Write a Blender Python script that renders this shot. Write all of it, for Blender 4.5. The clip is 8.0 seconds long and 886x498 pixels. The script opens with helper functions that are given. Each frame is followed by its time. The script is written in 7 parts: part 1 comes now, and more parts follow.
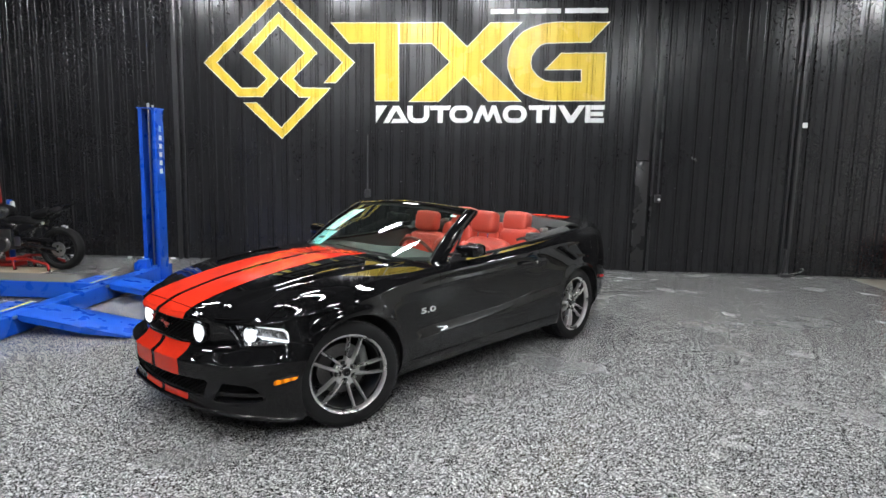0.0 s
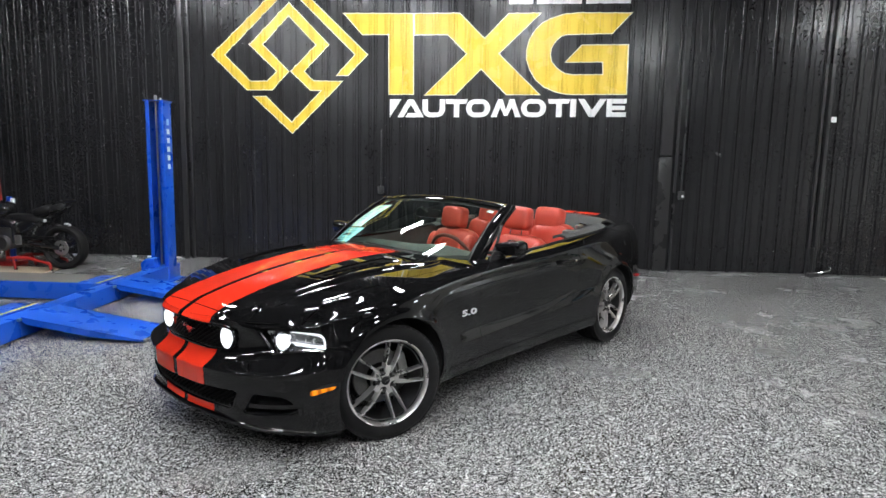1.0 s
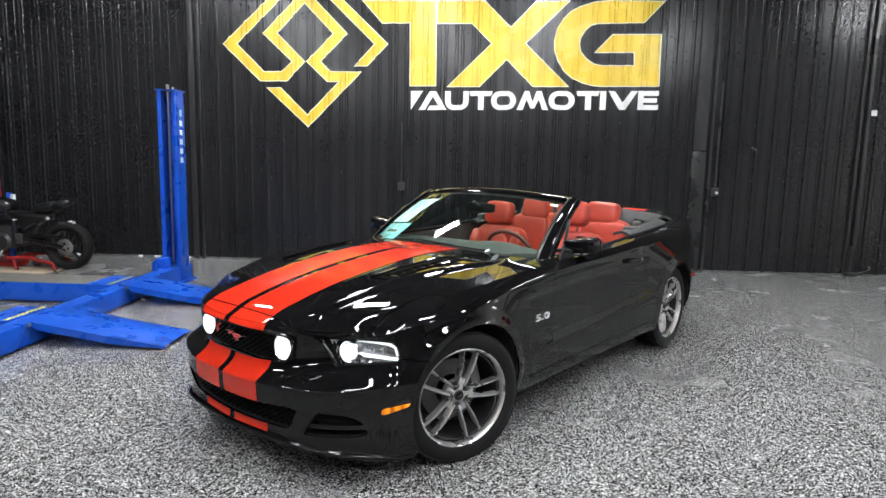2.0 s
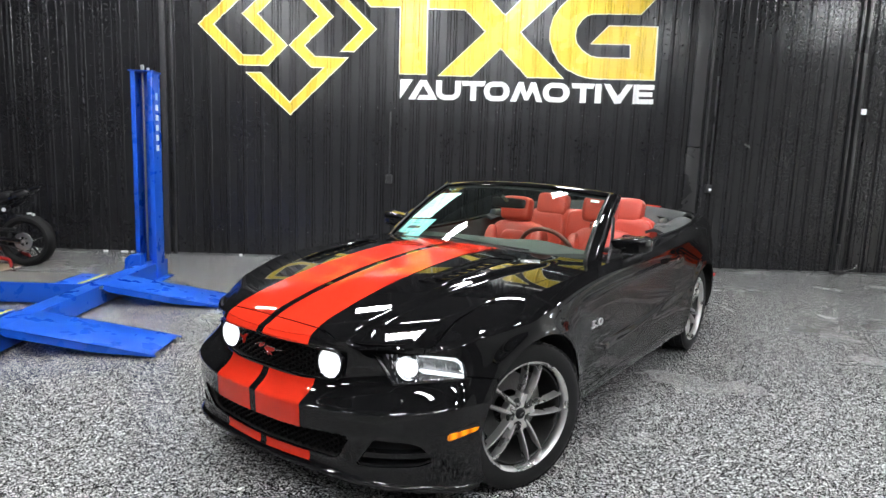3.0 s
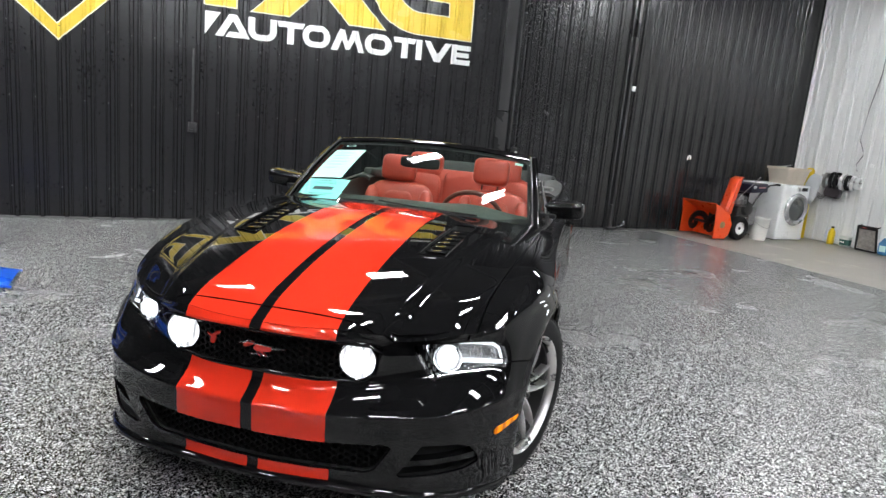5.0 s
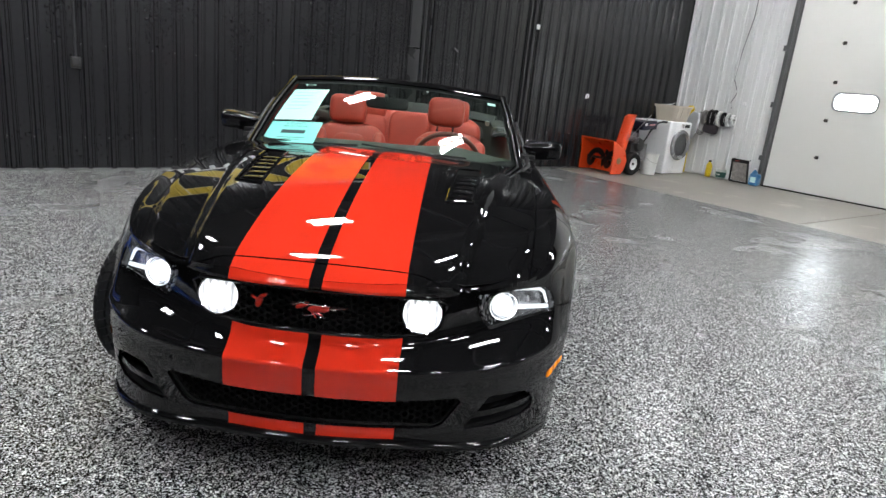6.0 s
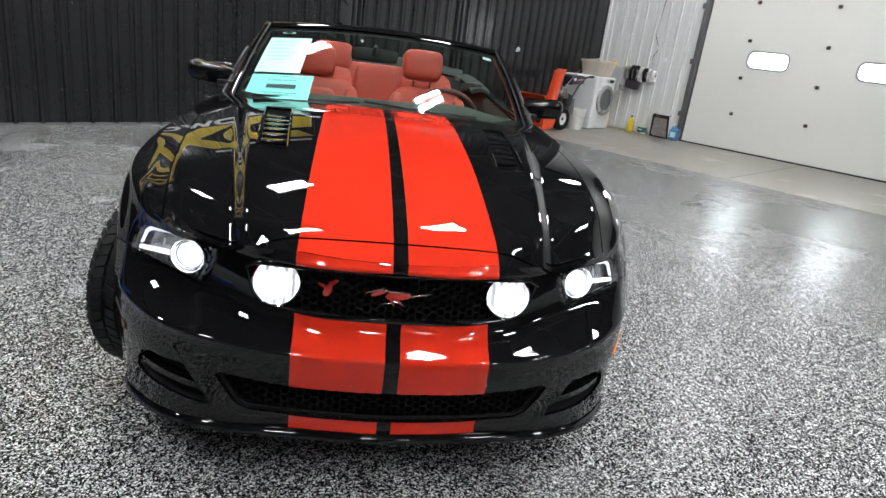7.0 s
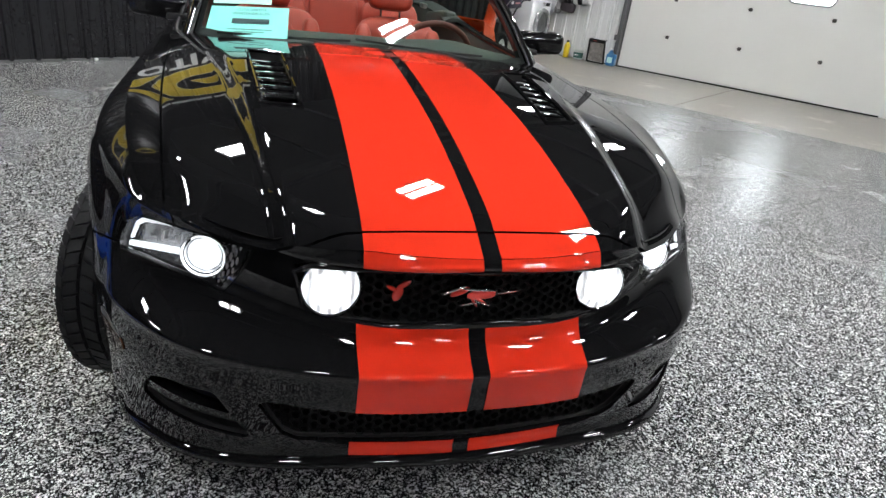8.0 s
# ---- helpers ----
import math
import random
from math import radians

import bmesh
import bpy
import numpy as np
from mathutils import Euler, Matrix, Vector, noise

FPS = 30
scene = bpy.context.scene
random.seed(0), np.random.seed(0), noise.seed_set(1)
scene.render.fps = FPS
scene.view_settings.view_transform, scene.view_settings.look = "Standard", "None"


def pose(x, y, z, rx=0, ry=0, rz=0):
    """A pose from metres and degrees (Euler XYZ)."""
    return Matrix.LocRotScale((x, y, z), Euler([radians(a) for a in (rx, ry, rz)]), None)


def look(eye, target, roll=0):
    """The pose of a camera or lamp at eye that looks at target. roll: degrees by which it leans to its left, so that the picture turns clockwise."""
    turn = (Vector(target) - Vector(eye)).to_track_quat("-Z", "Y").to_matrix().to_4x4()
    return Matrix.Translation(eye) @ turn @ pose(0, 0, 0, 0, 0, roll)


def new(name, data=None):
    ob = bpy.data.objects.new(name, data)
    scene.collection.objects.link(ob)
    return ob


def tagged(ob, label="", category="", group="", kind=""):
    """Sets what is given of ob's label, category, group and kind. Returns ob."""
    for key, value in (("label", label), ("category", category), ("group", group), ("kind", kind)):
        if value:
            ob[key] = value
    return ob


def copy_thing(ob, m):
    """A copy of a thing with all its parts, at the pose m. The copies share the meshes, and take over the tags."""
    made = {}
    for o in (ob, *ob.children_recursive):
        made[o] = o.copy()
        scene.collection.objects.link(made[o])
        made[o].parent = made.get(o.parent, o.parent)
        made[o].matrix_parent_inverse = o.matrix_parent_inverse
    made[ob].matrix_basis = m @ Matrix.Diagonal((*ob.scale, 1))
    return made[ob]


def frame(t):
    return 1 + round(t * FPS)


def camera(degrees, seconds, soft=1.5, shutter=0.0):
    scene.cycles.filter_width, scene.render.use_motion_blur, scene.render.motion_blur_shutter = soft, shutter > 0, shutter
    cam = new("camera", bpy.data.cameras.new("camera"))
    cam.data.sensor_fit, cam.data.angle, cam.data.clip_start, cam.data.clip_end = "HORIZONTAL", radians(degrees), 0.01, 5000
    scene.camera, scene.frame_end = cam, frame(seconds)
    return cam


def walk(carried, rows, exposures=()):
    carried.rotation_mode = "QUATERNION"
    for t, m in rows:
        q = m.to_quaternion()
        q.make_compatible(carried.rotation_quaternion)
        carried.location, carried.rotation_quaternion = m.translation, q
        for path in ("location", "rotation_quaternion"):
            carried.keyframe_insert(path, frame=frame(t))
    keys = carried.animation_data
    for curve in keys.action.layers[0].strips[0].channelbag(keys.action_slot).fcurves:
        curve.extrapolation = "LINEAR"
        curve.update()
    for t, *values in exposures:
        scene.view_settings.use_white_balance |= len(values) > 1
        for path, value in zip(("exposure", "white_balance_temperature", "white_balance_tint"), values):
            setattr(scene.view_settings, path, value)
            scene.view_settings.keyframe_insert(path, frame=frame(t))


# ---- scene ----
cam = camera(69.9, 8.0)
PATH = [
    (0, (0.015, 0.096, 1.623), (-0.083, 2.075, 1.348), 1.2),
    (0.5, (-0.12, 0.179, 1.592), (-0.213, 2.158, 1.318), 1.3),
    (1, (-0.284, 0.39, 1.564), (-0.372, 2.369, 1.287), 1.2),
    (1.5, (-0.483, 0.606, 1.525), (-0.563, 2.585, 1.248), 1.2),
    (1.7, (-0.583, 0.678, 1.503), (-0.655, 2.658, 1.228), 1.2),
    (2.8, (-1.136, 1.078, 1.45), (-1.115, 3.057, 1.164), 1.9),
    (3, (-1.218, 1.145, 1.444), (-1.139, 3.123, 1.154), 2.1),
    (3.5, (-1.473, 1.275, 1.427), (-1.203, 3.235, 1.135), 2.9),
    (4, (-1.724, 1.392, 1.413), (-1.255, 3.312, 1.11), 3.8),
    (4.5, (-1.954, 1.561, 1.382), (-1.282, 3.416, 1.056), 4.7),
    (4.7, (-2.039, 1.63, 1.382), (-1.289, 3.452, 1.041), 5.0),
    (5.8, (-2.577, 2.013, 1.344), (-1.443, 3.585, 0.85), 5.9),
    (6, (-2.645, 2.102, 1.328), (-1.454, 3.623, 0.809), 5.8),
    (6.5, (-2.788, 2.353, 1.311), (-1.478, 3.756, 0.747), 6.6),
    (7, (-2.9, 2.604, 1.28), (-1.496, 3.885, 0.655), 7.3),
    (7.5, (-2.918, 2.861, 1.263), (-1.444, 4.005, 0.543), 7.5),
    (7.6, (-2.914, 2.909, 1.263), (-1.427, 4.025, 0.526), 7.6),
    (8, (-2.894, 3.122, 1.254), (-1.373, 4.143, 0.453), 7.6),
]
walk(cam, [(t, look(eye, target, roll)) for t, eye, target, roll in PATH],
     [(0, 0.36), (1.5, 0.38), (3, 0.62), (4.5, 0.58), (6, 0.26), (8, 0.28)])


# ---- light ----
world = bpy.data.worlds.new("world")
scene.world = world
world.use_nodes = True
wn = world.node_tree.nodes
sky = wn.new("ShaderNodeTexSky")
sky.sky_type, sky.sun_disc, sky.sun_elevation, sky.sun_rotation = "NISHITA", False, radians(35), radians(100)
world.node_tree.links.new(sky.outputs[0], wn["Background"].inputs[0])
wn["Background"].inputs[1].default_value = 0.12
scene.view_settings.exposure = 0.0


# ---- materials ----
def shader(name):
    m = bpy.data.materials.new(name)
    m.use_nodes = True
    nt = m.node_tree
    return m, nt, nt.nodes["Principled BSDF"]


def link(nt, a, b):
    nt.links.new(a, b)


def noise_node(nt, scale, detail=3.0, rough=0.55, coord="Object"):
    co = nt.nodes.new("ShaderNodeTexCoord")
    n = nt.nodes.new("ShaderNodeTexNoise")
    n.inputs["Scale"].default_value, n.inputs["Detail"].default_value, n.inputs["Roughness"].default_value = scale, detail, rough
    link(nt, co.outputs[coord], n.inputs["Vector"])
    return n


def ramp_node(nt, fac, stops, step=False):
    r = nt.nodes.new("ShaderNodeValToRGB")
    if step:
        r.color_ramp.interpolation = "CONSTANT"
    el = r.color_ramp.elements
    while len(el) < len(stops):
        el.new(0.5)
    for e, (p, c) in zip(el, stops):
        e.position = p
        e.color = (*c, 1) if len(c) == 3 else c
    link(nt, fac, r.inputs[0])
    return r


def surface(name, color, rough, metal=0.0, vary=0.12, scale=4.0, fine=90.0, bump=0.0, coat=0.0, rvary=0.08, spec=0.5, ior=1.5, crisp=0.03):
    """A paint-like surface with blotches at a large scale, grain at a small one, and a fine relief."""
    m, nt, b = shader(name)
    n1, n2 = noise_node(nt, scale), noise_node(nt, fine, 2.0)
    mix = nt.nodes.new("ShaderNodeMath")
    mix.operation = "ADD"
    link(nt, n1.outputs["Fac"], mix.inputs[0])
    link(nt, n2.outputs["Fac"], mix.inputs[1])
    half = nt.nodes.new("ShaderNodeMath")
    half.operation, half.inputs[1].default_value = "MULTIPLY", 0.5
    link(nt, mix.outputs[0], half.inputs[0])
    lo = [max(0.0, c * (1 - vary)) for c in color]
    hi = [min(1.0, c * (1 + vary)) for c in color]
    r = ramp_node(nt, half.outputs[0], [(0.3, lo), (0.7, hi)])
    link(nt, r.outputs[0], b.inputs["Base Color"])
    rr = ramp_node(nt, n1.outputs["Fac"], [(0.3, [max(0.01, rough - rvary)] * 3), (0.7, [min(1.0, rough + rvary)] * 3)])
    link(nt, rr.outputs[0], b.inputs["Roughness"])
    b.inputs["Metallic"].default_value = metal
    b.inputs["Specular IOR Level"].default_value = spec
    if coat:
        b.inputs["Coat Weight"].default_value, b.inputs["Coat Roughness"].default_value, b.inputs["Coat IOR"].default_value = coat, crisp, ior
    if bump:
        bn = nt.nodes.new("ShaderNodeBump")
        bn.inputs["Strength"].default_value, bn.inputs["Distance"].default_value = bump, 0.002
        link(nt, n2.outputs["Fac"], bn.inputs["Height"])
        link(nt, bn.outputs[0], b.inputs["Normal"])
    return m


def glowing(name, color, strength):
    m, nt, b = shader(name)
    b.inputs["Base Color"].default_value = (*color, 1)
    b.inputs["Emission Color"].default_value = (*color, 1)
    b.inputs["Emission Strength"].default_value = strength
    return m


def glass(name, tint=(1, 1, 1), rough=0.0):
    """Thin glass: clear through it, with a gloss that grows at grazing angles."""
    m, nt, b = shader(name)
    out = nt.nodes["Material Output"]
    tr, gl, mx = nt.nodes.new("ShaderNodeBsdfTransparent"), nt.nodes.new("ShaderNodeBsdfGlossy"), nt.nodes.new("ShaderNodeMixShader")
    fr = nt.nodes.new("ShaderNodeFresnel")
    fr.inputs[0].default_value = 1.5
    tr.inputs[0].default_value = (*tint, 1)
    gl.inputs["Roughness"].default_value = rough
    link(nt, fr.outputs[0], mx.inputs[0])
    link(nt, tr.outputs[0], mx.inputs[1])
    link(nt, gl.outputs[0], mx.inputs[2])
    link(nt, mx.outputs[0], out.inputs[0])
    return m


def flake_floor():
    """Epoxy with scattered black, grey and white vinyl chips under a clear coat."""
    m, nt, b = shader("flake_epoxy")
    co = nt.nodes.new("ShaderNodeTexCoord")
    warp = noise_node(nt, 240.0, 2.0)
    add = nt.nodes.new("ShaderNodeVectorMath")
    add.operation = "MULTIPLY_ADD"
    add.inputs[1].default_value = (0.003, 0.003, 0)
    link(nt, warp.outputs["Color"], add.inputs[0])
    link(nt, co.outputs["Object"], add.inputs[2])

    clump = noise_node(nt, 46.0, 4.0, 0.8)

    def chips(scale, stops, sway):
        v = nt.nodes.new("ShaderNodeTexVoronoi")
        v.voronoi_dimensions = "2D"
        v.inputs["Scale"].default_value = scale
        link(nt, add.outputs[0], v.inputs["Vector"])
        sep = nt.nodes.new("ShaderNodeSeparateColor")
        link(nt, v.outputs["Color"], sep.inputs[0])
        mad = nt.nodes.new("ShaderNodeMath")
        mad.operation, mad.inputs[1].default_value = "MULTIPLY_ADD", sway
        link(nt, clump.outputs["Fac"], mad.inputs[0])
        link(nt, sep.outputs[0], mad.inputs[2])
        less = nt.nodes.new("ShaderNodeMath")
        less.operation, less.inputs[1].default_value = "SUBTRACT", sway * 0.5
        link(nt, mad.outputs[0], less.inputs[0])
        return v, sep, ramp_node(nt, less.outputs[0], stops, True)
    v, sep, r = chips(215.0, [(0.0, (0.010, 0.010, 0.011)), (0.45, (0.045, 0.045, 0.047)), (0.55, (0.20, 0.20, 0.198)), (0.71, (0.60, 0.60, 0.595))], 1.0)
    _, _, r2 = chips(360.0, [(0.0, (0.010, 0.010, 0.011)), (0.56, (0.10, 0.10, 0.10)), (0.76, (0.62, 0.62, 0.61))], 0.9)
    mx = nt.nodes.new("ShaderNodeMix")
    mx.data_type = "RGBA"
    gate = nt.nodes.new("ShaderNodeMath")
    gate.operation, gate.inputs[1].default_value = "GREATER_THAN", 0.62
    link(nt, sep.outputs[1], gate.inputs[0])
    link(nt, gate.outputs[0], mx.inputs[0])
    link(nt, r.outputs[0], mx.inputs[6])
    link(nt, r2.outputs[0], mx.inputs[7])
    # faint wear in broad patches
    big = ramp_node(nt, noise_node(nt, 0.5, 5.0).outputs["Fac"], [(0.3, (0.90, 0.90, 0.91)), (0.7, (1.0, 1.0, 1.0))])
    mottle = ramp_node(nt, noise_node(nt, 26.0, 4.0, 0.85).outputs["Fac"], [(0.36, (0.55, 0.55, 0.56)), (0.50, (0.99, 0.99, 0.99)), (0.64, (1.50, 1.50, 1.48))])
    grain = nt.nodes.new("ShaderNodeMix")
    grain.data_type, grain.blend_type = "RGBA", "MULTIPLY"
    grain.inputs[0].default_value = 1.0
    link(nt, mx.outputs[2], grain.inputs[6])
    link(nt, mottle.outputs[0], grain.inputs[7])
    mul = nt.nodes.new("ShaderNodeMix")
    mul.data_type, mul.blend_type = "RGBA", "MULTIPLY"
    mul.inputs[0].default_value = 1.0
    link(nt, grain.outputs[2], mul.inputs[6])
    link(nt, big.outputs[0], mul.inputs[7])
    link(nt, mul.outputs[2], b.inputs["Base Color"])
    rr = ramp_node(nt, noise_node(nt, 1.1, 5.0).outputs["Fac"], [(0.3, (0.23,) * 3), (0.7, (0.29,) * 3)])
    link(nt, rr.outputs[0], b.inputs["Roughness"])
    b.inputs["Specular IOR Level"].default_value = 0.15
    bn = nt.nodes.new("ShaderNodeBump")
    bn.inputs["Strength"].default_value, bn.inputs["Distance"].default_value = 0.15, 0.0006
    link(nt, sep.outputs[2], bn.inputs["Height"])
    link(nt, bn.outputs[0], b.inputs["Normal"])
    return m


def concrete():
    m, nt, b = shader("bare_concrete")
    n1, n2 = noise_node(nt, 1.6, 6.0, 0.65), noise_node(nt, 45.0, 4.0)
    # random stain tones; the palest also stands in for sun patches
    r = ramp_node(nt, n1.outputs["Fac"], [(0.30, (0.20, 0.185, 0.155)), (0.44, (0.28, 0.26, 0.225)), (0.58, (0.35, 0.33, 0.29)), (0.72, (0.56, 0.54, 0.49))])
    r2 = ramp_node(nt, n2.outputs["Fac"], [(0.3, (0.82, 0.82, 0.82)), (0.7, (1, 1, 1))])
    mul = nt.nodes.new("ShaderNodeMix")
    mul.data_type, mul.blend_type = "RGBA", "MULTIPLY"
    mul.inputs[0].default_value = 1.0
    link(nt, r.outputs[0], mul.inputs[6])
    link(nt, r2.outputs[0], mul.inputs[7])
    link(nt, mul.outputs[2], b.inputs["Base Color"])
    rr = ramp_node(nt, n1.outputs["Fac"], [(0.3, (0.28,) * 3), (0.7, (0.5,) * 3)])
    link(nt, rr.outputs[0], b.inputs["Roughness"])
    bn = nt.nodes.new("ShaderNodeBump")
    bn.inputs["Strength"].default_value, bn.inputs["Distance"].default_value = 0.2, 0.002
    link(nt, n2.outputs["Fac"], bn.inputs["Height"])
    link(nt, bn.outputs[0], b.inputs["Normal"])
    return m


M_FLOOR = flake_floor()
M_CONCRETE = concrete()
M_WALL = surface("black_wall_steel", (0.0145, 0.0145, 0.016), 0.235, vary=0.15, scale=0.9, fine=30, rvary=0.03)
M_WALLTRIM = surface("black_trim_steel", (0.024, 0.024, 0.026), 0.32, vary=0.3, scale=1.5, fine=40)
M_WHITEWALL = surface("white_wall_steel", (0.70, 0.71, 0.71), 0.38, vary=0.05, scale=1.0, fine=40, bump=0.03)
M_CEIL = surface("dark_ceiling", (0.016, 0.016, 0.018), 0.6, vary=0.2, scale=1.0)
M_DOOR = surface("door_steel", (0.74, 0.74, 0.71), 0.45, vary=0.04, scale=0.8, fine=160, bump=0.12)
M_GOLD = surface("gold_vinyl", (0.74, 0.54, 0.062), 0.26, vary=0.08, scale=1.5, fine=60)
M_WHITE = surface("white_vinyl", (0.82, 0.82, 0.82), 0.4, vary=0.04)
M_PAINT = surface("black_car_paint", (0.0048, 0.0048, 0.0052), 0.30, vary=0.2, scale=3, fine=400, coat=1.0, rvary=0.02, spec=0.0, ior=1.42, crisp=0.018)
M_RED = surface("red_stripe_vinyl", (0.54, 0.026, 0.011), 0.35, vary=0.05, scale=3, fine=300, coat=0.9, rvary=0.03, spec=0.0, ior=1.5, crisp=0.015)
M_TRIMBLACK = surface("black_plastic", (0.009, 0.009, 0.010), 0.42, vary=0.3, fine=300, bump=0.06, spec=0.35)
# near-black for black parts and for shade put into seams, slots, recesses
M_DARK = surface("shadow_black", (0.008, 0.008, 0.008), 0.8)
M_RUBBER = surface("tyre_rubber", (0.008, 0.008, 0.0085), 0.65, vary=0.35, scale=9, fine=220, bump=0.1, spec=0.22)
M_RIM = surface("bright_gunmetal_alloy", (0.64, 0.63, 0.62), 0.30, metal=0.9, vary=0.08, scale=12, fine=300)
M_RIMDARK = surface("dark_alloy_barrel", (0.06, 0.06, 0.06), 0.4, metal=0.7, vary=0.2)
M_CHROME = surface("chrome", (0.85, 0.85, 0.86), 0.06, metal=1.0, vary=0.03, rvary=0.02)
M_STEEL = surface("bare_steel", (0.42, 0.41, 0.40), 0.35, metal=1.0, vary=0.15, scale=20)
M_LEATHER = surface("red_leather", (0.40, 0.045, 0.026), 0.42, vary=0.12, scale=6, fine=160, bump=0.25)
M_LEATHERD = surface("red_leather_seam", (0.26, 0.035, 0.024), 0.5, vary=0.12)
M_INTERIOR = surface("charcoal_interior", (0.052, 0.056, 0.054), 0.6, vary=0.2, fine=220, bump=0.3)
M_DASH = surface("grey_dash_pad", (0.036, 0.047, 0.039), 0.6, vary=0.2, fine=260, bump=0.3)
M_CLOTH = surface("black_soft_top_cloth", (0.030, 0.032, 0.032), 0.85, vary=0.3, fine=300, bump=0.4)
M_BLUE = surface("blue_lift_enamel", (0.008, 0.080, 0.50), 0.30, vary=0.05, scale=5, fine=120, bump=0.06)
M_GLASS = glass("windscreen_glass", (0.70, 0.82, 0.75))
M_LENS = glass("lamp_lens", (0.97, 0.98, 0.98))
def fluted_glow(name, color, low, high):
    """Lit lamp: a fluted lens's brighter and dimmer streaks are painted into the emission."""
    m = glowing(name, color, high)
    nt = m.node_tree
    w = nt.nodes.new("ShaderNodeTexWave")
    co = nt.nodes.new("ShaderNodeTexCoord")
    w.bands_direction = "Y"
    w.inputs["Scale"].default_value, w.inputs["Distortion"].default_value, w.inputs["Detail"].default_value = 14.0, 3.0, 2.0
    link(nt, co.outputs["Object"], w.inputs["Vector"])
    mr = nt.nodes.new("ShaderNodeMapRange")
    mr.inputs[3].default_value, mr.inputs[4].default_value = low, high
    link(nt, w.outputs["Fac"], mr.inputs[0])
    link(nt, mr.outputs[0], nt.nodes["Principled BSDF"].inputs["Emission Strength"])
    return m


M_AMBER = fluted_glow("amber_lens", (1.0, 0.30, 0.008), 0.02, 0.75)
M_AMBER.node_tree.nodes["Principled BSDF"].inputs["Base Color"].default_value = (0.55, 0.14, 0.004, 1)
M_AMBER.node_tree.nodes["Principled BSDF"].inputs["Roughness"].default_value = 0.12
M_SMOKED = surface("smoked_lens", (0.045, 0.016, 0.005), 0.12, vary=0.2, scale=60)
# Face, rim and reflector glow in steps: the lamp's fall-off is painted.
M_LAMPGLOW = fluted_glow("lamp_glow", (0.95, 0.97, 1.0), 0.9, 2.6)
M_FLUTES = fluted_glow("painted_flute_glow", (0.93, 0.96, 1.0), 0.25, 1.3)
M_LAMPRING = fluted_glow("lamp_reflector_glow", (0.93, 0.96, 1.0), 0.22, 0.75)
M_SILVER = surface("silver_badge", (0.75, 0.75, 0.76), 0.35, metal=0.5, vary=0.04)
M_REFLECT = surface("lamp_reflector", (0.42, 0.42, 0.43), 0.2, metal=0.9, vary=0.5, scale=90, fine=300, bump=0.5)
M_BAR = glowing("lit_bar", (0.90, 0.93, 0.97), 0.85)
M_TUBE = glowing("led_tube", (0.97, 0.985, 1.0), 135.0)
M_DAY = glowing("daylight_glow", (0.90, 0.95, 1.0), 19.0)


# ---- geometry helpers ----
def part(name, geo, material, parent=None, label="", smooth=True):
    """Links a bmesh, or vertices and faces, as one mesh object."""
    me = bpy.data.meshes.new(name)
    if isinstance(geo, bmesh.types.BMesh):
        geo.to_mesh(me)
        geo.free()
    else:
        me.from_pydata([tuple(map(float, v)) for v in geo[0]], [], [tuple(f) for f in geo[1]])
    me.materials.append(material)
    if smooth:
        me.shade_smooth()
        me.set_sharp_from_angle(angle=radians(smooth if smooth is not True else 38))
    ob = new(name, me)
    if parent is not None:
        ob.parent = parent
    if label:
        tagged(ob, label)
    return ob


def thing(name, m, label, category, group="", kind=""):
    ob = new(name)
    ob.empty_display_size = 0.1
    ob.matrix_basis = m
    return tagged(ob, label, category, group, kind)


def box(cx, cy, cz, sx, sy, sz, bevel=0.0, m=None, seg=2):
    bm = bmesh.new()
    bmesh.ops.create_cube(bm, size=1.0)
    bmesh.ops.scale(bm, vec=(sx, sy, sz), verts=bm.verts)
    if bevel:
        bmesh.ops.bevel(bm, geom=bm.edges[:], offset=bevel, segments=seg, affect="EDGES", profile=0.6)
    bmesh.ops.translate(bm, vec=(cx, cy, cz), verts=bm.verts)
    if m is not None:
        bmesh.ops.transform(bm, matrix=m, verts=bm.verts)
    return bm


def join(*bms):
    out = bms[0]
    for b in bms[1:]:
        me = bpy.data.meshes.new("tmp")
        b.to_mesh(me)
        b.free()
        out.from_mesh(me)
        bpy.data.meshes.remove(me)
    return out


def rod(a, b, r, n=12, r2=None):
    """A capped rod from a to b."""
    a, b = Vector(a), Vector(b)
    bm = bmesh.new()
    bmesh.ops.create_cone(bm, cap_ends=True, segments=n, radius1=r, radius2=r if r2 is None else r2, depth=(b - a).length)
    bmesh.ops.transform(bm, matrix=Matrix.Translation((a + b) / 2) @ (b - a).to_track_quat("Z", "Y").to_matrix().to_4x4(), verts=bm.verts)
    return bm


def tube(points, r, n=10):
    """A bent pipe through the points."""
    pts = [Vector(p) for p in points]
    bm = bmesh.new()
    rings = []
    for i, p in enumerate(pts):
        d = (pts[min(i + 1, len(pts) - 1)] - pts[max(i - 1, 0)]).normalized()
        q = d.to_track_quat("Z", "Y")
        rings.append([bm.verts.new(p + q @ Vector((r * math.cos(2 * math.pi * k / n), r * math.sin(2 * math.pi * k / n), 0))) for k in range(n)])
    for a, b in zip(rings, rings[1:]):
        for k in range(n):
            bm.faces.new((a[k], a[(k + 1) % n], b[(k + 1) % n], b[k]))
    bm.faces.new(rings[0][::-1])
    bm.faces.new(rings[-1])
    return bm


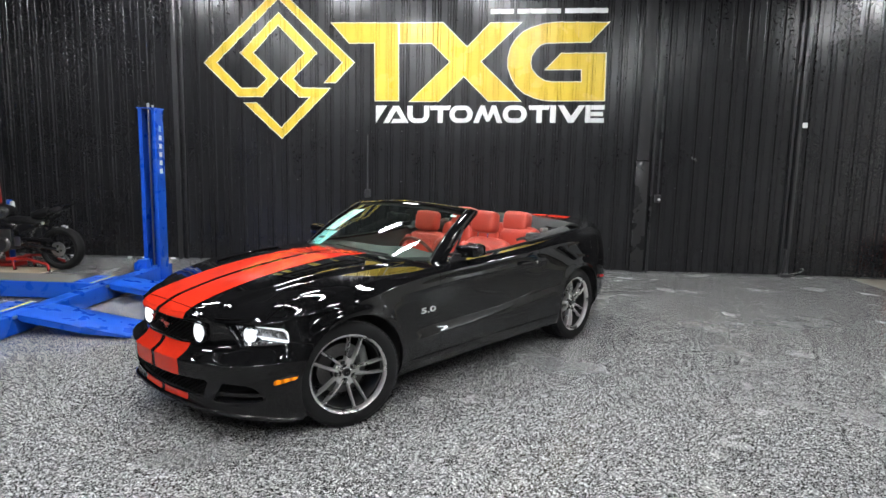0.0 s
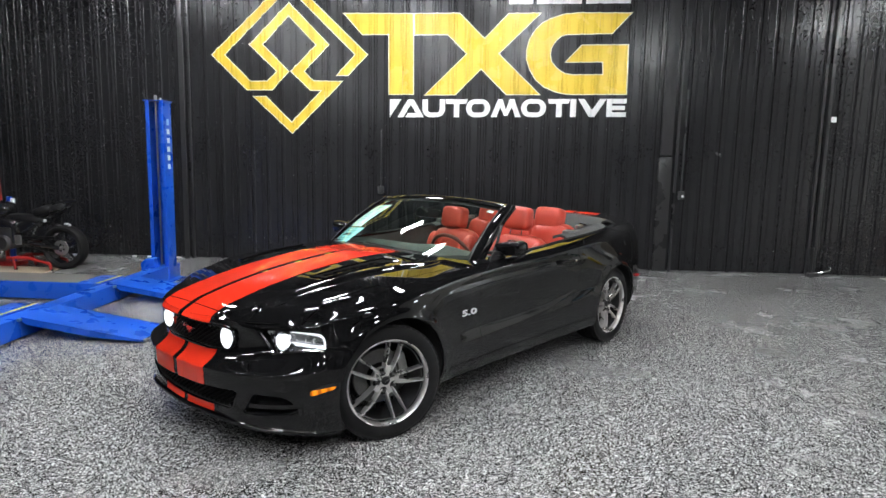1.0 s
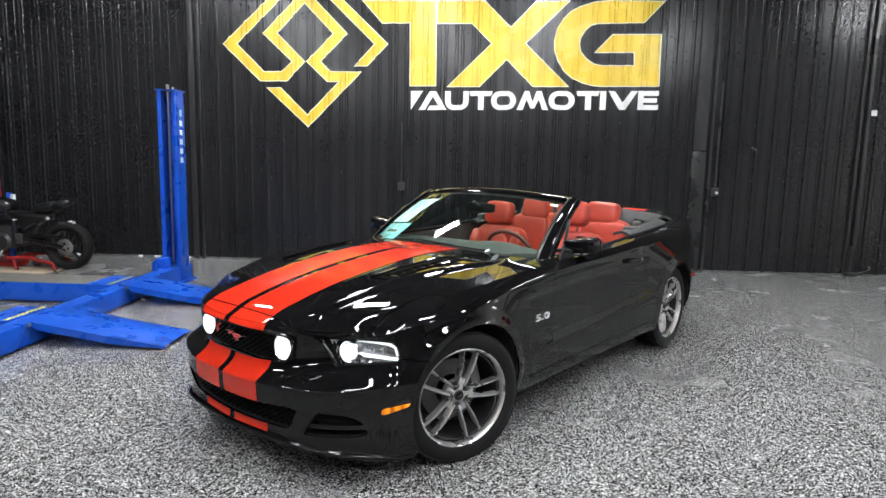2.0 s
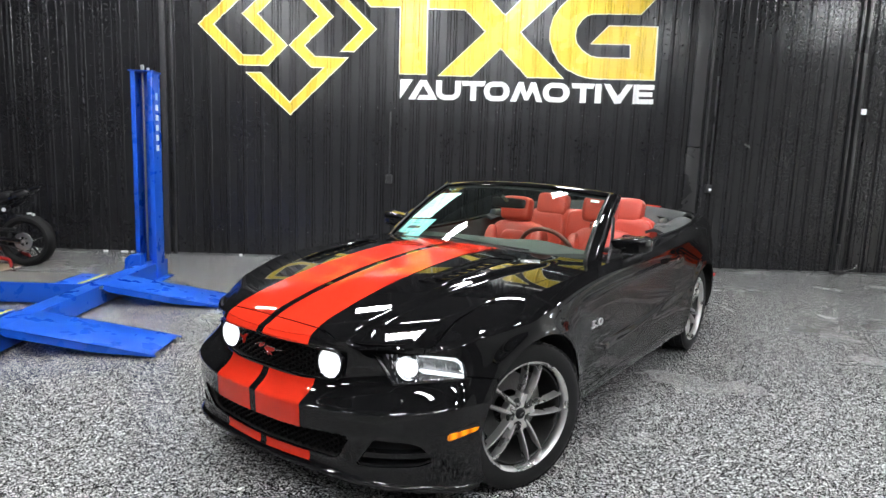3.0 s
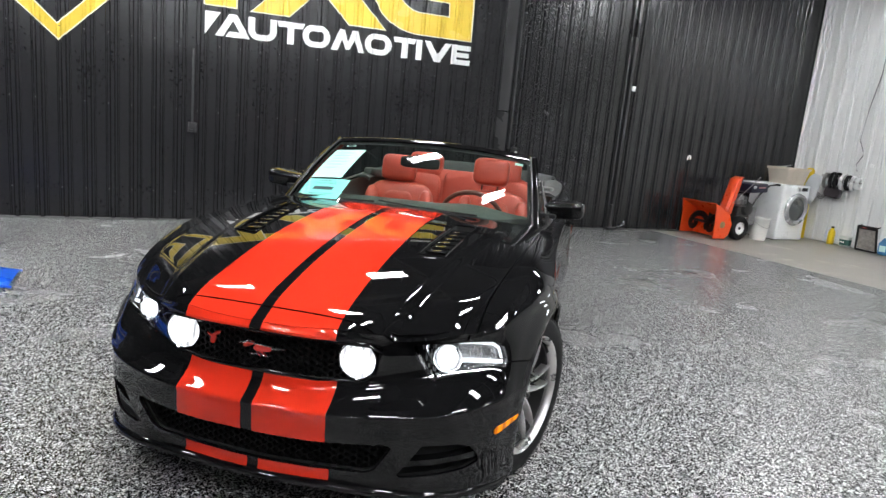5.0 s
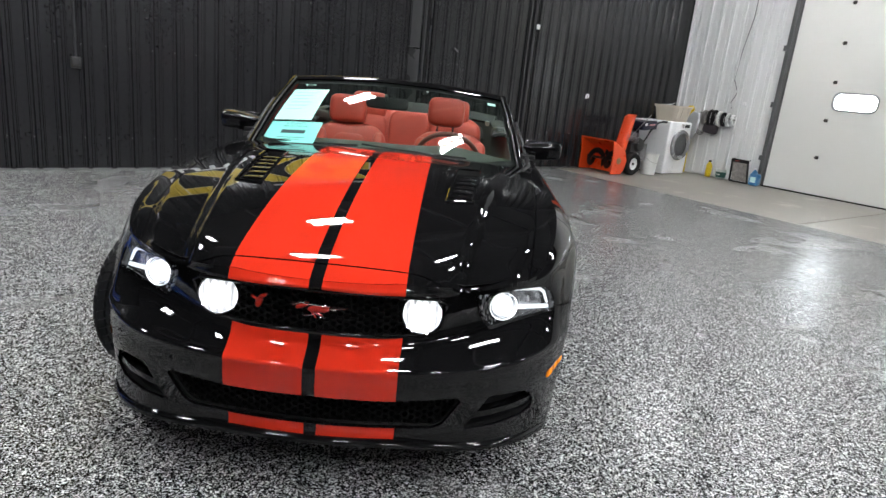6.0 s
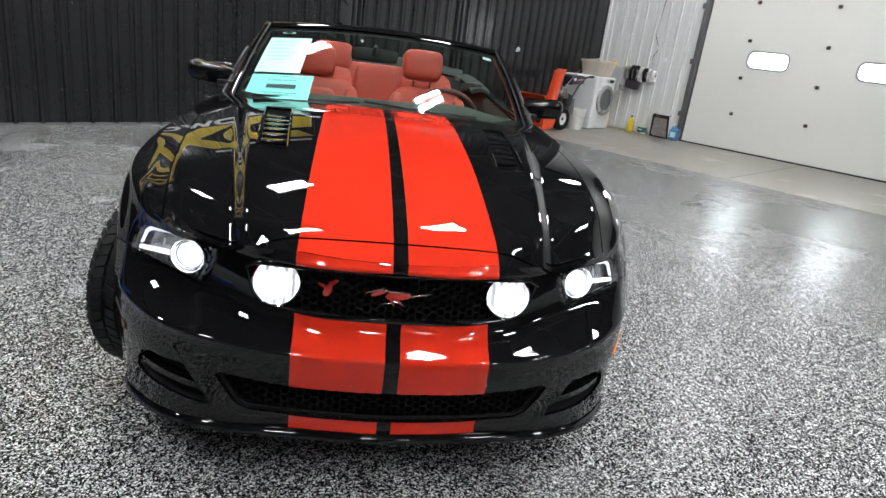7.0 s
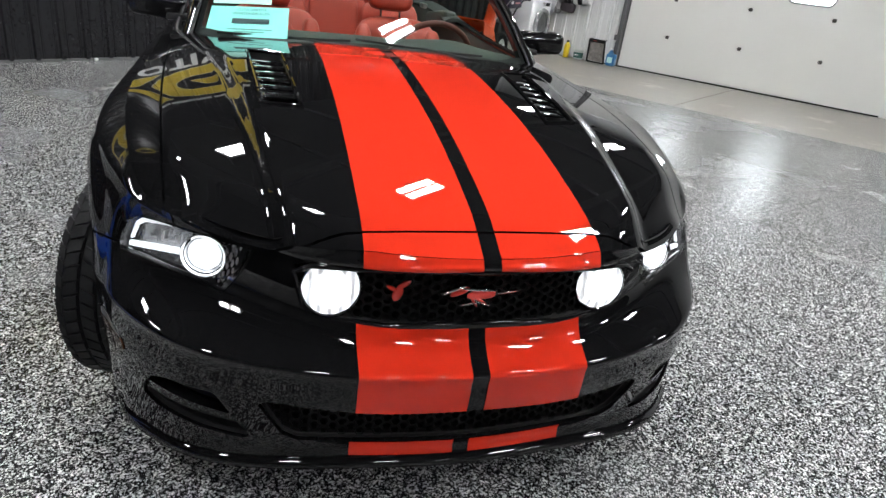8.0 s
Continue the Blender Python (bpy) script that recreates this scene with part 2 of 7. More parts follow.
def lathe(profile, n=48, axis="z", closed=False):
    """Turns a profile of (radius, height) round an axis."""
    bm = bmesh.new()
    rings = []
    for r, h in profile:
        ring = []
        for k in range(n):
            a = 2 * math.pi * k / n
            c, s = r * math.cos(a), r * math.sin(a)
            ring.append(bm.verts.new((c, s, h) if axis == "z" else (c, h, s)))
        rings.append(ring)
    pairs = list(zip(rings, rings[1:]))
    if closed:
        pairs.append((rings[-1], rings[0]))
    for a, b in pairs:
        for k in range(n):
            bm.faces.new((a[k], a[(k + 1) % n], b[(k + 1) % n], b[k]))
    if not closed:
        for ring, flip in ((rings[0], True), (rings[-1], False)):
            if (ring[0].co - ring[n // 2].co).length > 1e-4:
                bm.faces.new(ring[::-1] if flip else ring)
    bmesh.ops.remove_doubles(bm, verts=bm.verts, dist=1e-5)
    bmesh.ops.recalc_face_normals(bm, faces=bm.faces)
    return bm


def prism(outline, depth, m=None, bevel=0.0):
    """A flat outline in xy, given thickness along z."""
    bm = bmesh.new()
    f = bm.faces.new([bm.verts.new((x, y, 0)) for x, y in outline])
    ext = bmesh.ops.extrude_face_region(bm, geom=[f])
    bmesh.ops.translate(bm, vec=(0, 0, depth), verts=[v for v in ext["geom"] if isinstance(v, bmesh.types.BMVert)])
    bmesh.ops.recalc_face_normals(bm, faces=bm.faces)
    if bevel:
        bmesh.ops.bevel(bm, geom=bm.edges[:], offset=bevel, segments=2, affect="EDGES", profile=0.6)
    if m is not None:
        bmesh.ops.transform(bm, matrix=m, verts=bm.verts)
    return bm


def moved(bm, m):
    bmesh.ops.transform(bm, matrix=m, verts=bm.verts)
    return bm


def letters(text, size, m, extrude=0.0, bold=0.0, wide=1.0):
    """Written words as a mesh, lying in xy of m."""
    cu = bpy.data.curves.new("letters", "FONT")
    cu.body, cu.size, cu.extrude, cu.offset, cu.resolution_u = text, size, extrude, bold, 3
    ob = new("letters", cu)
    me = bpy.data.meshes.new_from_object(ob.evaluated_get(bpy.context.evaluated_depsgraph_get()))
    bpy.data.objects.remove(ob)
    bm = bmesh.new()
    bm.from_mesh(me)
    bpy.data.meshes.remove(me)
    bmesh.ops.scale(bm, vec=(wide, 1, 1), verts=bm.verts)
    return moved(bm, m)


def spline(ts, ps):
    """A smooth curve through points (natural cubic), as a function of its parameter."""
    ts, ps = np.asarray(ts, float), np.asarray(ps, float)
    one = ps.ndim == 1
    ps = ps[:, None] if one else ps
    n, h = len(ts), np.diff(ts)
    a, r = np.eye(n), np.zeros_like(ps)
    for i in range(1, n - 1):
        a[i, i - 1:i + 2] = h[i - 1], 2 * (h[i - 1] + h[i]), h[i]
        r[i] = 6 * ((ps[i + 1] - ps[i]) / h[i] - (ps[i] - ps[i - 1]) / h[i - 1])
    m2 = np.linalg.solve(a, r)

    def at(t):
        t = np.asarray(t, float)
        flat = np.clip(t.ravel(), ts[0], ts[-1])
        i = np.clip(np.searchsorted(ts, flat, side="right") - 1, 0, n - 2)
        hh, u, w = h[i][:, None], (ts[i + 1] - flat)[:, None], (flat - ts[i])[:, None]
        q = m2[i] * u ** 3 / (6 * hh) + m2[i + 1] * w ** 3 / (6 * hh) + (ps[i] / hh - m2[i] * hh / 6) * u + (ps[i + 1] / hh - m2[i + 1] * hh / 6) * w
        return q[:, 0].reshape(t.shape) if one else q.reshape(*t.shape, -1)
    return at


def grid_geo(p):
    """Vertices and faces of a grid of points (rows, columns, 3)."""
    a, b, _ = p.shape
    idx = np.arange(a * b).reshape(a, b)
    f = np.stack([idx[:-1, :-1], idx[1:, :-1], idx[1:, 1:], idx[:-1, 1:]], -1).reshape(-1, 4)
    return p.reshape(-1, 3), [tuple(q) for q in f.tolist()]


def cut(geo, value):
    """Splits a surface where value(vertices) changes sign: the side above zero, and the side below."""
    v, faces = np.asarray(geo[0], float), geo[1]
    s = np.asarray(value(v), float)
    s = np.where(np.abs(s) < 1e-6, 1e-6, s)
    extra, made = [], {}

    def mid(i, j):
        key = (i, j) if i < j else (j, i)
        if key not in made:
            k = s[key[0]] / (s[key[0]] - s[key[1]])
            made[key] = len(v) + len(extra)
            extra.append(v[key[0]] * (1 - k) + v[key[1]] * k)
        return made[key]
    over, under = [], []
    pos = s > 0
    for f in faces:
        side = [pos[i] for i in f]
        if all(side):
            over.append(f)
        elif not any(side):
            under.append(f)
        else:
            for keep, out in ((True, over), (False, under)):
                poly = []
                for i, j in zip(f, f[1:] + f[:1]):
                    if pos[i] == keep:
                        poly.append(i)
                    if pos[i] != pos[j]:
                        poly.append(mid(i, j))
                if len(poly) > 2:
                    out.append(tuple(poly))
    allv = np.vstack([v, np.array(extra).reshape(-1, 3)])
    return tidy(allv, over), tidy(allv, under)


def tidy(v, faces):
    used = sorted({i for f in faces for i in f})
    to = {i: k for k, i in enumerate(used)}
    return (v[used] if used else np.zeros((0, 3))), [tuple(to[i] for i in f) for f in faces]


def inside(poly):
    """Signed distance to an outline, above zero inside it."""
    poly = np.asarray(poly, float)

    def at(x, y):
        p = np.stack([x, y], -1)
        best, odd = np.full(len(p), 9e9), np.zeros(len(p), bool)
        for a, b in zip(poly, np.roll(poly, -1, 0)):
            e, w = b - a, p - a
            k = np.clip((w @ e) / (e @ e), 0, 1)
            best = np.minimum(best, np.linalg.norm(w - k[:, None] * e, axis=1))
            hit = (a[1] > y) != (b[1] > y)
            odd ^= hit & (x < (b[0] - a[0]) * (y - a[1]) / (b[1] - a[1] + 1e-12) + a[0])
        return np.where(odd, best, -best)
    return at


def normals(geo):
    v, faces = np.asarray(geo[0], float), geo[1]
    n = np.zeros_like(v)
    for f in faces:
        c = np.cross(v[f[1]] - v[f[0]], v[f[2]] - v[f[0]]) if len(f) == 3 else np.cross(v[f[2]] - v[f[0]], v[f[3]] - v[f[1]])
        for i in f:
            n[i] += c
    return n / (np.linalg.norm(n, axis=1, keepdims=True) + 1e-12)


def puffed(geo, d):
    return np.asarray(geo[0]) + d * normals(geo), geo[1]


def shifted(geo, vec):
    return np.asarray(geo[0]) + np.asarray(vec, float), geo[1]


def rim_edges(geo):
    count = {}
    for f in geo[1]:
        for i, j in zip(f, f[1:] + f[:1]):
            count[(i, j)] = 1
    return [e for e in count if (e[1], e[0]) not in count]


def walls_to(geo, back):
    """The side walls between a patch and its moved copy."""
    n = len(geo[0])
    return np.vstack([geo[0], back[0]]), [(i, j, j + n, i + n) for i, j in rim_edges(geo)]


def both(*geos):
    v, f, k = [], [], 0
    for g in geos:
        if len(g[0]):
            v.append(np.asarray(g[0]))
            f += [tuple(i + k for i in q) for q in g[1]]
            k += len(g[0])
    return np.vstack(v), f


def thick(geo, d):
    """A patch given thickness d inwards."""
    back = puffed(geo, -d)
    return both(geo, (back[0], [q[::-1] for q in back[1]]), walls_to(geo, back))



def split(geo, fn, gap=0.0025):
    """Cuts a panel out along a seam: the piece inside, and the rest, with a real gap between."""
    a, rest = cut(geo, lambda v: fn(v) - gap)
    _, b = cut(rest, lambda v: fn(v) + gap)
    return a, b


def pillow(sx, sy, sz, m=None, e=0.35, e2=None, n=28):
    """A stuffed, rounded block."""
    e2 = e if e2 is None else e2
    bm = bmesh.new()
    rings = []

    def sp(c, k):
        return math.copysign(abs(c) ** k, c)
    for i in range(1, n // 2):
        v = -math.pi / 2 + math.pi * i / (n // 2)
        rings.append([bm.verts.new((sx / 2 * sp(math.cos(v), e) * sp(math.cos(u), e2), sy / 2 * sp(math.cos(v), e) * sp(math.sin(u), e2), sz / 2 * sp(math.sin(v), e))) for u in (2 * math.pi * k / n for k in range(n))])
    for a, b in zip(rings, rings[1:]):
        for k in range(n):
            bm.faces.new((a[k], a[(k + 1) % n], b[(k + 1) % n], b[k]))
    bm.faces.new(rings[0][::-1])
    bm.faces.new(rings[-1])
    return moved(bm, m) if m is not None else bm



# ---- setting ----
WALL_Y, WALL_X, WEST_X, SOUTH_Y, ROOF = 9.785, 8.965, -9.2, -4.5, 4.9
RIB = 0.2286


def rib_points():
    """One rib's width of the steel sheet: offset along the wall, and how far it stands out."""
    return [(0.0, 0.0), (0.046, 0.0), (0.053, 0.007), (0.061, 0.007), (0.068, 0.0), (0.086, 0.0), (0.099, 0.024), (0.129, 0.024), (0.142, 0.0), (0.160, 0.0), (0.167, 0.007), (0.175, 0.007), (0.182, 0.0)]


def rib_out(x):
    u = (x - WEST_X) % RIB
    pts = rib_points() + [(RIB, 0.0)]
    for (a, ha), (b, hb) in zip(pts, pts[1:]):
        if a <= u <= b:
            return ha + (hb - ha) * (u - a) / (b - a)
    return 0.0


def sheet_mesh(name, ribs, z0, z1, material):
    """A ribbed steel sheet in xz that faces -y."""
    xs = [(k * RIB + a, h) for k in range(ribs) for a, h in rib_points()] + [(ribs * RIB, 0.0)]
    verts = [(x, -h, z) for z in (z0, z1) for x, h in xs]
    n = len(xs)
    me = bpy.data.meshes.new(name)
    me.from_pydata(verts, [], [(i, i + 1, n + i + 1, n + i) for i in range(n - 1)])
    me.materials.append(material)
    return me


def slab(name, x0, x1, y0, y1, z0, z1, material, label, category, parent=None):
    ob = part(name, box((x0 + x1) / 2, (y0 + y1) / 2, (z0 + z1) / 2, x1 - x0, y1 - y0, z1 - z0), material, parent, smooth=False)
    return tagged(ob, label, category, kind="structure")


EDGE = 5.65
slab("floor", WEST_X - 0.3, EDGE, SOUTH_Y - 0.3, WALL_Y + 0.3, -0.15, 0.0, M_FLOOR, "grey, black and white flake epoxy floor with a soft gloss", "floor")
slab("floor_apron", EDGE, WALL_X + 0.3, SOUTH_Y - 0.3, WALL_Y + 0.3, -0.15, -0.003, M_CONCRETE, "bare tan concrete floor strip along the overhead door", "floor")
slab("ceiling", WEST_X - 0.3, WALL_X + 0.3, SOUTH_Y - 0.3, WALL_Y + 0.3, ROOF, ROOF + 0.2, M_CEIL, "dark painted workshop ceiling", "ceiling")
wall_north = slab("wall_north", WEST_X - 0.3, WALL_X + 0.3, WALL_Y + 0.012, WALL_Y + 0.25, 0, ROOF, M_WALL, "black ribbed steel wall of the workshop", "wall")
wall_east = slab("wall_east", WALL_X + 0.012, WALL_X + 0.25, 7.80, WALL_Y + 0.012, 0, ROOF, M_WHITEWALL, "white ribbed steel wall beside the overhead door", "wall")
# west and south walls are unseen, added to close the room
slab("wall_west", WEST_X - 0.25, WEST_X, SOUTH_Y, WALL_Y, 0, ROOF, M_WALL, "black steel end wall of the workshop", "wall")
slab("wall_south", WEST_X, WALL_X, SOUTH_Y - 0.25, SOUTH_Y, 0, ROOF, M_WALL, "black steel wall behind the open floor", "wall")

# steel sheets, four ribs each
sheet = sheet_mesh("wall_panel", 4, 0.015, ROOF, M_WALL)
for k in range(19):
    p = new("wall_panel", sheet)
    p.parent, p.location = wall_north, (WEST_X + k * 4 * RIB, WALL_Y, 0)
last = new("wall_panel", sheet_mesh("wall_panel_narrow", 2, 0.015, ROOF, M_WALL))
last.parent, last.location = wall_north, (WEST_X + 76 * RIB, WALL_Y, 0)
white_sheet = sheet_mesh("white_wall_panel", 4, 0.03, ROOF, M_WHITEWALL)
for k in range(2):
    p = new("wall_panel", white_sheet)
    p.parent, p.matrix_basis = wall_east, pose(WALL_X, WALL_Y - 0.02 - k * 4 * RIB, 0, 0, 0, -90)


STEEL_GREY = surface("grey_flat_steel", (0.017, 0.017, 0.018), 0.30, vary=0.15)


def trim(name, geo, material, label, category="trim"):
    return tagged(part(name, geo, material), label, category, kind="structure")


trim("trim_west", join(box(-4.60, WALL_Y - 0.018, 2.45, 0.07, 0.03, 4.9, 0.003), box(-4.50, WALL_Y - 0.014, 2.45, 0.05, 0.02, 4.9, 0.003)), M_WALLTRIM, "black steel cover strip on the ribbed wall")
trim("trim_flat_upper", box(2.485, WALL_Y - 0.020, 3.30, 0.165, 0.036, 3.2, 0.004), M_WALLTRIM, "dark grey flat steel cover strip on the wall")
trim("trim_flat_lower", box(2.485, WALL_Y - 0.018, 0.845, 0.185, 0.032, 1.66, 0.004), STEEL_GREY, "black flat steel cover strip low on the wall")
trim("trim_edge", box(2.64, WALL_Y - 0.022, 2.45, 0.03, 0.04, 4.9, 0.004), M_WALLTRIM, "black steel edge strip on the ribbed wall")
trim("trim_east", join(box(4.70, WALL_Y - 0.03, 2.45, 0.05, 0.06, 4.9, 0.006), box(4.62, WALL_Y - 0.02, 2.45, 0.04, 0.04, 4.9, 0.004)), M_WALLTRIM, "black steel edge strip on the ribbed wall")
trim("trim_corner", box(WALL_X - 0.03, WALL_Y - 0.03, 2.45, 0.05, 0.05, 4.9, 0.004), M_WHITE, "white corner strip between black and white walls")
trim("baseboard", box(-0.1, WALL_Y - 0.006, 0.012, 18.0, 0.022, 0.024, 0.003), surface("base_channel", (0.10, 0.10, 0.10), 0.5), "thin steel base channel under the ribbed wall", "baseboard")

# overhead door: sections, windows, hinges
DOOR_TOP, DOOR_N, DOOR_S = 3.76, 7.76, 3.46
door = thing("overhead_door", pose(0, 0, 0), "white insulated sectional overhead door, closed, with oblong windows", "garage door", kind="structure")
DX, SECT = WALL_X + 0.03, 0.622
WINDOWS = (6.58, 4.88)


def oblong(cy, cz, w, h, r, n=6):
    out = []
    for qy, qz, a0 in ((1, 1, 0), (-1, 1, 90), (-1, -1, 180), (1, -1, 270)):
        for k in range(n + 1):
            a = radians(a0 + 90 * k / n)
            out.append((cy + qy * (w / 2 - r) + r * math.cos(a), cz + qz * (h / 2 - r) + r * math.sin(a)))
    return out


for k in range(6):
    z0 = 0.02 + SECT * k
    gy, gz = np.meshgrid(np.linspace(DOOR_S, DOOR_N, 87), np.linspace(z0, z0 + SECT, 19), indexing="ij")
    skin = 0.0015 * (np.abs(gz - z0 - SECT / 2) > SECT / 2 - 0.03)
    geo = grid_geo(np.stack([DX + skin, gy, gz], -1))
    if k == 2:
        for cy in WINDOWS:
            fn = inside(oblong(cy, 1.585, 0.66, 0.27, 0.10))
            _, geo = cut(geo, lambda v: fn(v[:, 1], v[:, 2]))
    back = shifted(geo, (0.045, 0, 0))
    part("door_panel", both((geo[0], [q[::-1] for q in geo[1]]), back, walls_to(geo, back)), M_DOOR, door, smooth=20)
    if k:
        for y in np.arange(6.95, DOOR_S, -1.235):
            hinge = part("door_hinge", join(box(DX - 0.010, y, z0, 0.018, 0.055, 0.055, 0.005), rod((DX - 0.021, y - 0.034, z0), (DX - 0.021, y + 0.034, z0), 0.009, 10)), surface("dark_hinge_steel", (0.05, 0.045, 0.04), 0.5, metal=0.4) if "dark_hinge_steel" not in bpy.data.materials else bpy.data.materials["dark_hinge_steel"], door, "dark steel hinge")
for cy in WINDOWS:
    o, i2 = oblong(cy, 1.585, 0.70, 0.31, 0.115), oblong(cy, 1.585, 0.64, 0.25, 0.095)
    n = len(o)
    vs = np.array([(x, y, z) for x, loop in ((DX - 0.010, o), (DX - 0.010, i2), (DX + 0.055, i2), (DX + 0.004, o)) for y, z in loop])
    part("window_frame", (vs, [(r * n + q, r * n + (q + 1) % n, (r + 1) % 4 * n + (q + 1) % n, (r + 1) % 4 * n + q) for r in range(4) for q in range(n)]), surface("grey_window_frame", (0.30, 0.31, 0.32), 0.4) if "grey_window_frame" not in bpy.data.materials else bpy.data.materials["grey_window_frame"], door, "grey plastic window frame", smooth=30)
    pane = part("window_pane", prism(i2, 0.006, Matrix(((0, 0, 1, DX + 0.02), (1, 0, 0, 0), (0, 1, 0, 0), (0, 0, 0, 1)))), M_LENS, door, "clear window pane", smooth=False)
    pane.visible_shadow = False
tagged(part("backdrop", box(WALL_X + 1.6, 5.6, 1.8, 0.02, 8.0, 4.0), M_DAY, smooth=False), "bright overcast daylight outside the door windows", "sky", kind="structure")
M_TRACK = surface("grey_track_steel", (0.13, 0.13, 0.135), 0.45, metal=0.3)
trim("door_track", join(box(WALL_X - 0.03, DOOR_N + 0.045, 1.88, 0.07, 0.075, 3.72, 0.004), box(WALL_X - 0.075, DOOR_N + 0.015, 1.88, 0.02, 0.02, 3.6, 0.003)), M_TRACK, "grey steel track along the overhead door", "door track")
for z in (0.5, 1.44, 2.4, 3.3):
    trim("track_bracket", box(WALL_X - 0.035, DOOR_N + 0.105, z, 0.05, 0.05, 0.09, 0.004), M_TRACK, "grey steel bracket of the door track", "bracket")
trim("door_jamb", box(WALL_X + 0.06, DOOR_N + 0.03, 1.89, 0.08, 0.10, 3.78, 0.004), surface("dark_jamb", (0.09, 0.09, 0.092), 0.5), "dark grey steel jamb behind the door track", "door jamb")
trim("door_seal", box(WALL_X + 0.03, (DOOR_N + DOOR_S) / 2, 0.010, 0.07, DOOR_N - DOOR_S, 0.022, 0.005), M_RUBBER, "black rubber seal under the overhead door", "seal")
# unseen wall past and above the door, added to close the room
slab("wall_east_south", WALL_X + 0.012, WALL_X + 0.25, SOUTH_Y, DOOR_S, 0, ROOF, M_WHITEWALL, "white steel wall past the overhead door", "wall")
slab("wall_east_lintel", WALL_X + 0.012, WALL_X + 0.25, DOOR_S, 7.80, DOOR_TOP, ROOF, M_WHITEWALL, "white steel wall above the overhead door", "wall")

# saw-cut joint in the bare concrete
trim("floor_joint", box(7.3, 5.59, -0.002, 3.2, 0.009, 0.004), surface("joint_filler", (0.20, 0.185, 0.165), 0.8), "dark saw-cut joint in the concrete", "floor joint")

# ---- roof steel and lamps ----
M_BEAM = surface("grey_roof_steel", (0.055, 0.055, 0.058), 0.5, vary=0.2)
for y in (7.0, 4.25, 1.55, -1.15, -3.6):
    trim("roof_beam", join(box(-0.1, y, ROOF - 0.31, 18.1, 0.14, 0.014), box(-0.1, y, ROOF - 0.02, 18.1, 0.14, 0.014), box(-0.1, y, ROOF - 0.165, 18.1, 0.012, 0.28)), M_BEAM, "dark grey steel beam under the ceiling", "beam")
for x in np.arange(-8.2, 8.9, 1.52):
    trim("roof_purlin", box(float(x), 2.64, ROOF - 0.055, 0.05, 14.2, 0.09, 0.004), M_BEAM, "dark grey steel purlin under the ceiling", "purlin")

lamp = thing("ceiling_lamp", pose(0, 0, 0), "white linear high-bay lamp with two lit strips, hung from the ceiling", "ceiling lamp", "lamps under the roof")
part("housing", box(0, 0, 0.03, 0.64, 0.32, 0.05, 0.008), M_WHITE, lamp)
for y in (-0.085, 0.085):
    part("led_strip", box(0, y, -0.004, 0.60, 0.105, 0.016, 0.004), M_TUBE, lamp, "lit white strip")
for x in (-0.27, 0.27):
    part("hanger", rod((x, 0, 0.05), (x, 0, 0.404), 0.006, 6), M_STEEL, lamp, "thin steel hanger")
LAMP_Z = ROOF - 0.40
# The two at x = 6.9 are added to brighten the white wall and door.
places = [(x, 8.0) for x in (-4.8, -2.3, 0.15)] + [(x, y) for y in (5.65, 2.9, 0.2, -2.5) for x in (-4.6, -1.4, 0.95, 4.2) if (x, y) != (4.2, 5.65)] + [(6.9, 7.7), (6.9, 5.65)]
lamp.matrix_basis = pose(*places[0], LAMP_Z)
for x, y in places[1:]:
    copy_thing(lamp, pose(x, y, LAMP_Z))

# ---- sign on the wall ----
SIGN = thing("wall_sign", pose(0, 0, 0), "large gold and white company sign on the black ribbed wall", "sign")
breaks = [WEST_X + k * RIB + a for k in range(19, 60) for a, _ in rib_points()]


def on_wall(bm, out=0.003):
    """Lays a flat shape, drawn in xz, onto the ribs of the wall."""
    bmesh.ops.triangulate(bm, faces=bm.faces)
    lo, hi = min(v.co.x for v in bm.verts), max(v.co.x for v in bm.verts)
    for x in breaks:
        if lo < x < hi:
            bmesh.ops.bisect_plane(bm, geom=bm.verts[:] + bm.edges[:] + bm.faces[:], plane_co=(x, 0, 0), plane_no=(1, 0, 0))
    for v in bm.verts:
        v.co = (v.co.x, WALL_Y - rib_out(v.co.x) - out, v.co.z + 0.019 * (v.co.x + 1.54))
    return bm


def flat(points):
    bm = bmesh.new()
    bm.faces.new([bm.verts.new((x, 0, z)) for x, z in points])
    bmesh.ops.recalc_face_normals(bm, faces=bm.faces)
    return bm


def bar(x0, x1, z0, z1):
    return flat([(x0, z0), (x1, z0), (x1, z1), (x0, z1)])


def keyline(points, w):
    """A thin band along the inner side of an outline, mitred at its corners."""
    pts = [Vector(p) for p in points]
    n = len(pts)
    turn = sum(a.x * b.y - a.y * b.x for a, b in zip(pts, pts[1:] + pts[:1]))
    bm = bmesh.new()
    outer, inner = [], []
    for i, p in enumerate(pts):
        d0, d1 = (p - pts[i - 1]).normalized(), (pts[(i + 1) % n] - p).normalized()
        n0, n1 = Vector((-d0.y, d0.x)), Vector((-d1.y, d1.x))
        m = (n0 + n1) / max(0.35, 1 + n0.dot(n1)) * (w if turn > 0 else -w)
        outer.append(bm.verts.new((p.x, 0, p.y)))
        inner.append(bm.verts.new((p.x + m.x, 0, p.y + m.y)))
    for i in range(n):
        bm.faces.new((outer[i], outer[(i + 1) % n], inner[(i + 1) % n], inner[i]))
    return bm


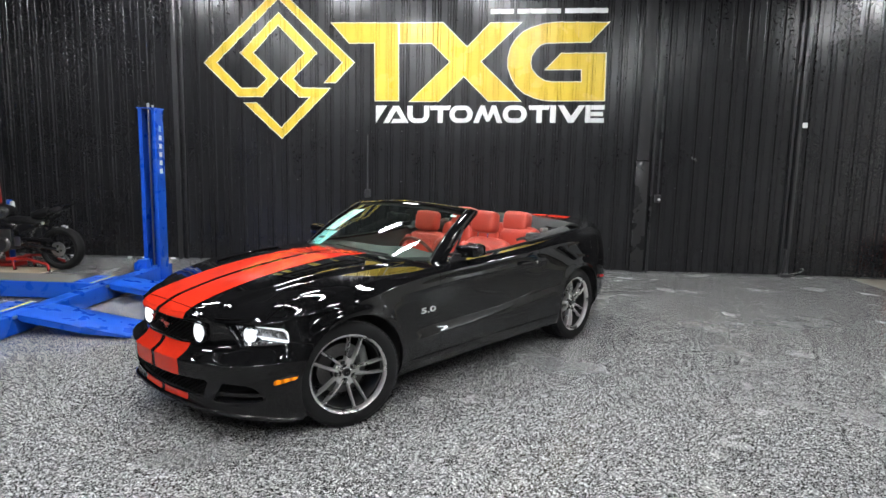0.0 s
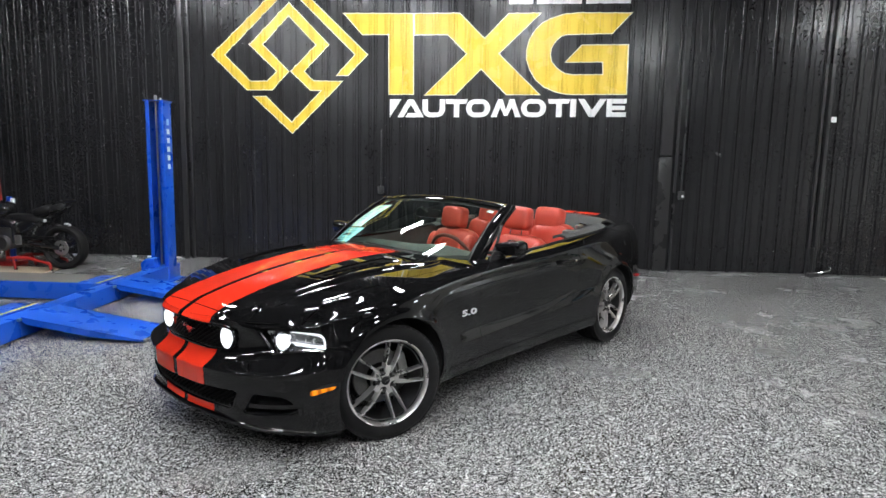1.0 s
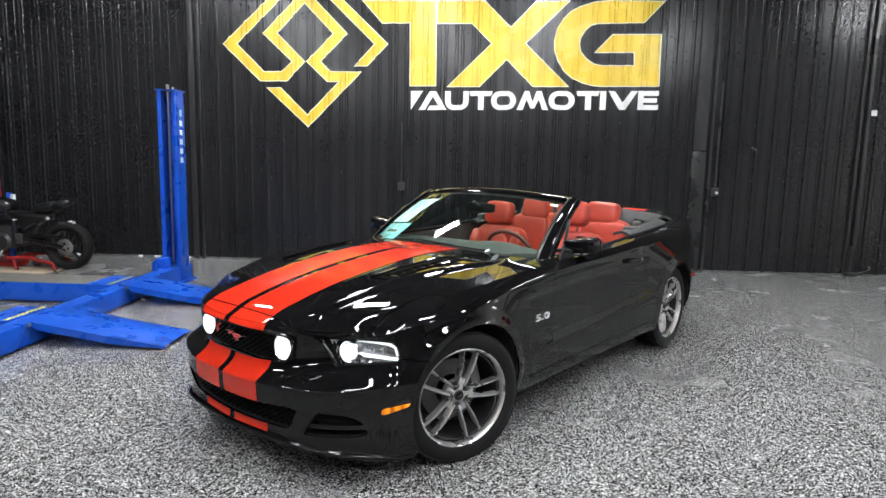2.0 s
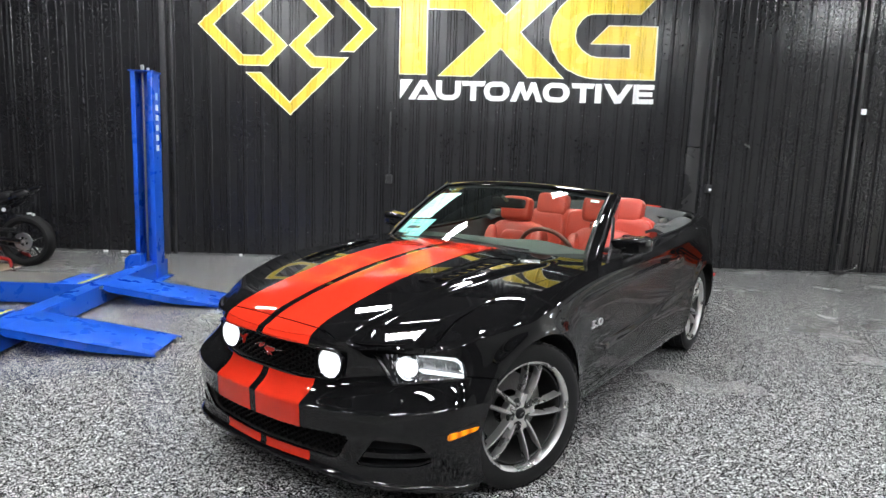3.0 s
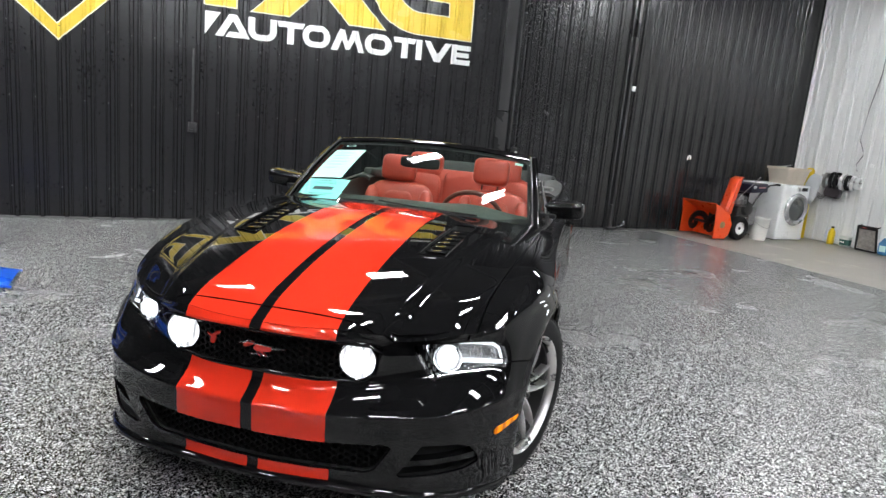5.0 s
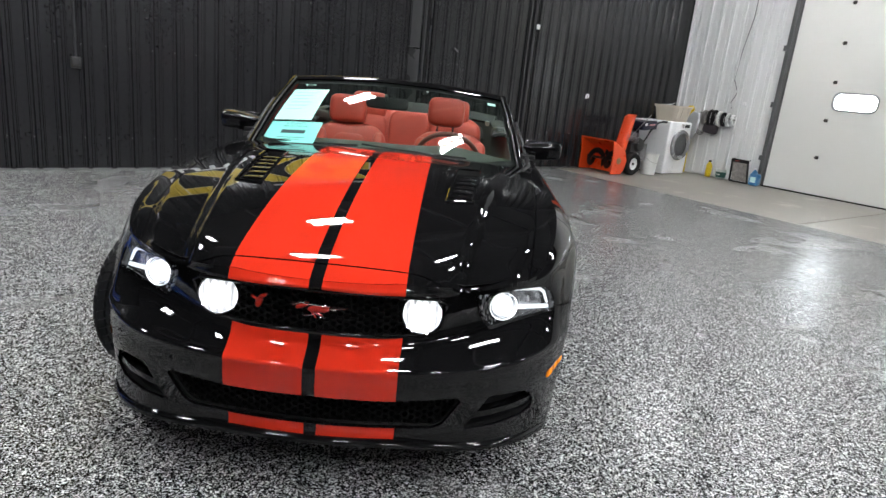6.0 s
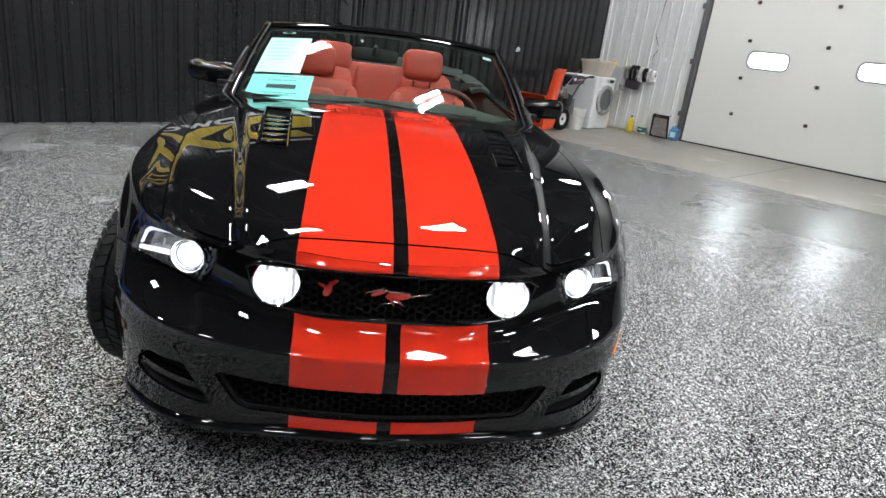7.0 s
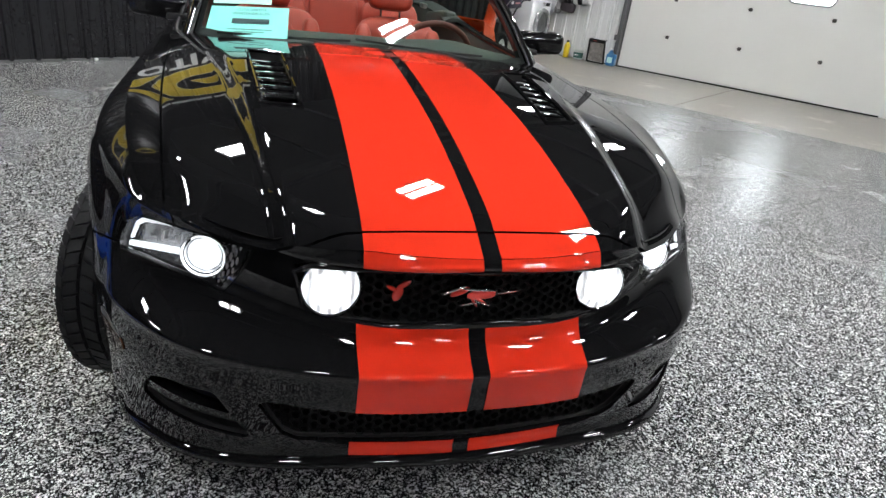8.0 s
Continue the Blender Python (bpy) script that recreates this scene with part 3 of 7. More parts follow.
M_CREAM = surface("cream_vinyl", (0.80, 0.76, 0.56), 0.35, vary=0.04)
DIAMOND = [(-4.15, 3.07), (-2.99, 4.15), (-1.84, 3.06), (-2.13, 2.76), (-2.32, 2.76), (-2.04, 3.06), (-2.99, 3.98), (-3.94, 3.07), (-3.57, 2.70), (-3.33, 2.70), (-3.19, 2.83), (-3.59, 3.21), (-2.99, 3.80), (-2.40, 3.20), (-2.77, 2.83), (-2.64, 2.70), (-2.20, 2.69), (-2.96, 1.93), (-3.55, 2.48), (-3.34, 2.48), (-2.97, 2.11), (-2.54, 2.55), (-2.69, 2.55), (-2.985, 2.83), (-2.61, 3.20), (-3.00, 3.60), (-3.37, 3.21), (-2.995, 2.83), (-3.25, 2.56), (-3.63, 2.56)]
HOOK = [(-2.21, 3.64), (-1.19, 3.63), (-1.18, 3.32), (-1.17, 2.49), (-1.54, 2.49), (-1.55, 3.33), (-1.93, 3.33)]
CROSS = [(-1.19, 3.63), (-0.53, 3.63), (-0.17, 3.28), (0.16, 3.62), (0.63, 3.62), (0.05, 3.06), (0.66, 2.48), (0.16, 2.48), (-0.21, 2.84), (-0.57, 2.48), (-1.03, 2.48), (-0.43, 3.06), (-0.70, 3.32), (-1.18, 3.32)]
CURL = [(1.90, 3.61), (1.12, 3.62), (0.93, 3.60), (0.77, 3.55), (0.64, 3.49), (0.54, 3.39), (0.46, 3.26), (0.425, 3.11), (0.43, 2.97), (0.49, 2.81), (0.57, 2.69), (0.69, 2.59), (0.84, 2.525), (0.97, 2.49), (1.11, 2.48), (1.88, 2.48), (1.87, 3.18), (1.21, 3.18), (0.97, 2.93), (1.51, 2.93), (1.52, 2.77), (1.10, 2.77), (0.98, 2.79), (0.88, 2.86), (0.80, 2.95), (0.78, 3.04), (0.79, 3.13), (0.85, 3.23), (0.92, 3.29), (1.01, 3.31), (1.63, 3.32)]
for name, pts in (("emblem_shape", DIAMOND), ("gold_shape", HOOK), ("gold_shape", CROSS), ("gold_shape", CURL)):
    part(name, on_wall(flat(pts)), M_GOLD, SIGN, "gold vinyl shape", smooth=False)
    part("pale_outline", on_wall(keyline(pts, 0.013), 0.0042), M_CREAM, SIGN, "thin cream outline", smooth=False)
part("white_wedge", on_wall(flat([(-1.52, 2.43), (-1.35, 2.43), (-1.52, 2.17)])), M_WHITE, SIGN, "white vinyl wedge", smooth=False)


def bend(cx, cz, rx, rz, a0, a1, n=8):
    """Points of an elliptic bend, angles in degrees."""
    return [(cx + rx * math.cos(radians(a0 + (a1 - a0) * k / n)), cz + rz * math.sin(radians(a0 + (a1 - a0) * k / n))) for k in range(n + 1)]


def wide_letter(c, x, w):
    """Outlines of a wide capital letter, one unit tall, from x over a width w; t is its stroke."""
    t, e = 0.31, 0.26
    if c == "A":
        m = x + w * 0.50
        return [[(x, 0), (m - 0.17, 1), (m + 0.17, 1), (m, 0.72), (x + 0.36, 0)], [(m + 0.17, 1), (x + w, 0), (x + 0.46, 0), (x + 0.60, 0.24), (x + w - 0.46, 0.24), (m, 0.72)]]
    if c == "U":
        return [[(x, 1), *bend(x + 0.5, 0.45, 0.5, 0.45, 180, 270), *bend(x + w - 0.5, 0.45, 0.5, 0.45, 270, 360), (x + w, 1), (x + w - t, 1), *bend(x + w - 0.5, 0.45, 0.19, 0.19, 360, 270, 5), *bend(x + 0.5, 0.45, 0.19, 0.19, 270, 180, 5), (x + t, 1)]]
    if c == "T":
        m = x + w * 0.5
        return [[(x + 0.06, 1 - e), (x, 1), (x + w, 1), (x + w - 0.10, 1 - e), (m + t / 2, 1 - e), (m + t / 2, 0), (m - t / 2, 0), (m - t / 2, 1 - e)]]
    if c == "O":
        left, right = x + 0.5, x + w - 0.5
        return [[(x + w / 2, 1), *bend(left, 0.5, 0.5, 0.5, 90, 270, 14), (x + w / 2, 0), (x + w / 2, e), *bend(left, 0.5, 0.19, 0.24, 270, 90, 10), (x + w / 2, 1 - e)],
                [(x + w / 2, 0), *bend(right, 0.5, 0.5, 0.5, 270, 450, 14), (x + w / 2, 1), (x + w / 2, 1 - e), *bend(right, 0.5, 0.19, 0.24, 450, 270, 10), (x + w / 2, e)]]
    if c == "M":
        m = x + w / 2
        return [[(x, 0), (x + 0.40, 1), (x + 0.66, 1), (m, 0.42), (x + w - 0.66, 1), (x + w - 0.40, 1), (x + w, 0), (x + w - 0.33, 0), (x + w - 0.53, 0.55), (m + 0.10, 0.08), (m - 0.10, 0.08), (x + 0.53, 0.55), (x + 0.33, 0)]]
    if c == "I":
        return [[(x, 0), (x + w, 0), (x + w, 1), (x, 1)]]
    if c == "V":
        m = x + w / 2
        return [[(x, 1), (x + 0.37, 1), (m, 0.40), (x + w - 0.37, 1), (x + w, 1), (m + 0.15, 0), (m - 0.15, 0)]]
    return [[(x, 0), (x + w, 0), (x + w, e), (x + t, e), (x + t, 0.38), (x + w - 0.06, 0.38), (x + w - 0.06, 0.62), (x + t, 0.62), (x + t, 1 - e), (x + w, 1 - e), (x + w, 1), (x, 1)]]


for c, x0, x1 in (("A", -1.41, -1.02), ("U", -1.045, -0.715), ("T", -0.71, -0.385), ("O", -0.41, -0.062), ("M", -0.052, 0.384), ("O", 0.384, 0.741), ("T", 0.765, 1.086), ("I", 1.088, 1.172), ("V", 1.193, 1.602), ("E", 1.602, 1.88)):
    H = 0.255
    shapes = [on_wall(flat([(px * H, 2.17 + pz * H) for px, pz in poly])) for poly in wide_letter(c, x0 / H, (x1 - x0) / H)]
    part("white_letter", join(*shapes), M_WHITE, SIGN, "white vinyl capital letter", smooth=False)
for a, b in ((0.16, 0.50), (0.55, 1.18), (1.24, 1.86)):
    part("white_bar", on_wall(bar(a, b, 3.735, 3.805)), M_WHITE, SIGN, "white vinyl bar", smooth=False)

# ---- small fittings on the wall ----
M_BOX = surface("black_fitting", (0.016, 0.016, 0.017), 0.4)
for x, z, label in ((-1.637, 1.113, "black outlet box on the ribbed wall"), (2.733, 1.133, "black outlet box with a pale plug")):
    t = thing("outlet_box", pose(x, WALL_Y - 0.019, z), label, "outlet", "outlets on the wall")
    part("box_body", box(0, -0.022, 0, 0.09, 0.045, 0.115, 0.008), M_BOX, t)
    part("box_lid", box(0, -0.05, 0.01, 0.07, 0.012, 0.075, 0.005), M_BOX, t)
    part("conduit", rod((0, -0.015, 0.05), (0, -0.015, 1.5 if x > 0 else 0.9), 0.010, 10), M_WALLTRIM, t)
    if x > 0:
        part("plug", rod((0.01, -0.05, -0.012), (0.01, -0.075, -0.012), 0.018, 14), M_WHITE, t, "pale round plug")
t = thing("light_switch", pose(4.764, WALL_Y - 0.06, 2.244), "white square switch plate on the edge strip", "switch")
part("plate", box(0, -0.006, 0, 0.072, 0.012, 0.075, 0.004), M_WHITE, t)
part("rocker", box(0, -0.014, 0, 0.022, 0.008, 0.035, 0.003), M_WHITE, t)
t = thing("wall_latch", pose(3.22, WALL_Y - 0.022, 1.735), "two small grey steel catches on the black wall", "latch")
for dx, dz in ((-0.020, 0.012), (0.024, -0.006)):
    c = part("catch", tube([(dx, 0, dz), (dx, -0.026, dz), (dx + 0.006, -0.034, dz - 0.022), (dx + 0.002, -0.026, dz - 0.040)], 0.006, 8), M_WALLTRIM, t)
    part("catch_plate", box(dx, -0.003, dz, 0.026, 0.006, 0.034, 0.002), M_WALLTRIM, c)
t = thing("wall_hook", pose(6.193, WALL_Y - 0.02, 1.266), "small white hook screwed to the black wall", "hook")
part("hook", tube([(-0.028, -0.01, -0.04)] + [(-0.028 * math.cos(a), -0.018, 0.028 * math.sin(a)) for a in np.linspace(0, math.pi, 9)] + [(0.028, -0.01, -0.03)], 0.011, 8), M_WHITE, t)
t = thing("door_latch", pose(4.66, WALL_Y - 0.05, 0.0), "black floor bolt with a bare steel lever at the wall foot", "latch")
part("bolt_tube", rod((0, 0, 0.004), (0, 0, 0.42), 0.026, 14), M_WALLTRIM, t)
part("bolt_foot", box(0.02, -0.03, 0.03, 0.14, 0.09, 0.05, 0.010), M_WALLTRIM, t)
part("lever", tube([(0.05, -0.05, 0.06), (0.13, -0.07, 0.075), (0.21, -0.085, 0.105), (0.245, -0.085, 0.13), (0.235, -0.085, 0.155), (0.20, -0.08, 0.15)], 0.014, 10), M_CHROME, t, "bare steel lever")
# white pieces stand in for light showing under the hollow ribs
for k, (x, w) in enumerate(((-5.42, 0.07), (-5.17, 0.10), (-5.06, 0.05), (-4.86, 0.05), (-4.72, 0.09), (-6.35, 0.08), (-3.62, 0.05), (0.35, 0.04))):
    t = thing("under_wall_light", pose(x, WALL_Y - 0.040, 0.016, 0, 0, 8 - 5 * (k % 4)), "white piece in place of light showing under the wall", "foam strip", "foam strips at the wall foot")
    part("strip", pillow(w, 0.016, 0.030, e=0.6, n=12), M_WHITE, t)
# screw heads in rows across the steel
M_SCREW = surface("screw_head", (0.03, 0.03, 0.032), 0.35, metal=0.5)
vs, fs = [], []
for z in (0.35, 1.30, 2.05, 3.75):
    for k in range(78):
        x = WEST_X + k * RIB + 0.075
        n0 = len(vs)
        vs += [(x + 0.007 * math.cos(a), WALL_Y - 0.001, z + 0.007 * math.sin(a)) for a in np.linspace(0, 2 * math.pi, 7)[:-1]] + [(x + 0.005 * math.cos(a), WALL_Y - 0.006, z + 0.005 * math.sin(a)) for a in np.linspace(0, 2 * math.pi, 7)[:-1]]
        fs += [(n0 + i, n0 + (i + 1) % 6, n0 + 6 + (i + 1) % 6, n0 + 6 + i) for i in range(6)] + [tuple(n0 + 6 + i for i in range(6))]
ob = part("screw_heads", (np.array(vs), fs), M_SCREW, wall_north, smooth=False)
tagged(ob, "rows of black screw heads", kind="stuff")

# ---- car ----
# height of the hood, deck and fender tops over the plan
crown = spline([-4.0, -3.55, -3.2, -2.8, -2.2, -1.4, -0.62, -0.3, 0.0, 0.3, 0.55, 0.72, 0.82], [1.03, 1.045, 1.05, 1.045, 1.01, 0.965, 0.945, 0.925, 0.895, 0.85, 0.795, 0.745, 0.71])
brow = spline([-4.0, -3.55, -3.15, -2.78, -2.1, -1.5, -0.9, -0.4, 0.0, 0.28, 0.5, 0.72, 0.82], [1.0, 1.012, 1.022, 1.012, 0.955, 0.918, 0.902, 0.878, 0.85, 0.808, 0.76, 0.70, 0.67])
reach = spline([-4.0, -3.55, -3.15, -2.78, -2.1, -1.5, -0.9, -0.4, 0.0, 0.28, 0.5, 0.72, 0.82], [0.645, 0.685, 0.74, 0.78, 0.814, 0.814, 0.811, 0.802, 0.798, 0.758, 0.688, 0.64, 0.62])


def smooth_step(a, b, x):
    t = np.clip((x - a) / (b - a), 0, 1)
    return t * t * (3 - 2 * t)


def top_z(x, y):
    c, e, w = crown(x), brow(x), reach(x)
    r = np.abs(y) / w
    z = c - (c - e) * r ** 2.2
    # raised centre of the hood, with a soft crease along each side
    half = 0.508 - 0.165 * np.clip(x, -0.5, 0.75)
    z += 0.021 * smooth_step(-0.75, -0.25, x) * (1 - smooth_step(0.66, 0.82, x)) * (1 - smooth_step(half, half + 0.042, np.abs(y)))
    # fender tops roll over towards the lamps
    z -= 0.034 * smooth_step(-0.05, 0.32, x) * (1 - smooth_step(0.50, 0.68, x)) * smooth_step(0.87, 1.03, r)
    # hood corners fall away to the headlamps
    z -= 0.045 * smooth_step(0.79, 0.91, 0.806 * x + 0.758 * np.abs(y)) * smooth_step(0.15, 0.42, x)
    # ducktail
    z += 0.02 * (1 - smooth_step(-3.62, -3.42, x))
    return z


LIP = [(0.782, 0, 0.212), (0.762, 0.26, 0.21), (0.715, 0.5, 0.2), (0.612, 0.66, 0.18), (0.49, 0.757, 0.158), (0.348, 0.812, 0.148), (0, 0.865, 0.2), (-0.4, 0.845, 0.215), (-0.91, 0.832, 0.215), (-1.53, 0.832, 0.215), (-2.14, 0.84, 0.215), (-2.78, 0.85, 0.23), (-3.15, 0.801, 0.28), (-3.42, 0.689, 0.3), (-3.6, 0.412, 0.31), (-3.65, 0, 0.31)]
SILL = [(0.777, 0, 0.252), (0.757, 0.26, 0.252), (0.71, 0.5, 0.25), (0.606, 0.66, 0.245), (0.488, 0.758, 0.24), (0.348, 0.818, 0.235), (0, 0.89, 0.26), (-0.4, 0.868, 0.265), (-0.91, 0.858, 0.265), (-1.53, 0.858, 0.265), (-2.14, 0.866, 0.28), (-2.78, 0.873, 0.3), (-3.15, 0.826, 0.34), (-3.45, 0.713, 0.36), (-3.66, 0.421, 0.37), (-3.71, 0, 0.37)]
LOW = [(0.826, 0, 0.374), (0.807, 0.26, 0.374), (0.728, 0.5, 0.376), (0.63, 0.655, 0.378), (0.505, 0.762, 0.38), (0.358, 0.826, 0.38), (0, 0.906, 0.39), (-0.4, 0.895, 0.40), (-0.91, 0.868, 0.425), (-1.53, 0.863, 0.435), (-2.14, 0.880, 0.45), (-2.78, 0.892, 0.42), (-3.15, 0.842, 0.45), (-3.47, 0.728, 0.47), (-3.69, 0.421, 0.48), (-3.74, 0, 0.48)]
CREST = [(0.834, 0, 0.47), (0.815, 0.26, 0.47), (0.738, 0.5, 0.472), (0.635, 0.655, 0.476), (0.505, 0.764, 0.482), (0.358, 0.830, 0.49), (0, 0.917, 0.5), (-0.4, 0.892, 0.51), (-0.91, 0.849, 0.505), (-1.53, 0.844, 0.515), (-2.14, 0.866, 0.56), (-2.78, 0.896, 0.56), (-3.15, 0.845, 0.57), (-3.47, 0.732, 0.58), (-3.69, 0.421, 0.59), (-3.74, 0, 0.59)]
SHELF = [(0.766, 0, 0.534), (0.738, 0.26, 0.534), (0.618, 0.49, 0.54), (0.53, 0.615, 0.55), (0.44, 0.738, 0.57), (0.337, 0.818, 0.59), (0, 0.914, 0.61), (-0.4, 0.886, 0.64), (-0.91, 0.855, 0.66), (-1.53, 0.852, 0.67), (-2.14, 0.872, 0.69), (-2.78, 0.888, 0.7), (-3.15, 0.838, 0.72), (-3.46, 0.726, 0.73), (-3.66, 0.421, 0.74), (-3.7, 0, 0.74)]
WAIST = [(0.795, 0, 0.702), (0.768, 0.26, 0.697), (0.638, 0.475, 0.686), (0.543, 0.605, 0.682), (0.437, 0.712, 0.695), (0.31, 0.788, 0.72), (0, 0.882, 0.755), (-0.4, 0.868, 0.815), (-0.91, 0.857, 0.85), (-1.53, 0.857, 0.865), (-2.14, 0.862, 0.89), (-2.78, 0.845, 0.91), (-3.15, 0.799, 0.92), (-3.44, 0.694, 0.92), (-3.6, 0.412, 0.92), (-3.63, 0, 0.92)]
SHOULDER = [(0.785, 0), (0.757, 0.26), (0.662, 0.472), (0.562, 0.600), (0.43, 0.700), (0.28, 0.758), (0, 0.798), (-0.4, 0.802), (-0.91, 0.812), (-1.53, 0.816), (-2.14, 0.816), (-2.78, 0.779), (-3.15, 0.735), (-3.4, 0.635), (-3.54, 0.392), (-3.57, 0)]


def full_line(pts):
    """A feature line, mirrored to run from tail centre round the nose to tail centre."""
    pts = np.asarray(pts, float)
    other = pts[:0:-1] * ([1, -1, 1] if pts.shape[1] == 3 else [1, -1])
    s = np.arange(-(len(pts) - 1), len(pts))
    return spline(s, np.vstack([other, pts]))


steps = np.linspace(-15, 15, 30 * 18 + 1)
rim_xy = full_line(SHOULDER)(steps)
rim = np.column_stack([rim_xy, top_z(rim_xy[:, 0], rim_xy[:, 1])])
lip, sill, low, crest, shelf, waist = [full_line(q)(steps) for q in (LIP, SILL, LOW, CREST, SHELF, WAIST)]
levels = np.stack([lip, sill, low, low * 0.12 + crest * 0.88, crest, crest * 0.86 + shelf * 0.14, shelf, waist, waist * [0.60, 0.60, 0.42] + rim * [0.40, 0.40, 0.58], rim])
knots = [0, 0.6, 1.5, 2.2, 2.35, 2.5, 3.1, 4.3, 4.78, 5.0]
rows = np.concatenate([np.linspace(0, 2.1, 22), np.linspace(2.1, 2.6, 11)[1:], np.linspace(2.6, 5.0, 61)[1:]])
shell = grid_geo(spline(knots, levels.reshape(len(knots), -1))(rows).reshape(-1, len(steps), 3))
shell = shell[0], [q[::-1] for q in shell[1]]
v = shell[0]
# pressed scallop along the side, creased above and below
over = np.interp(-v[:, 0], [0.35, 0.9, 1.85, 2.1], [0.755, 0.782, 0.800, 0.805])
under = np.interp(-v[:, 0], [0.5, 1.22, 1.6, 2.0], [0.425, 0.455, 0.49, 0.56])
along = smooth_step(-0.36, -0.58, v[:, 0]) * smooth_step(-2.16, -1.98, v[:, 0]) * (np.abs(v[:, 1]) > 0.6)
rise = np.clip((v[:, 2] - under) / (over - 0.035 - under), 0, 1) * np.clip((over - v[:, 2]) / 0.035, 0, 1)
ridge = 0.006 * np.exp(-((v[:, 2] - over - 0.004) / 0.014) ** 2) + 0.003 * np.exp(-((v[:, 2] - under) / 0.012) ** 2)
v[:, 1] += np.sign(v[:, 1]) * along * (ridge - 0.010 * rise)
# flared lips round the wheel openings
for ax in (0.0, -2.72):
    far = np.hypot(v[:, 0] - ax, v[:, 2] - 0.33)
    lip_out = (1 - smooth_step(0.385, 0.45, far)) * (np.abs(v[:, 1]) > 0.72)
    v[:, 1] += np.sign(v[:, 1]) * 0.010 * lip_out
flank = v[v[:, 1] > 0.7].copy()
gx, gy = np.meshgrid(np.linspace(-3.68, 0.82, 260), np.linspace(-0.88, 0.88, 177), indexing="ij")
top = grid_geo(np.stack([gx, gy, top_z(gx, gy)], -1))
top, _ = cut(top, lambda v: inside(rim_xy[:-1:4])(v[:, 0], v[:, 1]))



def skin_y(x, z):
    """How far out the flank lies at a place along the car."""
    i = np.argmin(np.hypot(flank[:, 0] - x, flank[:, 2] - z))
    return float(flank[i, 1])


CAR = pose(-1.365, 4.316, 0, 0, 0, 231.9)
car = thing("convertible_car", CAR, "black two-door convertible with twin red racing stripes, top folded", "car")
WHEEL_R = 0.33
AXLES = (0.0, -2.72)


def arch(v):
    out = np.full(len(v), 9.0)
    for ax, r in ((0.0, 0.372), (-2.72, 0.368)):
        d = np.hypot(v[:, 0] - ax, v[:, 2] - WHEEL_R) - r
        out = np.minimum(out, np.where(np.abs(v[:, 1]) > 0.6, d, 9.0))
    return out


shell, _ = cut(shell, arch)


def side_is(s):
    return lambda v: v[:, 1] * s


# lamps, grille and intakes cut out of the nose
def nose(poly, slant, s=0):
    """An outline on the nose; slant goes across it on the diagonal, to wrap the corner."""
    fn = inside(poly)

    def at(v):
        a = np.abs(v[:, 1]) - v[:, 0] if slant else v[:, 1]
        d = np.minimum(fn(a, v[:, 2]), v[:, 0] - 0.3)
        return np.minimum(d, v[:, 1] * s) if s else d
    return at


HEADLAMP = [(-0.16, 0.674), (0, 0.678), (0.13, 0.674), (0.25, 0.666), (0.31, 0.662), (0.345, 0.646), (0.36, 0.607), (0.35, 0.580), (0.2, 0.567), (0.05, 0.555), (-0.045, 0.546)]
CORNER = [(-0.155, 0.366), (-0.14, 0.370), (0.03, 0.362), (0.10, 0.345), (0.155, 0.305), (0.17, 0.272), (0.10, 0.258), (-0.235, 0.252), (-0.24, 0.262), (-0.205, 0.305)]
INTAKE = [(-0.465, 0.368), (-0.445, 0.376), (0.445, 0.376), (0.465, 0.368), (0.41, 0.275), (0.38, 0.259), (0.2, 0.256), (-0.2, 0.256), (-0.38, 0.259), (-0.41, 0.275)]
GRILLE = [(-0.392, 0.668), (-0.36, 0.690), (-0.25, 0.700), (0, 0.704), (0.25, 0.700), (0.36, 0.690), (0.392, 0.668), (0.372, 0.575), (0.34, 0.554), (0.2, 0.548), (-0.2, 0.548), (-0.34, 0.554), (-0.372, 0.575)]
lamp_cut, corner_cut = {}, {}
for s in (1, -1):
    lamp_cut[s], shell = cut(shell, nose(HEADLAMP, True, s))
    corner_cut[s], shell = cut(shell, nose(CORNER, True, s))
intake_cut, shell = cut(shell, nose(INTAKE, False))
grille_cut, shell = cut(shell, nose(GRILLE, False))
marker_cut = {}
AMBER = [(0.515, 0.372), (0.50, 0.392), (0.44, 0.412), (0.395, 0.420), (0.388, 0.402), (0.402, 0.384), (0.505, 0.360)]
for s in (1, -1):
    fn = inside(AMBER)
    marker_cut[s], shell = cut(shell, lambda v: np.minimum(fn(v[:, 0], v[:, 2]), v[:, 1] * s - 0.3))

# dark sheet added behind the skin, the shade of the seams as colour
part("seam_backing", puffed(shell, -0.022), M_DARK, car, "added dark sheet that shades the panel seams")

# seams
bumper_zone = inside([(0.30, 0.0), (0.30, 0.575), (0.44, 0.60), (0.52, 0.645), (0.50, 0.86), (1.3, 0.86), (1.3, 0.0)])
front_bumper, rest = split(shell, lambda v: bumper_zone(v[:, 0], v[:, 2]))
rocker, rest = split(rest, lambda v: np.minimum(0.305 - v[:, 2], np.minimum(v[:, 0] + 2.45, -0.3 - v[:, 0])))
door_zone = inside([(-0.775, 0.2), (-0.775, 1.2), (-2.03, 1.2), (-2.03, 0.86), (-2.075, 0.74), (-2.04, 0.62), (-1.96, 0.50), (-1.88, 0.40), (-1.80, 0.2)])
door, rest = split(rest, lambda v: door_zone(v[:, 0], v[:, 2]))
rear_bumper, rest = split(rest, lambda v: np.minimum(-3.12 - v[:, 0], 0.70 - v[:, 2]))
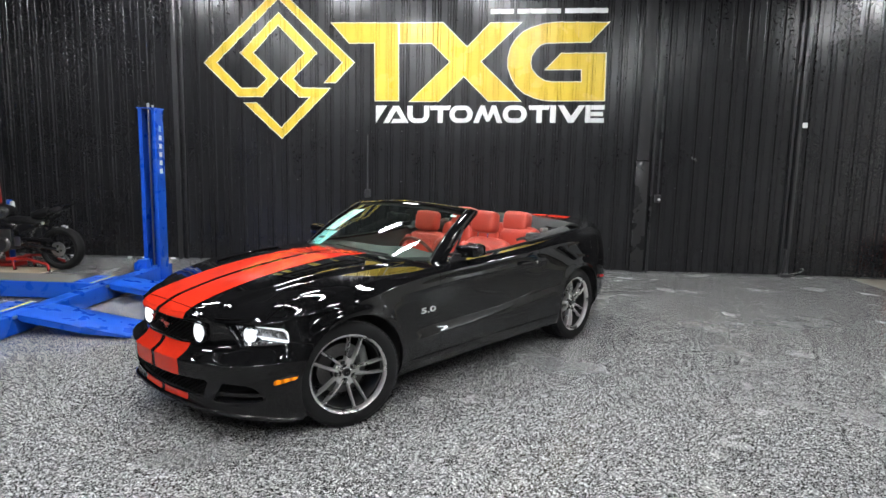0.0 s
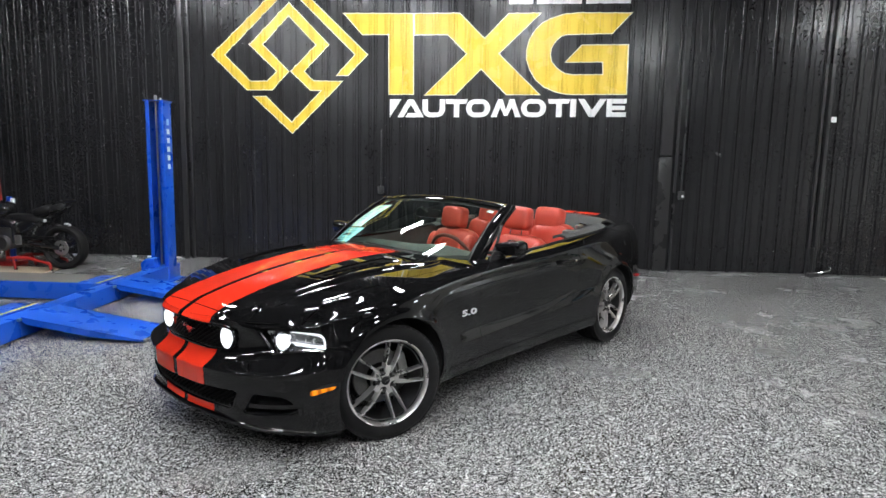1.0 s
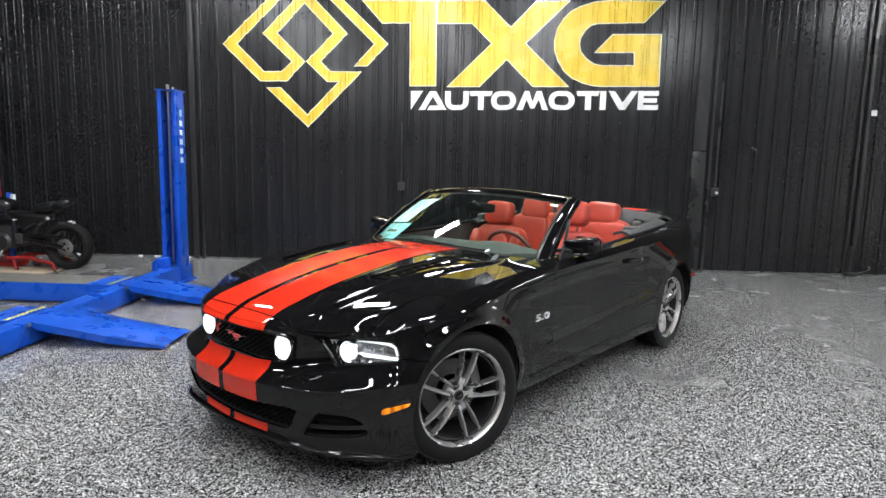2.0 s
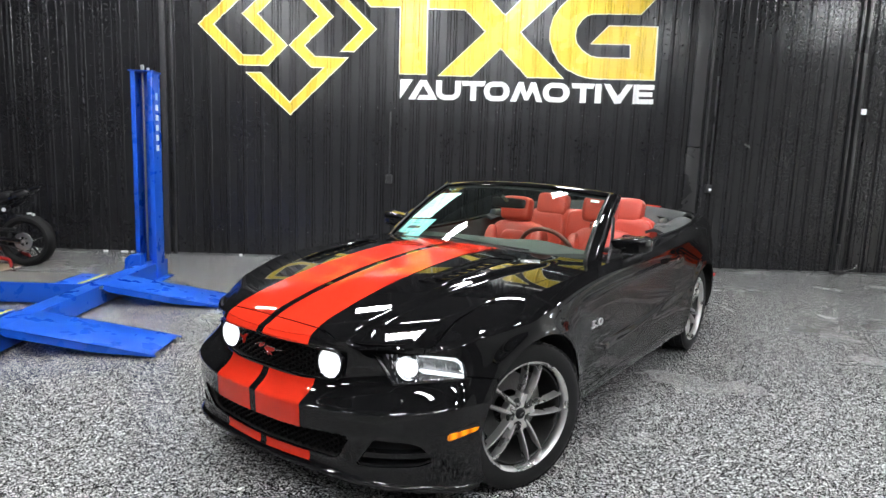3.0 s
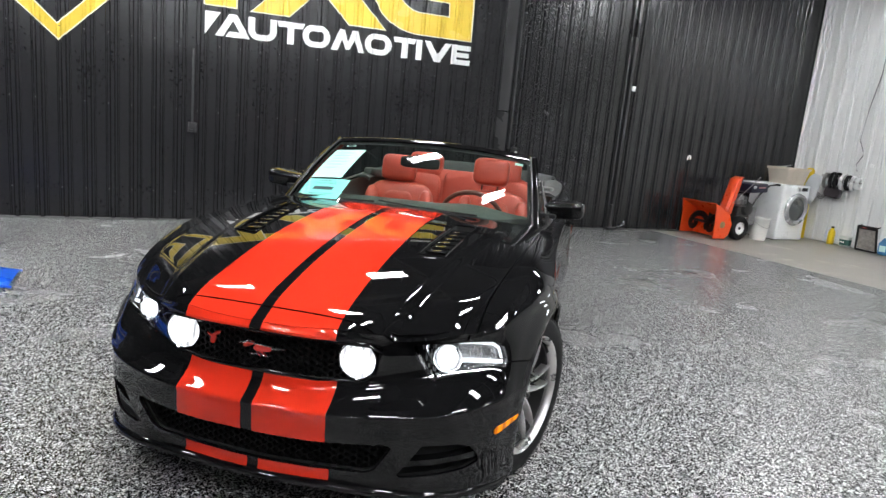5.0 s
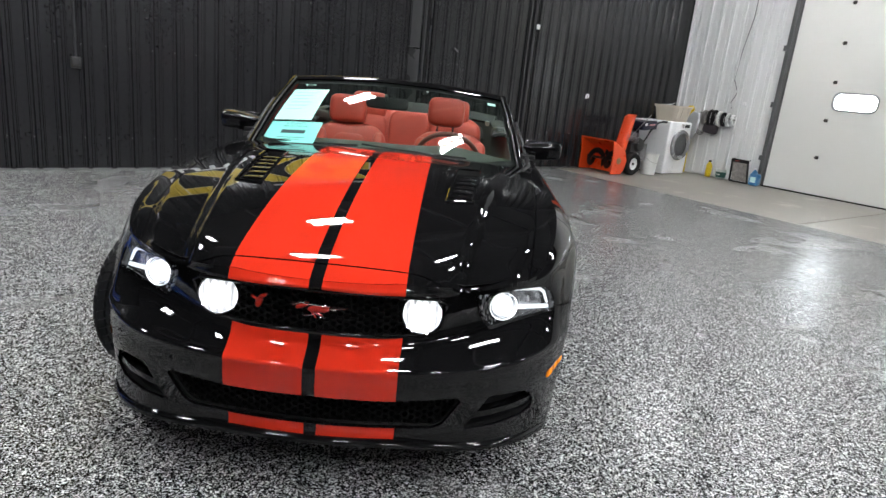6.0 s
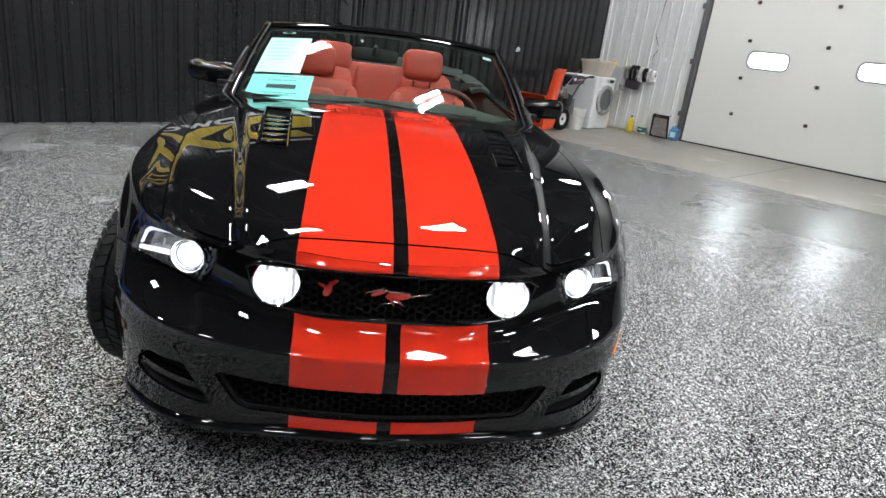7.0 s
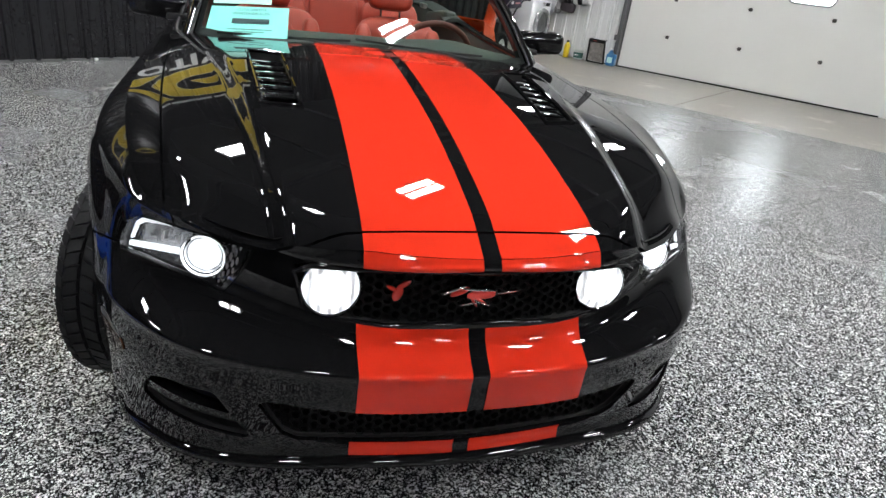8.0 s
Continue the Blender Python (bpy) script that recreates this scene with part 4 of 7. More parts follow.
fender, quarter = split(rest, lambda v: v[:, 0] + 1.2)
part("front_bumper", thick(front_bumper, 0.01), M_PAINT, car, smooth=50)
rb = part("rear_bumper", thick(rear_bumper, 0.01), M_PAINT, car, smooth=50)

cockpit = [(-0.60, 0), (-0.64, 0.35), (-0.76, 0.62), (-0.90, 0.715), (-1.5, 0.735), (-2.1, 0.735), (-2.45, 0.70), (-2.68, 0.58), (-2.78, 0.3), (-2.8, 0)]
cockpit += [(x, -y) for x, y in cockpit[-2:0:-1]]
_, top = cut(top, lambda v: inside(cockpit)(v[:, 0], v[:, 1]))
hood_line = spline([-0.95, -0.6, 0.0, 0.35, 0.55, 0.7, 0.9], [0.770, 0.757, 0.714, 0.676, 0.652, 0.635, 0.60])
hood_front = lambda a: np.where(a < 0.43, 0.722 - 0.05 * a * a, 0.80)
hood, rest = split(top, lambda v: np.minimum(np.minimum(hood_line(v[:, 0]) - np.abs(v[:, 1]), hood_front(np.abs(v[:, 1])) - v[:, 0]), v[:, 0] + 0.74))
nose_panel, rest = split(rest, lambda v: v[:, 0] - 0.50)
fender_top, rest = split(rest, lambda v: v[:, 0] + 0.775)
door_top, rest = split(rest, lambda v: v[:, 0] + 2.03)
trunk_zone = inside([(-2.98, -0.60), (-2.98, 0.60), (-3.9, 0.66), (-3.9, -0.66)])
trunk, deck = split(rest, lambda v: trunk_zone(v[:, 0], v[:, 1]))

# hood extractor vents
VENT = [(-0.34, 0.388), (-0.39, 0.497), (0.16, 0.452), (0.19, 0.350)]
vents = {}
for s in (1, -1):
    fn = inside(VENT)
    vents[s], hood = cut(hood, lambda v: fn(v[:, 0], v[:, 1] * s))
hood_ob = part("hood", thick(hood, 0.012), M_PAINT, car, smooth=50)
part("nose_panel", thick(nose_panel, 0.01), M_PAINT, car, smooth=50)
for s in (1, -1):
    a, _ = cut(fender, side_is(s))
    b, _ = cut(fender_top, side_is(s))
    fender_ob = part("fender", both(thick(a, 0.01), thick(b, 0.01)), M_PAINT, car, smooth=50)
    a, _ = cut(door, side_is(s))
    b, _ = cut(door_top, side_is(s))
    door_ob = part("door", both(thick(a, 0.01), thick(b, 0.01)), M_PAINT, car, smooth=50)
    a, _ = cut(quarter, side_is(s))
    b, _ = cut(deck, side_is(s))
    part("quarter_panel", both(thick(a, 0.01), thick(b, 0.01)), M_PAINT, car, smooth=50)
    a, _ = cut(rocker, side_is(s))
    part("rocker_panel", thick(a, 0.01), M_PAINT, car, smooth=50)
    # handle and its dish
    hz, hy = 0.815, s * (skin_y(-1.83, 0.815) + 0.004)
    handle = part("door_handle", moved(pillow(0.20, 0.022, 0.03, e=0.5), pose(-1.83, hy + s * 0.012, hz, 0, -1.5)), M_PAINT, door_ob, "black pull handle")
    part("handle_lock", moved(lathe([(0.0, 0.0), (0.013, 0.0), (0.013, 0.006), (0.0, 0.008)], 20), pose(-1.965, hy + s * 0.008, hz - 0.005, -90 * s)), M_CHROME, door_ob, "small chrome lock cylinder")
    # five-litre badge
    bx = -0.575 if s > 0 else -0.715
    bm = letters("5.0", 0.052, pose(0, 0, 0), 0.003, 0.0010, 2.4)
    at = skin_y(-0.645, 0.628)
    part("engine_badge", moved(bm, pose(bx, s * (at + 0.005), 0.603, 90, 0, 180 if s > 0 else 0)), M_SILVER, fender_ob, "silver numerals 5.0")
    # louvres inside the hood vents
    fr = vents[s]
    part("vent_tray", both(shifted(fr, (0, 0, -0.028)), walls_to(fr, shifted(fr, (0, 0, -0.028)))), M_DARK, hood_ob, "deep black vent recess")
    for k in range(6):
        u = (k + 0.5) / 6
        x = -0.30 + 0.40 * u
        yc, w = 0.438 - (x + 0.34) * 0.085, 0.098 - 0.006 * u
        z = float(top_z(np.array([x]), np.array([yc]))[0])
        part("louvre", moved(box(0, 0, 0, 0.064, w, 0.006, 0.0025), pose(x, s * yc, z - 0.013, 0, 3, 0)), M_PAINT, hood_ob)
    ring = [(x, y) for x, y in VENT]
    pts = []
    for (x0, y0), (x1, y1) in zip(ring, ring[1:] + ring[:1]):
        for k in range(6):
            x, y = x0 + (x1 - x0) * k / 6, y0 + (y1 - y0) * k / 6
            pts.append((x, s * y, float(top_z(np.array([x]), np.array([y]))[0]) + 0.002))
    part("vent_rim", tube(pts + pts[:2], 0.005, 8), M_PAINT, hood_ob, "gloss black vent surround")
trunk_ob = part("trunk_lid", thick(trunk, 0.012), M_PAINT, car, smooth=50)

# racing stripes, a film a hair above the paint
for s in (1, -1):
    band = lambda v: 0.121 - np.abs(v[:, 1] * s - 0.1405)
    for name, src, parent in (("hood_stripe", hood, hood_ob), ("nose_stripe", nose_panel, None), ("trunk_stripe", trunk, trunk_ob)):
        a, _ = cut(src, band)
        part(name, puffed(a, 0.0022), M_RED, parent or car, "glossy red vinyl stripe", smooth=50)
    a, _ = cut(front_bumper, lambda v: np.minimum(band(v), v[:, 0] - 0.5))
    hi, low_part = cut(a, lambda v: v[:, 2] - 0.62)
    part("nose_stripe", puffed(hi, 0.0022), M_RED, car, "glossy red vinyl stripe", smooth=50)
    mid, lowest = cut(low_part, lambda v: v[:, 2] - 0.34)
    part("bumper_stripe", puffed(mid, 0.0022), M_RED, car, "glossy red vinyl stripe", smooth=50)
    strip, _ = cut(lowest, lambda v: np.minimum(v[:, 2] - 0.217, 0.262 - v[:, 2]))
    part("bumper_stripe", puffed(strip, 0.0022), M_RED, car, "narrow red vinyl stripe under the intake", smooth=50)
# matt chin
lips = full_line(LIP)(np.linspace(-5, 5, 81))
out = np.column_stack([np.gradient(lips[:, 1]), -np.gradient(lips[:, 0])])
out /= np.linalg.norm(out, axis=1, keepdims=True)
ramp = 0.016 * np.clip(1.25 - np.abs(np.linspace(-1, 1, 81)), 0, 1)
chin = np.stack([lips + np.column_stack([out * (ramp[:, None] * k + 0.002), np.full(81, dz)]) for k, dz in ((0, 0.006), (0.75, 0.002), (1.0, -0.006), (0.9, -0.016), (0, -0.018))])
part("chin_spoiler", grid_geo(chin), M_PAINT, car, "gloss black chin spoiler", smooth=50)


# openings
def hexes(w0, w1, h0, h1, r, bar, depth):
    """A honeycomb of bars in yz, facing +x."""
    vs, fs = [], []
    dy, dz = r * 1.5, r * math.sqrt(3)
    ny, nz = int((w1 - w0) / dy) + 2, int((h1 - h0) / dz) + 2
    for i in range(ny):
        for j in range(nz):
            cy, cz = w0 + i * dy, h0 + j * dz + (dz / 2 if i % 2 else 0)
            k0 = len(vs)
            for rr, x in ((r * 1.02, 0.0), (r - bar, 0.0), (r - bar, -depth)):
                for k in range(6):
                    a = math.pi / 3 * k
                    vs.append((x, cy + rr * math.cos(a), cz + rr * math.sin(a)))
            for ring in (0, 6):
                for k in range(6):
                    fs.append((k0 + ring + k, k0 + ring + (k + 1) % 6, k0 + ring + 6 + (k + 1) % 6, k0 + ring + 6 + k))
    return np.array(vs), fs


def bent_to(geo, line, dx, fn):
    """Curves a flat mesh back along the nose and trims it to an opening."""
    v = geo[0].copy()
    v[:, 0] += line(np.abs(v[:, 1])) + dx
    clear = lambda q: np.hypot(np.abs(q[:, 1]) - 0.315, q[:, 2] - 0.621) - 0.062
    return cut((v, geo[1]), lambda q: np.minimum(fn(q[:, 1], q[:, 2]), clear(q)))[0]


M_MESH = surface("black_grille_plastic", (0.003, 0.003, 0.003), 0.6, spec=0.12)
nose_x = spline([0, 0.26, 0.36, 0.44, 0.62], [0.778, 0.75, 0.712, 0.66, 0.54])
low_x = spline([0, 0.26, 0.5, 0.66], [0.80, 0.782, 0.715, 0.62])
for name, patch, line, poly, r in (("upper_grille", grille_cut, nose_x, GRILLE, 0.0135), ("lower_grille", intake_cut, low_x, INTAKE, 0.0135)):
    back = shifted(patch, (-0.11, 0, 0))
    g = part(name, both(back, walls_to(patch, back)), M_DARK, car, "black grille recess", smooth=30)
    mesh = bent_to(hexes(-0.52, 0.52, 0.27, 0.72, r, 0.0032, 0.015), line, -0.045, inside(poly))
    tagged(part("honeycomb_mesh", mesh, M_MESH, g, smooth=False), "black honeycomb plastic mesh", kind="stuff")
# glossy frame round the grille
gr = np.array(GRILLE)
pts = [(float(nose_x(abs(y))) + (0.010 if z > 0.62 else -0.02), y, z - (0.008 if z > 0.66 else 0)) for y, z in gr]
part("grille_frame", tube([*pts, pts[0]], 0.006, 10), M_PAINT, car, "gloss black grille surround")

for s in (1, -1):
    patch = corner_cut[s]
    back = shifted(patch, (-0.06, -s * 0.03, 0))
    c = part("corner_vent", both(back, walls_to(patch, back)), M_TRIMBLACK, car, "black plastic vent recess", smooth=30)
    blade, _ = cut(patch, lambda v: 0.011 - np.abs(v[:, 2] - 0.300 - 0.02 * (np.abs(v[:, 1]) - 0.6)))
    part("vent_blade", thick(shifted(blade, (-0.012, 0, 0)), 0.03), M_PAINT, c, "gloss black blade")
    # side marker
    mk = marker_cut[s]
    hi, lo = cut(mk, lambda v: v[:, 2] - 0.394 - 0.10 * (0.45 - v[:, 0]))
    part("side_marker", thick(puffed(lo, 0.003), 0.012), M_AMBER if s > 0 else M_SMOKED, car, "lit amber side marker lens" if s > 0 else "dark unlit side marker lens")
    part("side_marker_housing", thick(puffed(hi, 0.001), 0.012), M_TRIMBLACK, car, "smoked marker housing")
    # red rear marker
    part("rear_marker", moved(pillow(0.070, 0.014, 0.026, e=0.5), pose(-3.20, s * 0.838, 0.540, 0, 0, -s * 20)), surface("red_marker_lens", (0.5, 0.01, 0.012), 0.15, coat=0.8), rb, "small red marker lens")


for s in (1, -1):
    patch = lamp_cut[s]
    back = puffed(patch, -0.085)
    hl = part("headlamp", both(back, walls_to(patch, back)), surface("lamp_bucket", (0.10, 0.10, 0.105), 0.22, metal=0.6), car, "headlamp with a lit projector", smooth=30)
    lens = part("lens", puffed(patch, -0.001), M_LENS, hl, "clear lamp lens", smooth=50)
    lens.visible_shadow = False
    # projector: deep chrome bowl, ringed, with a glass ball lit from behind
    aim = Matrix.Translation((0.520, s * 0.573, 0.616)) @ Vector((1, s * 0.22, 0.06)).to_track_quat("Z", "Y").to_matrix().to_4x4() @ Matrix.Scale(0.84, 4)
    part("projector_bowl", moved(lathe([(0.026, -0.03), (0.034, -0.012), (0.044, 0.006), (0.047, 0.006), (0.050, 0.016), (0.054, 0.018), (0.057, 0.026), (0.060, 0.026), (0.058, -0.03)], 40, closed=True), aim), M_CHROME, hl, "chrome projector bowl")
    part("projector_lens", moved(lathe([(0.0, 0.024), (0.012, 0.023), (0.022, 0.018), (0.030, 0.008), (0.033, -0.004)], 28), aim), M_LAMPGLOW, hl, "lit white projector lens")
    # the bowl's reflected light is painted as a glow of its own
    part("projector_glow", moved(lathe([(0.033, -0.004), (0.036, 0.0), (0.043, 0.009), (0.0445, 0.0085), (0.0375, -0.0015), (0.033, -0.007)], 36, closed=True), aim), M_LAMPRING, hl, "inner reflector with its lit look painted as glow")

    def piece(name, poly, depth, material, label=""):
        a, _ = cut(patch, nose(poly, True, s))
        return part(name, thick(puffed(a, -depth), 0.006), material, hl, label, smooth=40)
    piece("reflector_plate", [(0.088, 0.672), (0.26, 0.662), (0.31, 0.655), (0.34, 0.642), (0.35, 0.605), (0.34, 0.584), (0.088, 0.565)], 0.045, M_REFLECT, "silver textured reflector")
    piece("light_bar", [(0.092, 0.668), (0.30, 0.656), (0.334, 0.642), (0.347, 0.604), (0.336, 0.604), (0.324, 0.635), (0.297, 0.645), (0.092, 0.656)], 0.020, M_BAR, "bright lit bar")
    piece("light_bar", [(0.092, 0.606), (0.347, 0.600), (0.343, 0.589), (0.092, 0.594)], 0.020, M_BAR, "bright lit bar")
    for k in range(3):
        q0 = 0.125 + 0.06 * k
        piece("reflector_rib", [(q0, 0.652 - 0.02 * k * 0.3), (q0 + 0.005, 0.652 - 0.02 * k * 0.3), (q0 + 0.005, 0.608), (q0, 0.608)], 0.036, M_SILVER)
    piece("inner_shell", [(-0.105, 0.672), (-0.02, 0.674), (0.03, 0.560), (0.004, 0.560)], 0.038, M_CHROME, "chrome inner shell")
    for k in range(3):
        q0 = -0.098 + 0.026 * k
        piece("shell_step", [(q0, 0.670), (q0 + 0.007, 0.670), (q0 + 0.085, 0.562), (q0 + 0.078, 0.562)], 0.026, M_SILVER)
    piece("bezel", [(0.090, 0.675), (0.076, 0.676), (0.080, 0.560), (0.094, 0.561)], 0.012, M_CHROME, "chrome divider")
    piece("inner_blade", [(-0.152, 0.673), (-0.137, 0.674), (-0.022, 0.550), (-0.038, 0.547)], 0.004, M_CHROME, "slanted silver inner blade")
    piece("lower_trim", [(-0.035, 0.556), (0.05, 0.563), (0.2, 0.575), (0.35, 0.588), (0.35, 0.580), (0.2, 0.567), (0.05, 0.555), (-0.045, 0.547)], 0.004, M_CHROME, "thin chrome lower trim")
    # round lamp inside the grille
    at = pose(0.698, s * 0.315, 0.621, 0, 84, 0) @ Matrix.Scale(0.93, 4)
    gl = part("grille_lamp", moved(lathe([(0.050, -0.045), (0.066, -0.01), (0.069, 0.008), (0.067, 0.013), (0.063, 0.010), (0.057, -0.016), (0.052, -0.026)], 44), at), M_CHROME, car, "round lit driving lamp with a chrome rim")
    # a dimmer glowing rim paints the fall-off from the lamp's centre
    part("lamp_edge", moved(lathe([(0.062, 0.009), (0.052, 0.014), (0.045, 0.0165), (0.045, -0.016), (0.062, -0.016)], 44, closed=True), at), M_FLUTES, gl, "lens edge with painted flute streaks and dimmer glow")
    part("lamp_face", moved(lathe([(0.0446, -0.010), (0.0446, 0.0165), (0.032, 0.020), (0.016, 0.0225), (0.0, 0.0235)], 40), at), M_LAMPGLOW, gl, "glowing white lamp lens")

# emblems on the grille, as plain shapes
M_BADGE = surface("red_badge_enamel", (0.50, 0.020, 0.010), 0.3, coat=0.6)
emblem = part("grille_emblem", join(
    moved(pillow(0.066, 0.008, 0.022, e=0.8), pose(0.004, 0, -0.002, 0, -4)), moved(pillow(0.046, 0.007, 0.015, e=0.9), pose(-0.046, 0, 0.006, 0, -24)),
    moved(pillow(0.030, 0.006, 0.006, e=0.9), pose(0.006, 0, -0.018, 0, 30)), moved(pillow(0.034, 0.006, 0.006, e=0.9), pose(-0.012, 0, -0.018, 0, 55))), M_BADGE, car, "long red emblem shape with chrome edges")
emblem.matrix_basis = pose(0.748, 0.0, 0.625, 0, 0, 90)
part("emblem_edge", join(
    moved(pillow(0.088, 0.006, 0.006, e=0.9), pose(-0.004, -0.004, 0.012, 0, 4)), moved(pillow(0.054, 0.006, 0.006, e=0.9), pose(-0.058, -0.004, 0.013, 0, -20)),
    moved(pillow(0.060, 0.005, 0.006, e=0.9), pose(0.062, -0.004, 0.006, 0, -8)), moved(pillow(0.044, 0.005, 0.004, e=0.9), pose(0.006, -0.004, -0.020, 0, 22)), moved(pillow(0.040, 0.005, 0.004, e=0.9), pose(-0.022, -0.004, -0.022, 0, -8))), M_CHROME, emblem, "slim chrome edges")
part("grille_badge", join(moved(pillow(0.006, 0.034, 0.013, e=0.9), pose(0.738, -0.168, 0.645, 30)), moved(pillow(0.006, 0.022, 0.036, e=0.9), pose(0.738, -0.180, 0.624, -18)), moved(pillow(0.006, 0.030, 0.010, e=0.9), pose(0.738, -0.192, 0.636, -30))), M_BADGE, car, "small red badge shape")


# ---- wheels ----
def spoke(angle, spread):
    """One of a pair of curved spokes, as rings of a tapering bar in xz, outer face towards +y."""
    vs, fs = [], []
    n = 9
    for k in range(n):
        u = k / (n - 1)
        r = 0.048 + u * (0.236 - 0.048)
        a = angle + spread * (0.019 + 0.022 * u ** 0.8) / r
        w = (0.0155 - 0.0035 * u) * (1.5 if k == n - 1 else 1)
        y = 0.0 + 0.012 * math.sin(u * math.pi) + 0.018 * u
        c, s = math.cos(a), math.sin(a)
        for ow, oy in ((-w, -0.030), (-w, -0.004), (-w * 0.35, 0.008), (w * 0.35, 0.008), (w, -0.004), (w, -0.030)):
            vs.append((r * c - ow * s * 0.62, y + oy, r * s + ow * c * 0.62))
    for k in range(n - 1):
        for j in range(6):
            fs.append((k * 6 + j, k * 6 + (j + 1) % 6, k * 6 + 6 + (j + 1) % 6, k * 6 + 6 + j))
    fs.append(tuple(range(6)))
    fs.append(tuple(range(6 * n - 1, 6 * n - 7, -1)))
    bm = bmesh.new()
    vv = [bm.verts.new(p) for p in vs]
    for q in fs:
        bm.faces.new([vv[i] for i in q])
    bmesh.ops.recalc_face_normals(bm, faces=bm.faces)
    return bm


M_DISC = surface("dull_disc_steel", (0.13, 0.128, 0.125), 0.5, metal=0.8, vary=0.2, scale=20)


def tread_blocks(radius, edges, count, height):
    """Rows of small rubber blocks round a tyre, skewed in turn."""
    vs, fs = [], []
    for row, (y0, y1) in enumerate(edges):
        for k in range(count):
            base = len(vs)
            skew = 0.35 if row % 2 else -0.35
            for y, sk in ((y0, -skew), (y1, skew)):
                for r in (radius - height, radius):
                    for e in (0.10, 0.90):
                        a = 2 * math.pi * (k + e + sk * 0.5 + 0.5 * (row % 2)) / count
                        vs.append((r * math.cos(a), y, r * math.sin(a)))
            fs += [tuple(base + i for i in q) for q in ((0, 1, 3, 2), (4, 6, 7, 5), (2, 3, 7, 6), (0, 2, 6, 4), (1, 5, 7, 3))]
    return vs, fs


M_NUT = surface("dark_chrome_nut", (0.22, 0.22, 0.22), 0.2, metal=0.9)


def build_wheel(m, phase):
    rim = part("wheel", lathe([(0.232, 0.030), (0.240, 0.050), (0.246, 0.054), (0.250, 0.050), (0.250, 0.040), (0.246, 0.030), (0.244, 0.016), (0.240, 0.010), (0.236, 0.012), (0.233, 0.022)], 72, "y", True), M_RIM, car, "bright gunmetal alloy wheel")
    rim.matrix_basis = m
    part("rim_barrel", lathe([(0.227, 0.018), (0.2265, -0.158), (0.222, -0.158), (0.221, 0.016)], 60, "y", True), M_RIMDARK, rim)
    R = WHEEL_R
    prof = [(0.246, 0.050), (0.262, 0.057), (0.285, 0.060), (0.305, 0.056), (0.318, 0.049), (0.3235, 0.042)]
    for k in range(4):
        y = 0.028 - k * 0.046
        prof += [(R - 0.006, y), (R - 0.006, y - 0.038), (R - 0.009, y - 0.039), (R - 0.009, y - 0.045)]
    prof = prof[:-2]
    prof += [(0.326, -0.158), (0.305, -0.176), (0.262, -0.17), (0.246, -0.162)]
    part("tyre", lathe(prof, 80, "y", True), M_RUBBER, rim, "black low-profile tyre")
    blocks = part("tread", tread_blocks(R + 0.001, [(0.030, 0.046), (-0.009, 0.027), (-0.055, -0.019), (-0.101, -0.065), (-0.147, -0.111)], 56, 0.010), M_RUBBER, rim, "rows of rubber tread blocks", smooth=False)
    tagged(blocks, kind="stuff")
    for k in range(5):
        a = phase + 2 * math.pi * k / 5
        for d in (-1, 1):
            part("spoke", spoke(a, d), M_RIM, rim)
        c, s = math.cos(a + math.pi / 5), math.sin(a + math.pi / 5)
        part("lug_nut", moved(lathe([(0.0, 0.02), (0.009, 0.019), (0.012, 0.012), (0.0135, 0.0), (0.0, 0.0)], 12, "y"), pose(0.057 * c, 0.003, 0.057 * s)), M_NUT, rim, "dark chrome lug nut")
        # raised dark ring in place of the shaded recess round the nut
        part("lug_shade_ring", moved(lathe([(0.0135, 0.0), (0.0225, 0.0), (0.0225, 0.0055), (0.0135, 0.0055)], 16, "y", True), pose(0.057 * c, 0.003, 0.057 * s)), M_DARK, rim)
        arc = [(0.05, -0.026), (0.098, -0.030)] + [(0.098 - 0.016 * math.sin(q), -0.030 + 0.060 * q / math.pi) for q in np.linspace(0.3, math.pi - 0.3, 7)] + [(0.098, 0.030), (0.05, 0.026)]
        part("spoke_web", moved(prism(arc, 0.022, pose(0, 0, 0), 0.003), pose(0, 0.006, 0, 0, -math.degrees(a), 0) @ pose(0, 0, 0, 90)), M_RIM, rim)
    part("hub", lathe([(0.0, 0.004), (0.05, 0.006), (0.066, 0.0), (0.075, -0.016), (0.075, -0.04), (0.0, -0.04)], 40, "y"), M_RIM, rim)
    part("centre_cap", lathe([(0.0, 0.016), (0.020, 0.015), (0.025, 0.010), (0.027, 0.0), (0.0, 0.0)], 32, "y"), M_TRIMBLACK, rim, "black centre cap")
    part("cap_emblem", moved(pillow(0.024, 0.004, 0.008, e=0.9), pose(0, 0.0165, 0, 0, 25)), M_CHROME, rim, "small chrome shape")
    part("brake_disc", lathe([(0.08, -0.085), (0.158, -0.085), (0.158, -0.11), (0.08, -0.11)], 48, "y", True), M_DISC, rim, "dull steel brake disc")
    part("brake_caliper", moved(box(-0.145, -0.092, 0.03, 0.060, 0.07, 0.13, 0.016), pose(0, 0, 0, 0, 15)), surface("grey_caliper", (0.22, 0.22, 0.21), 0.4, metal=0.5), rim, "grey brake caliper")
    return rim


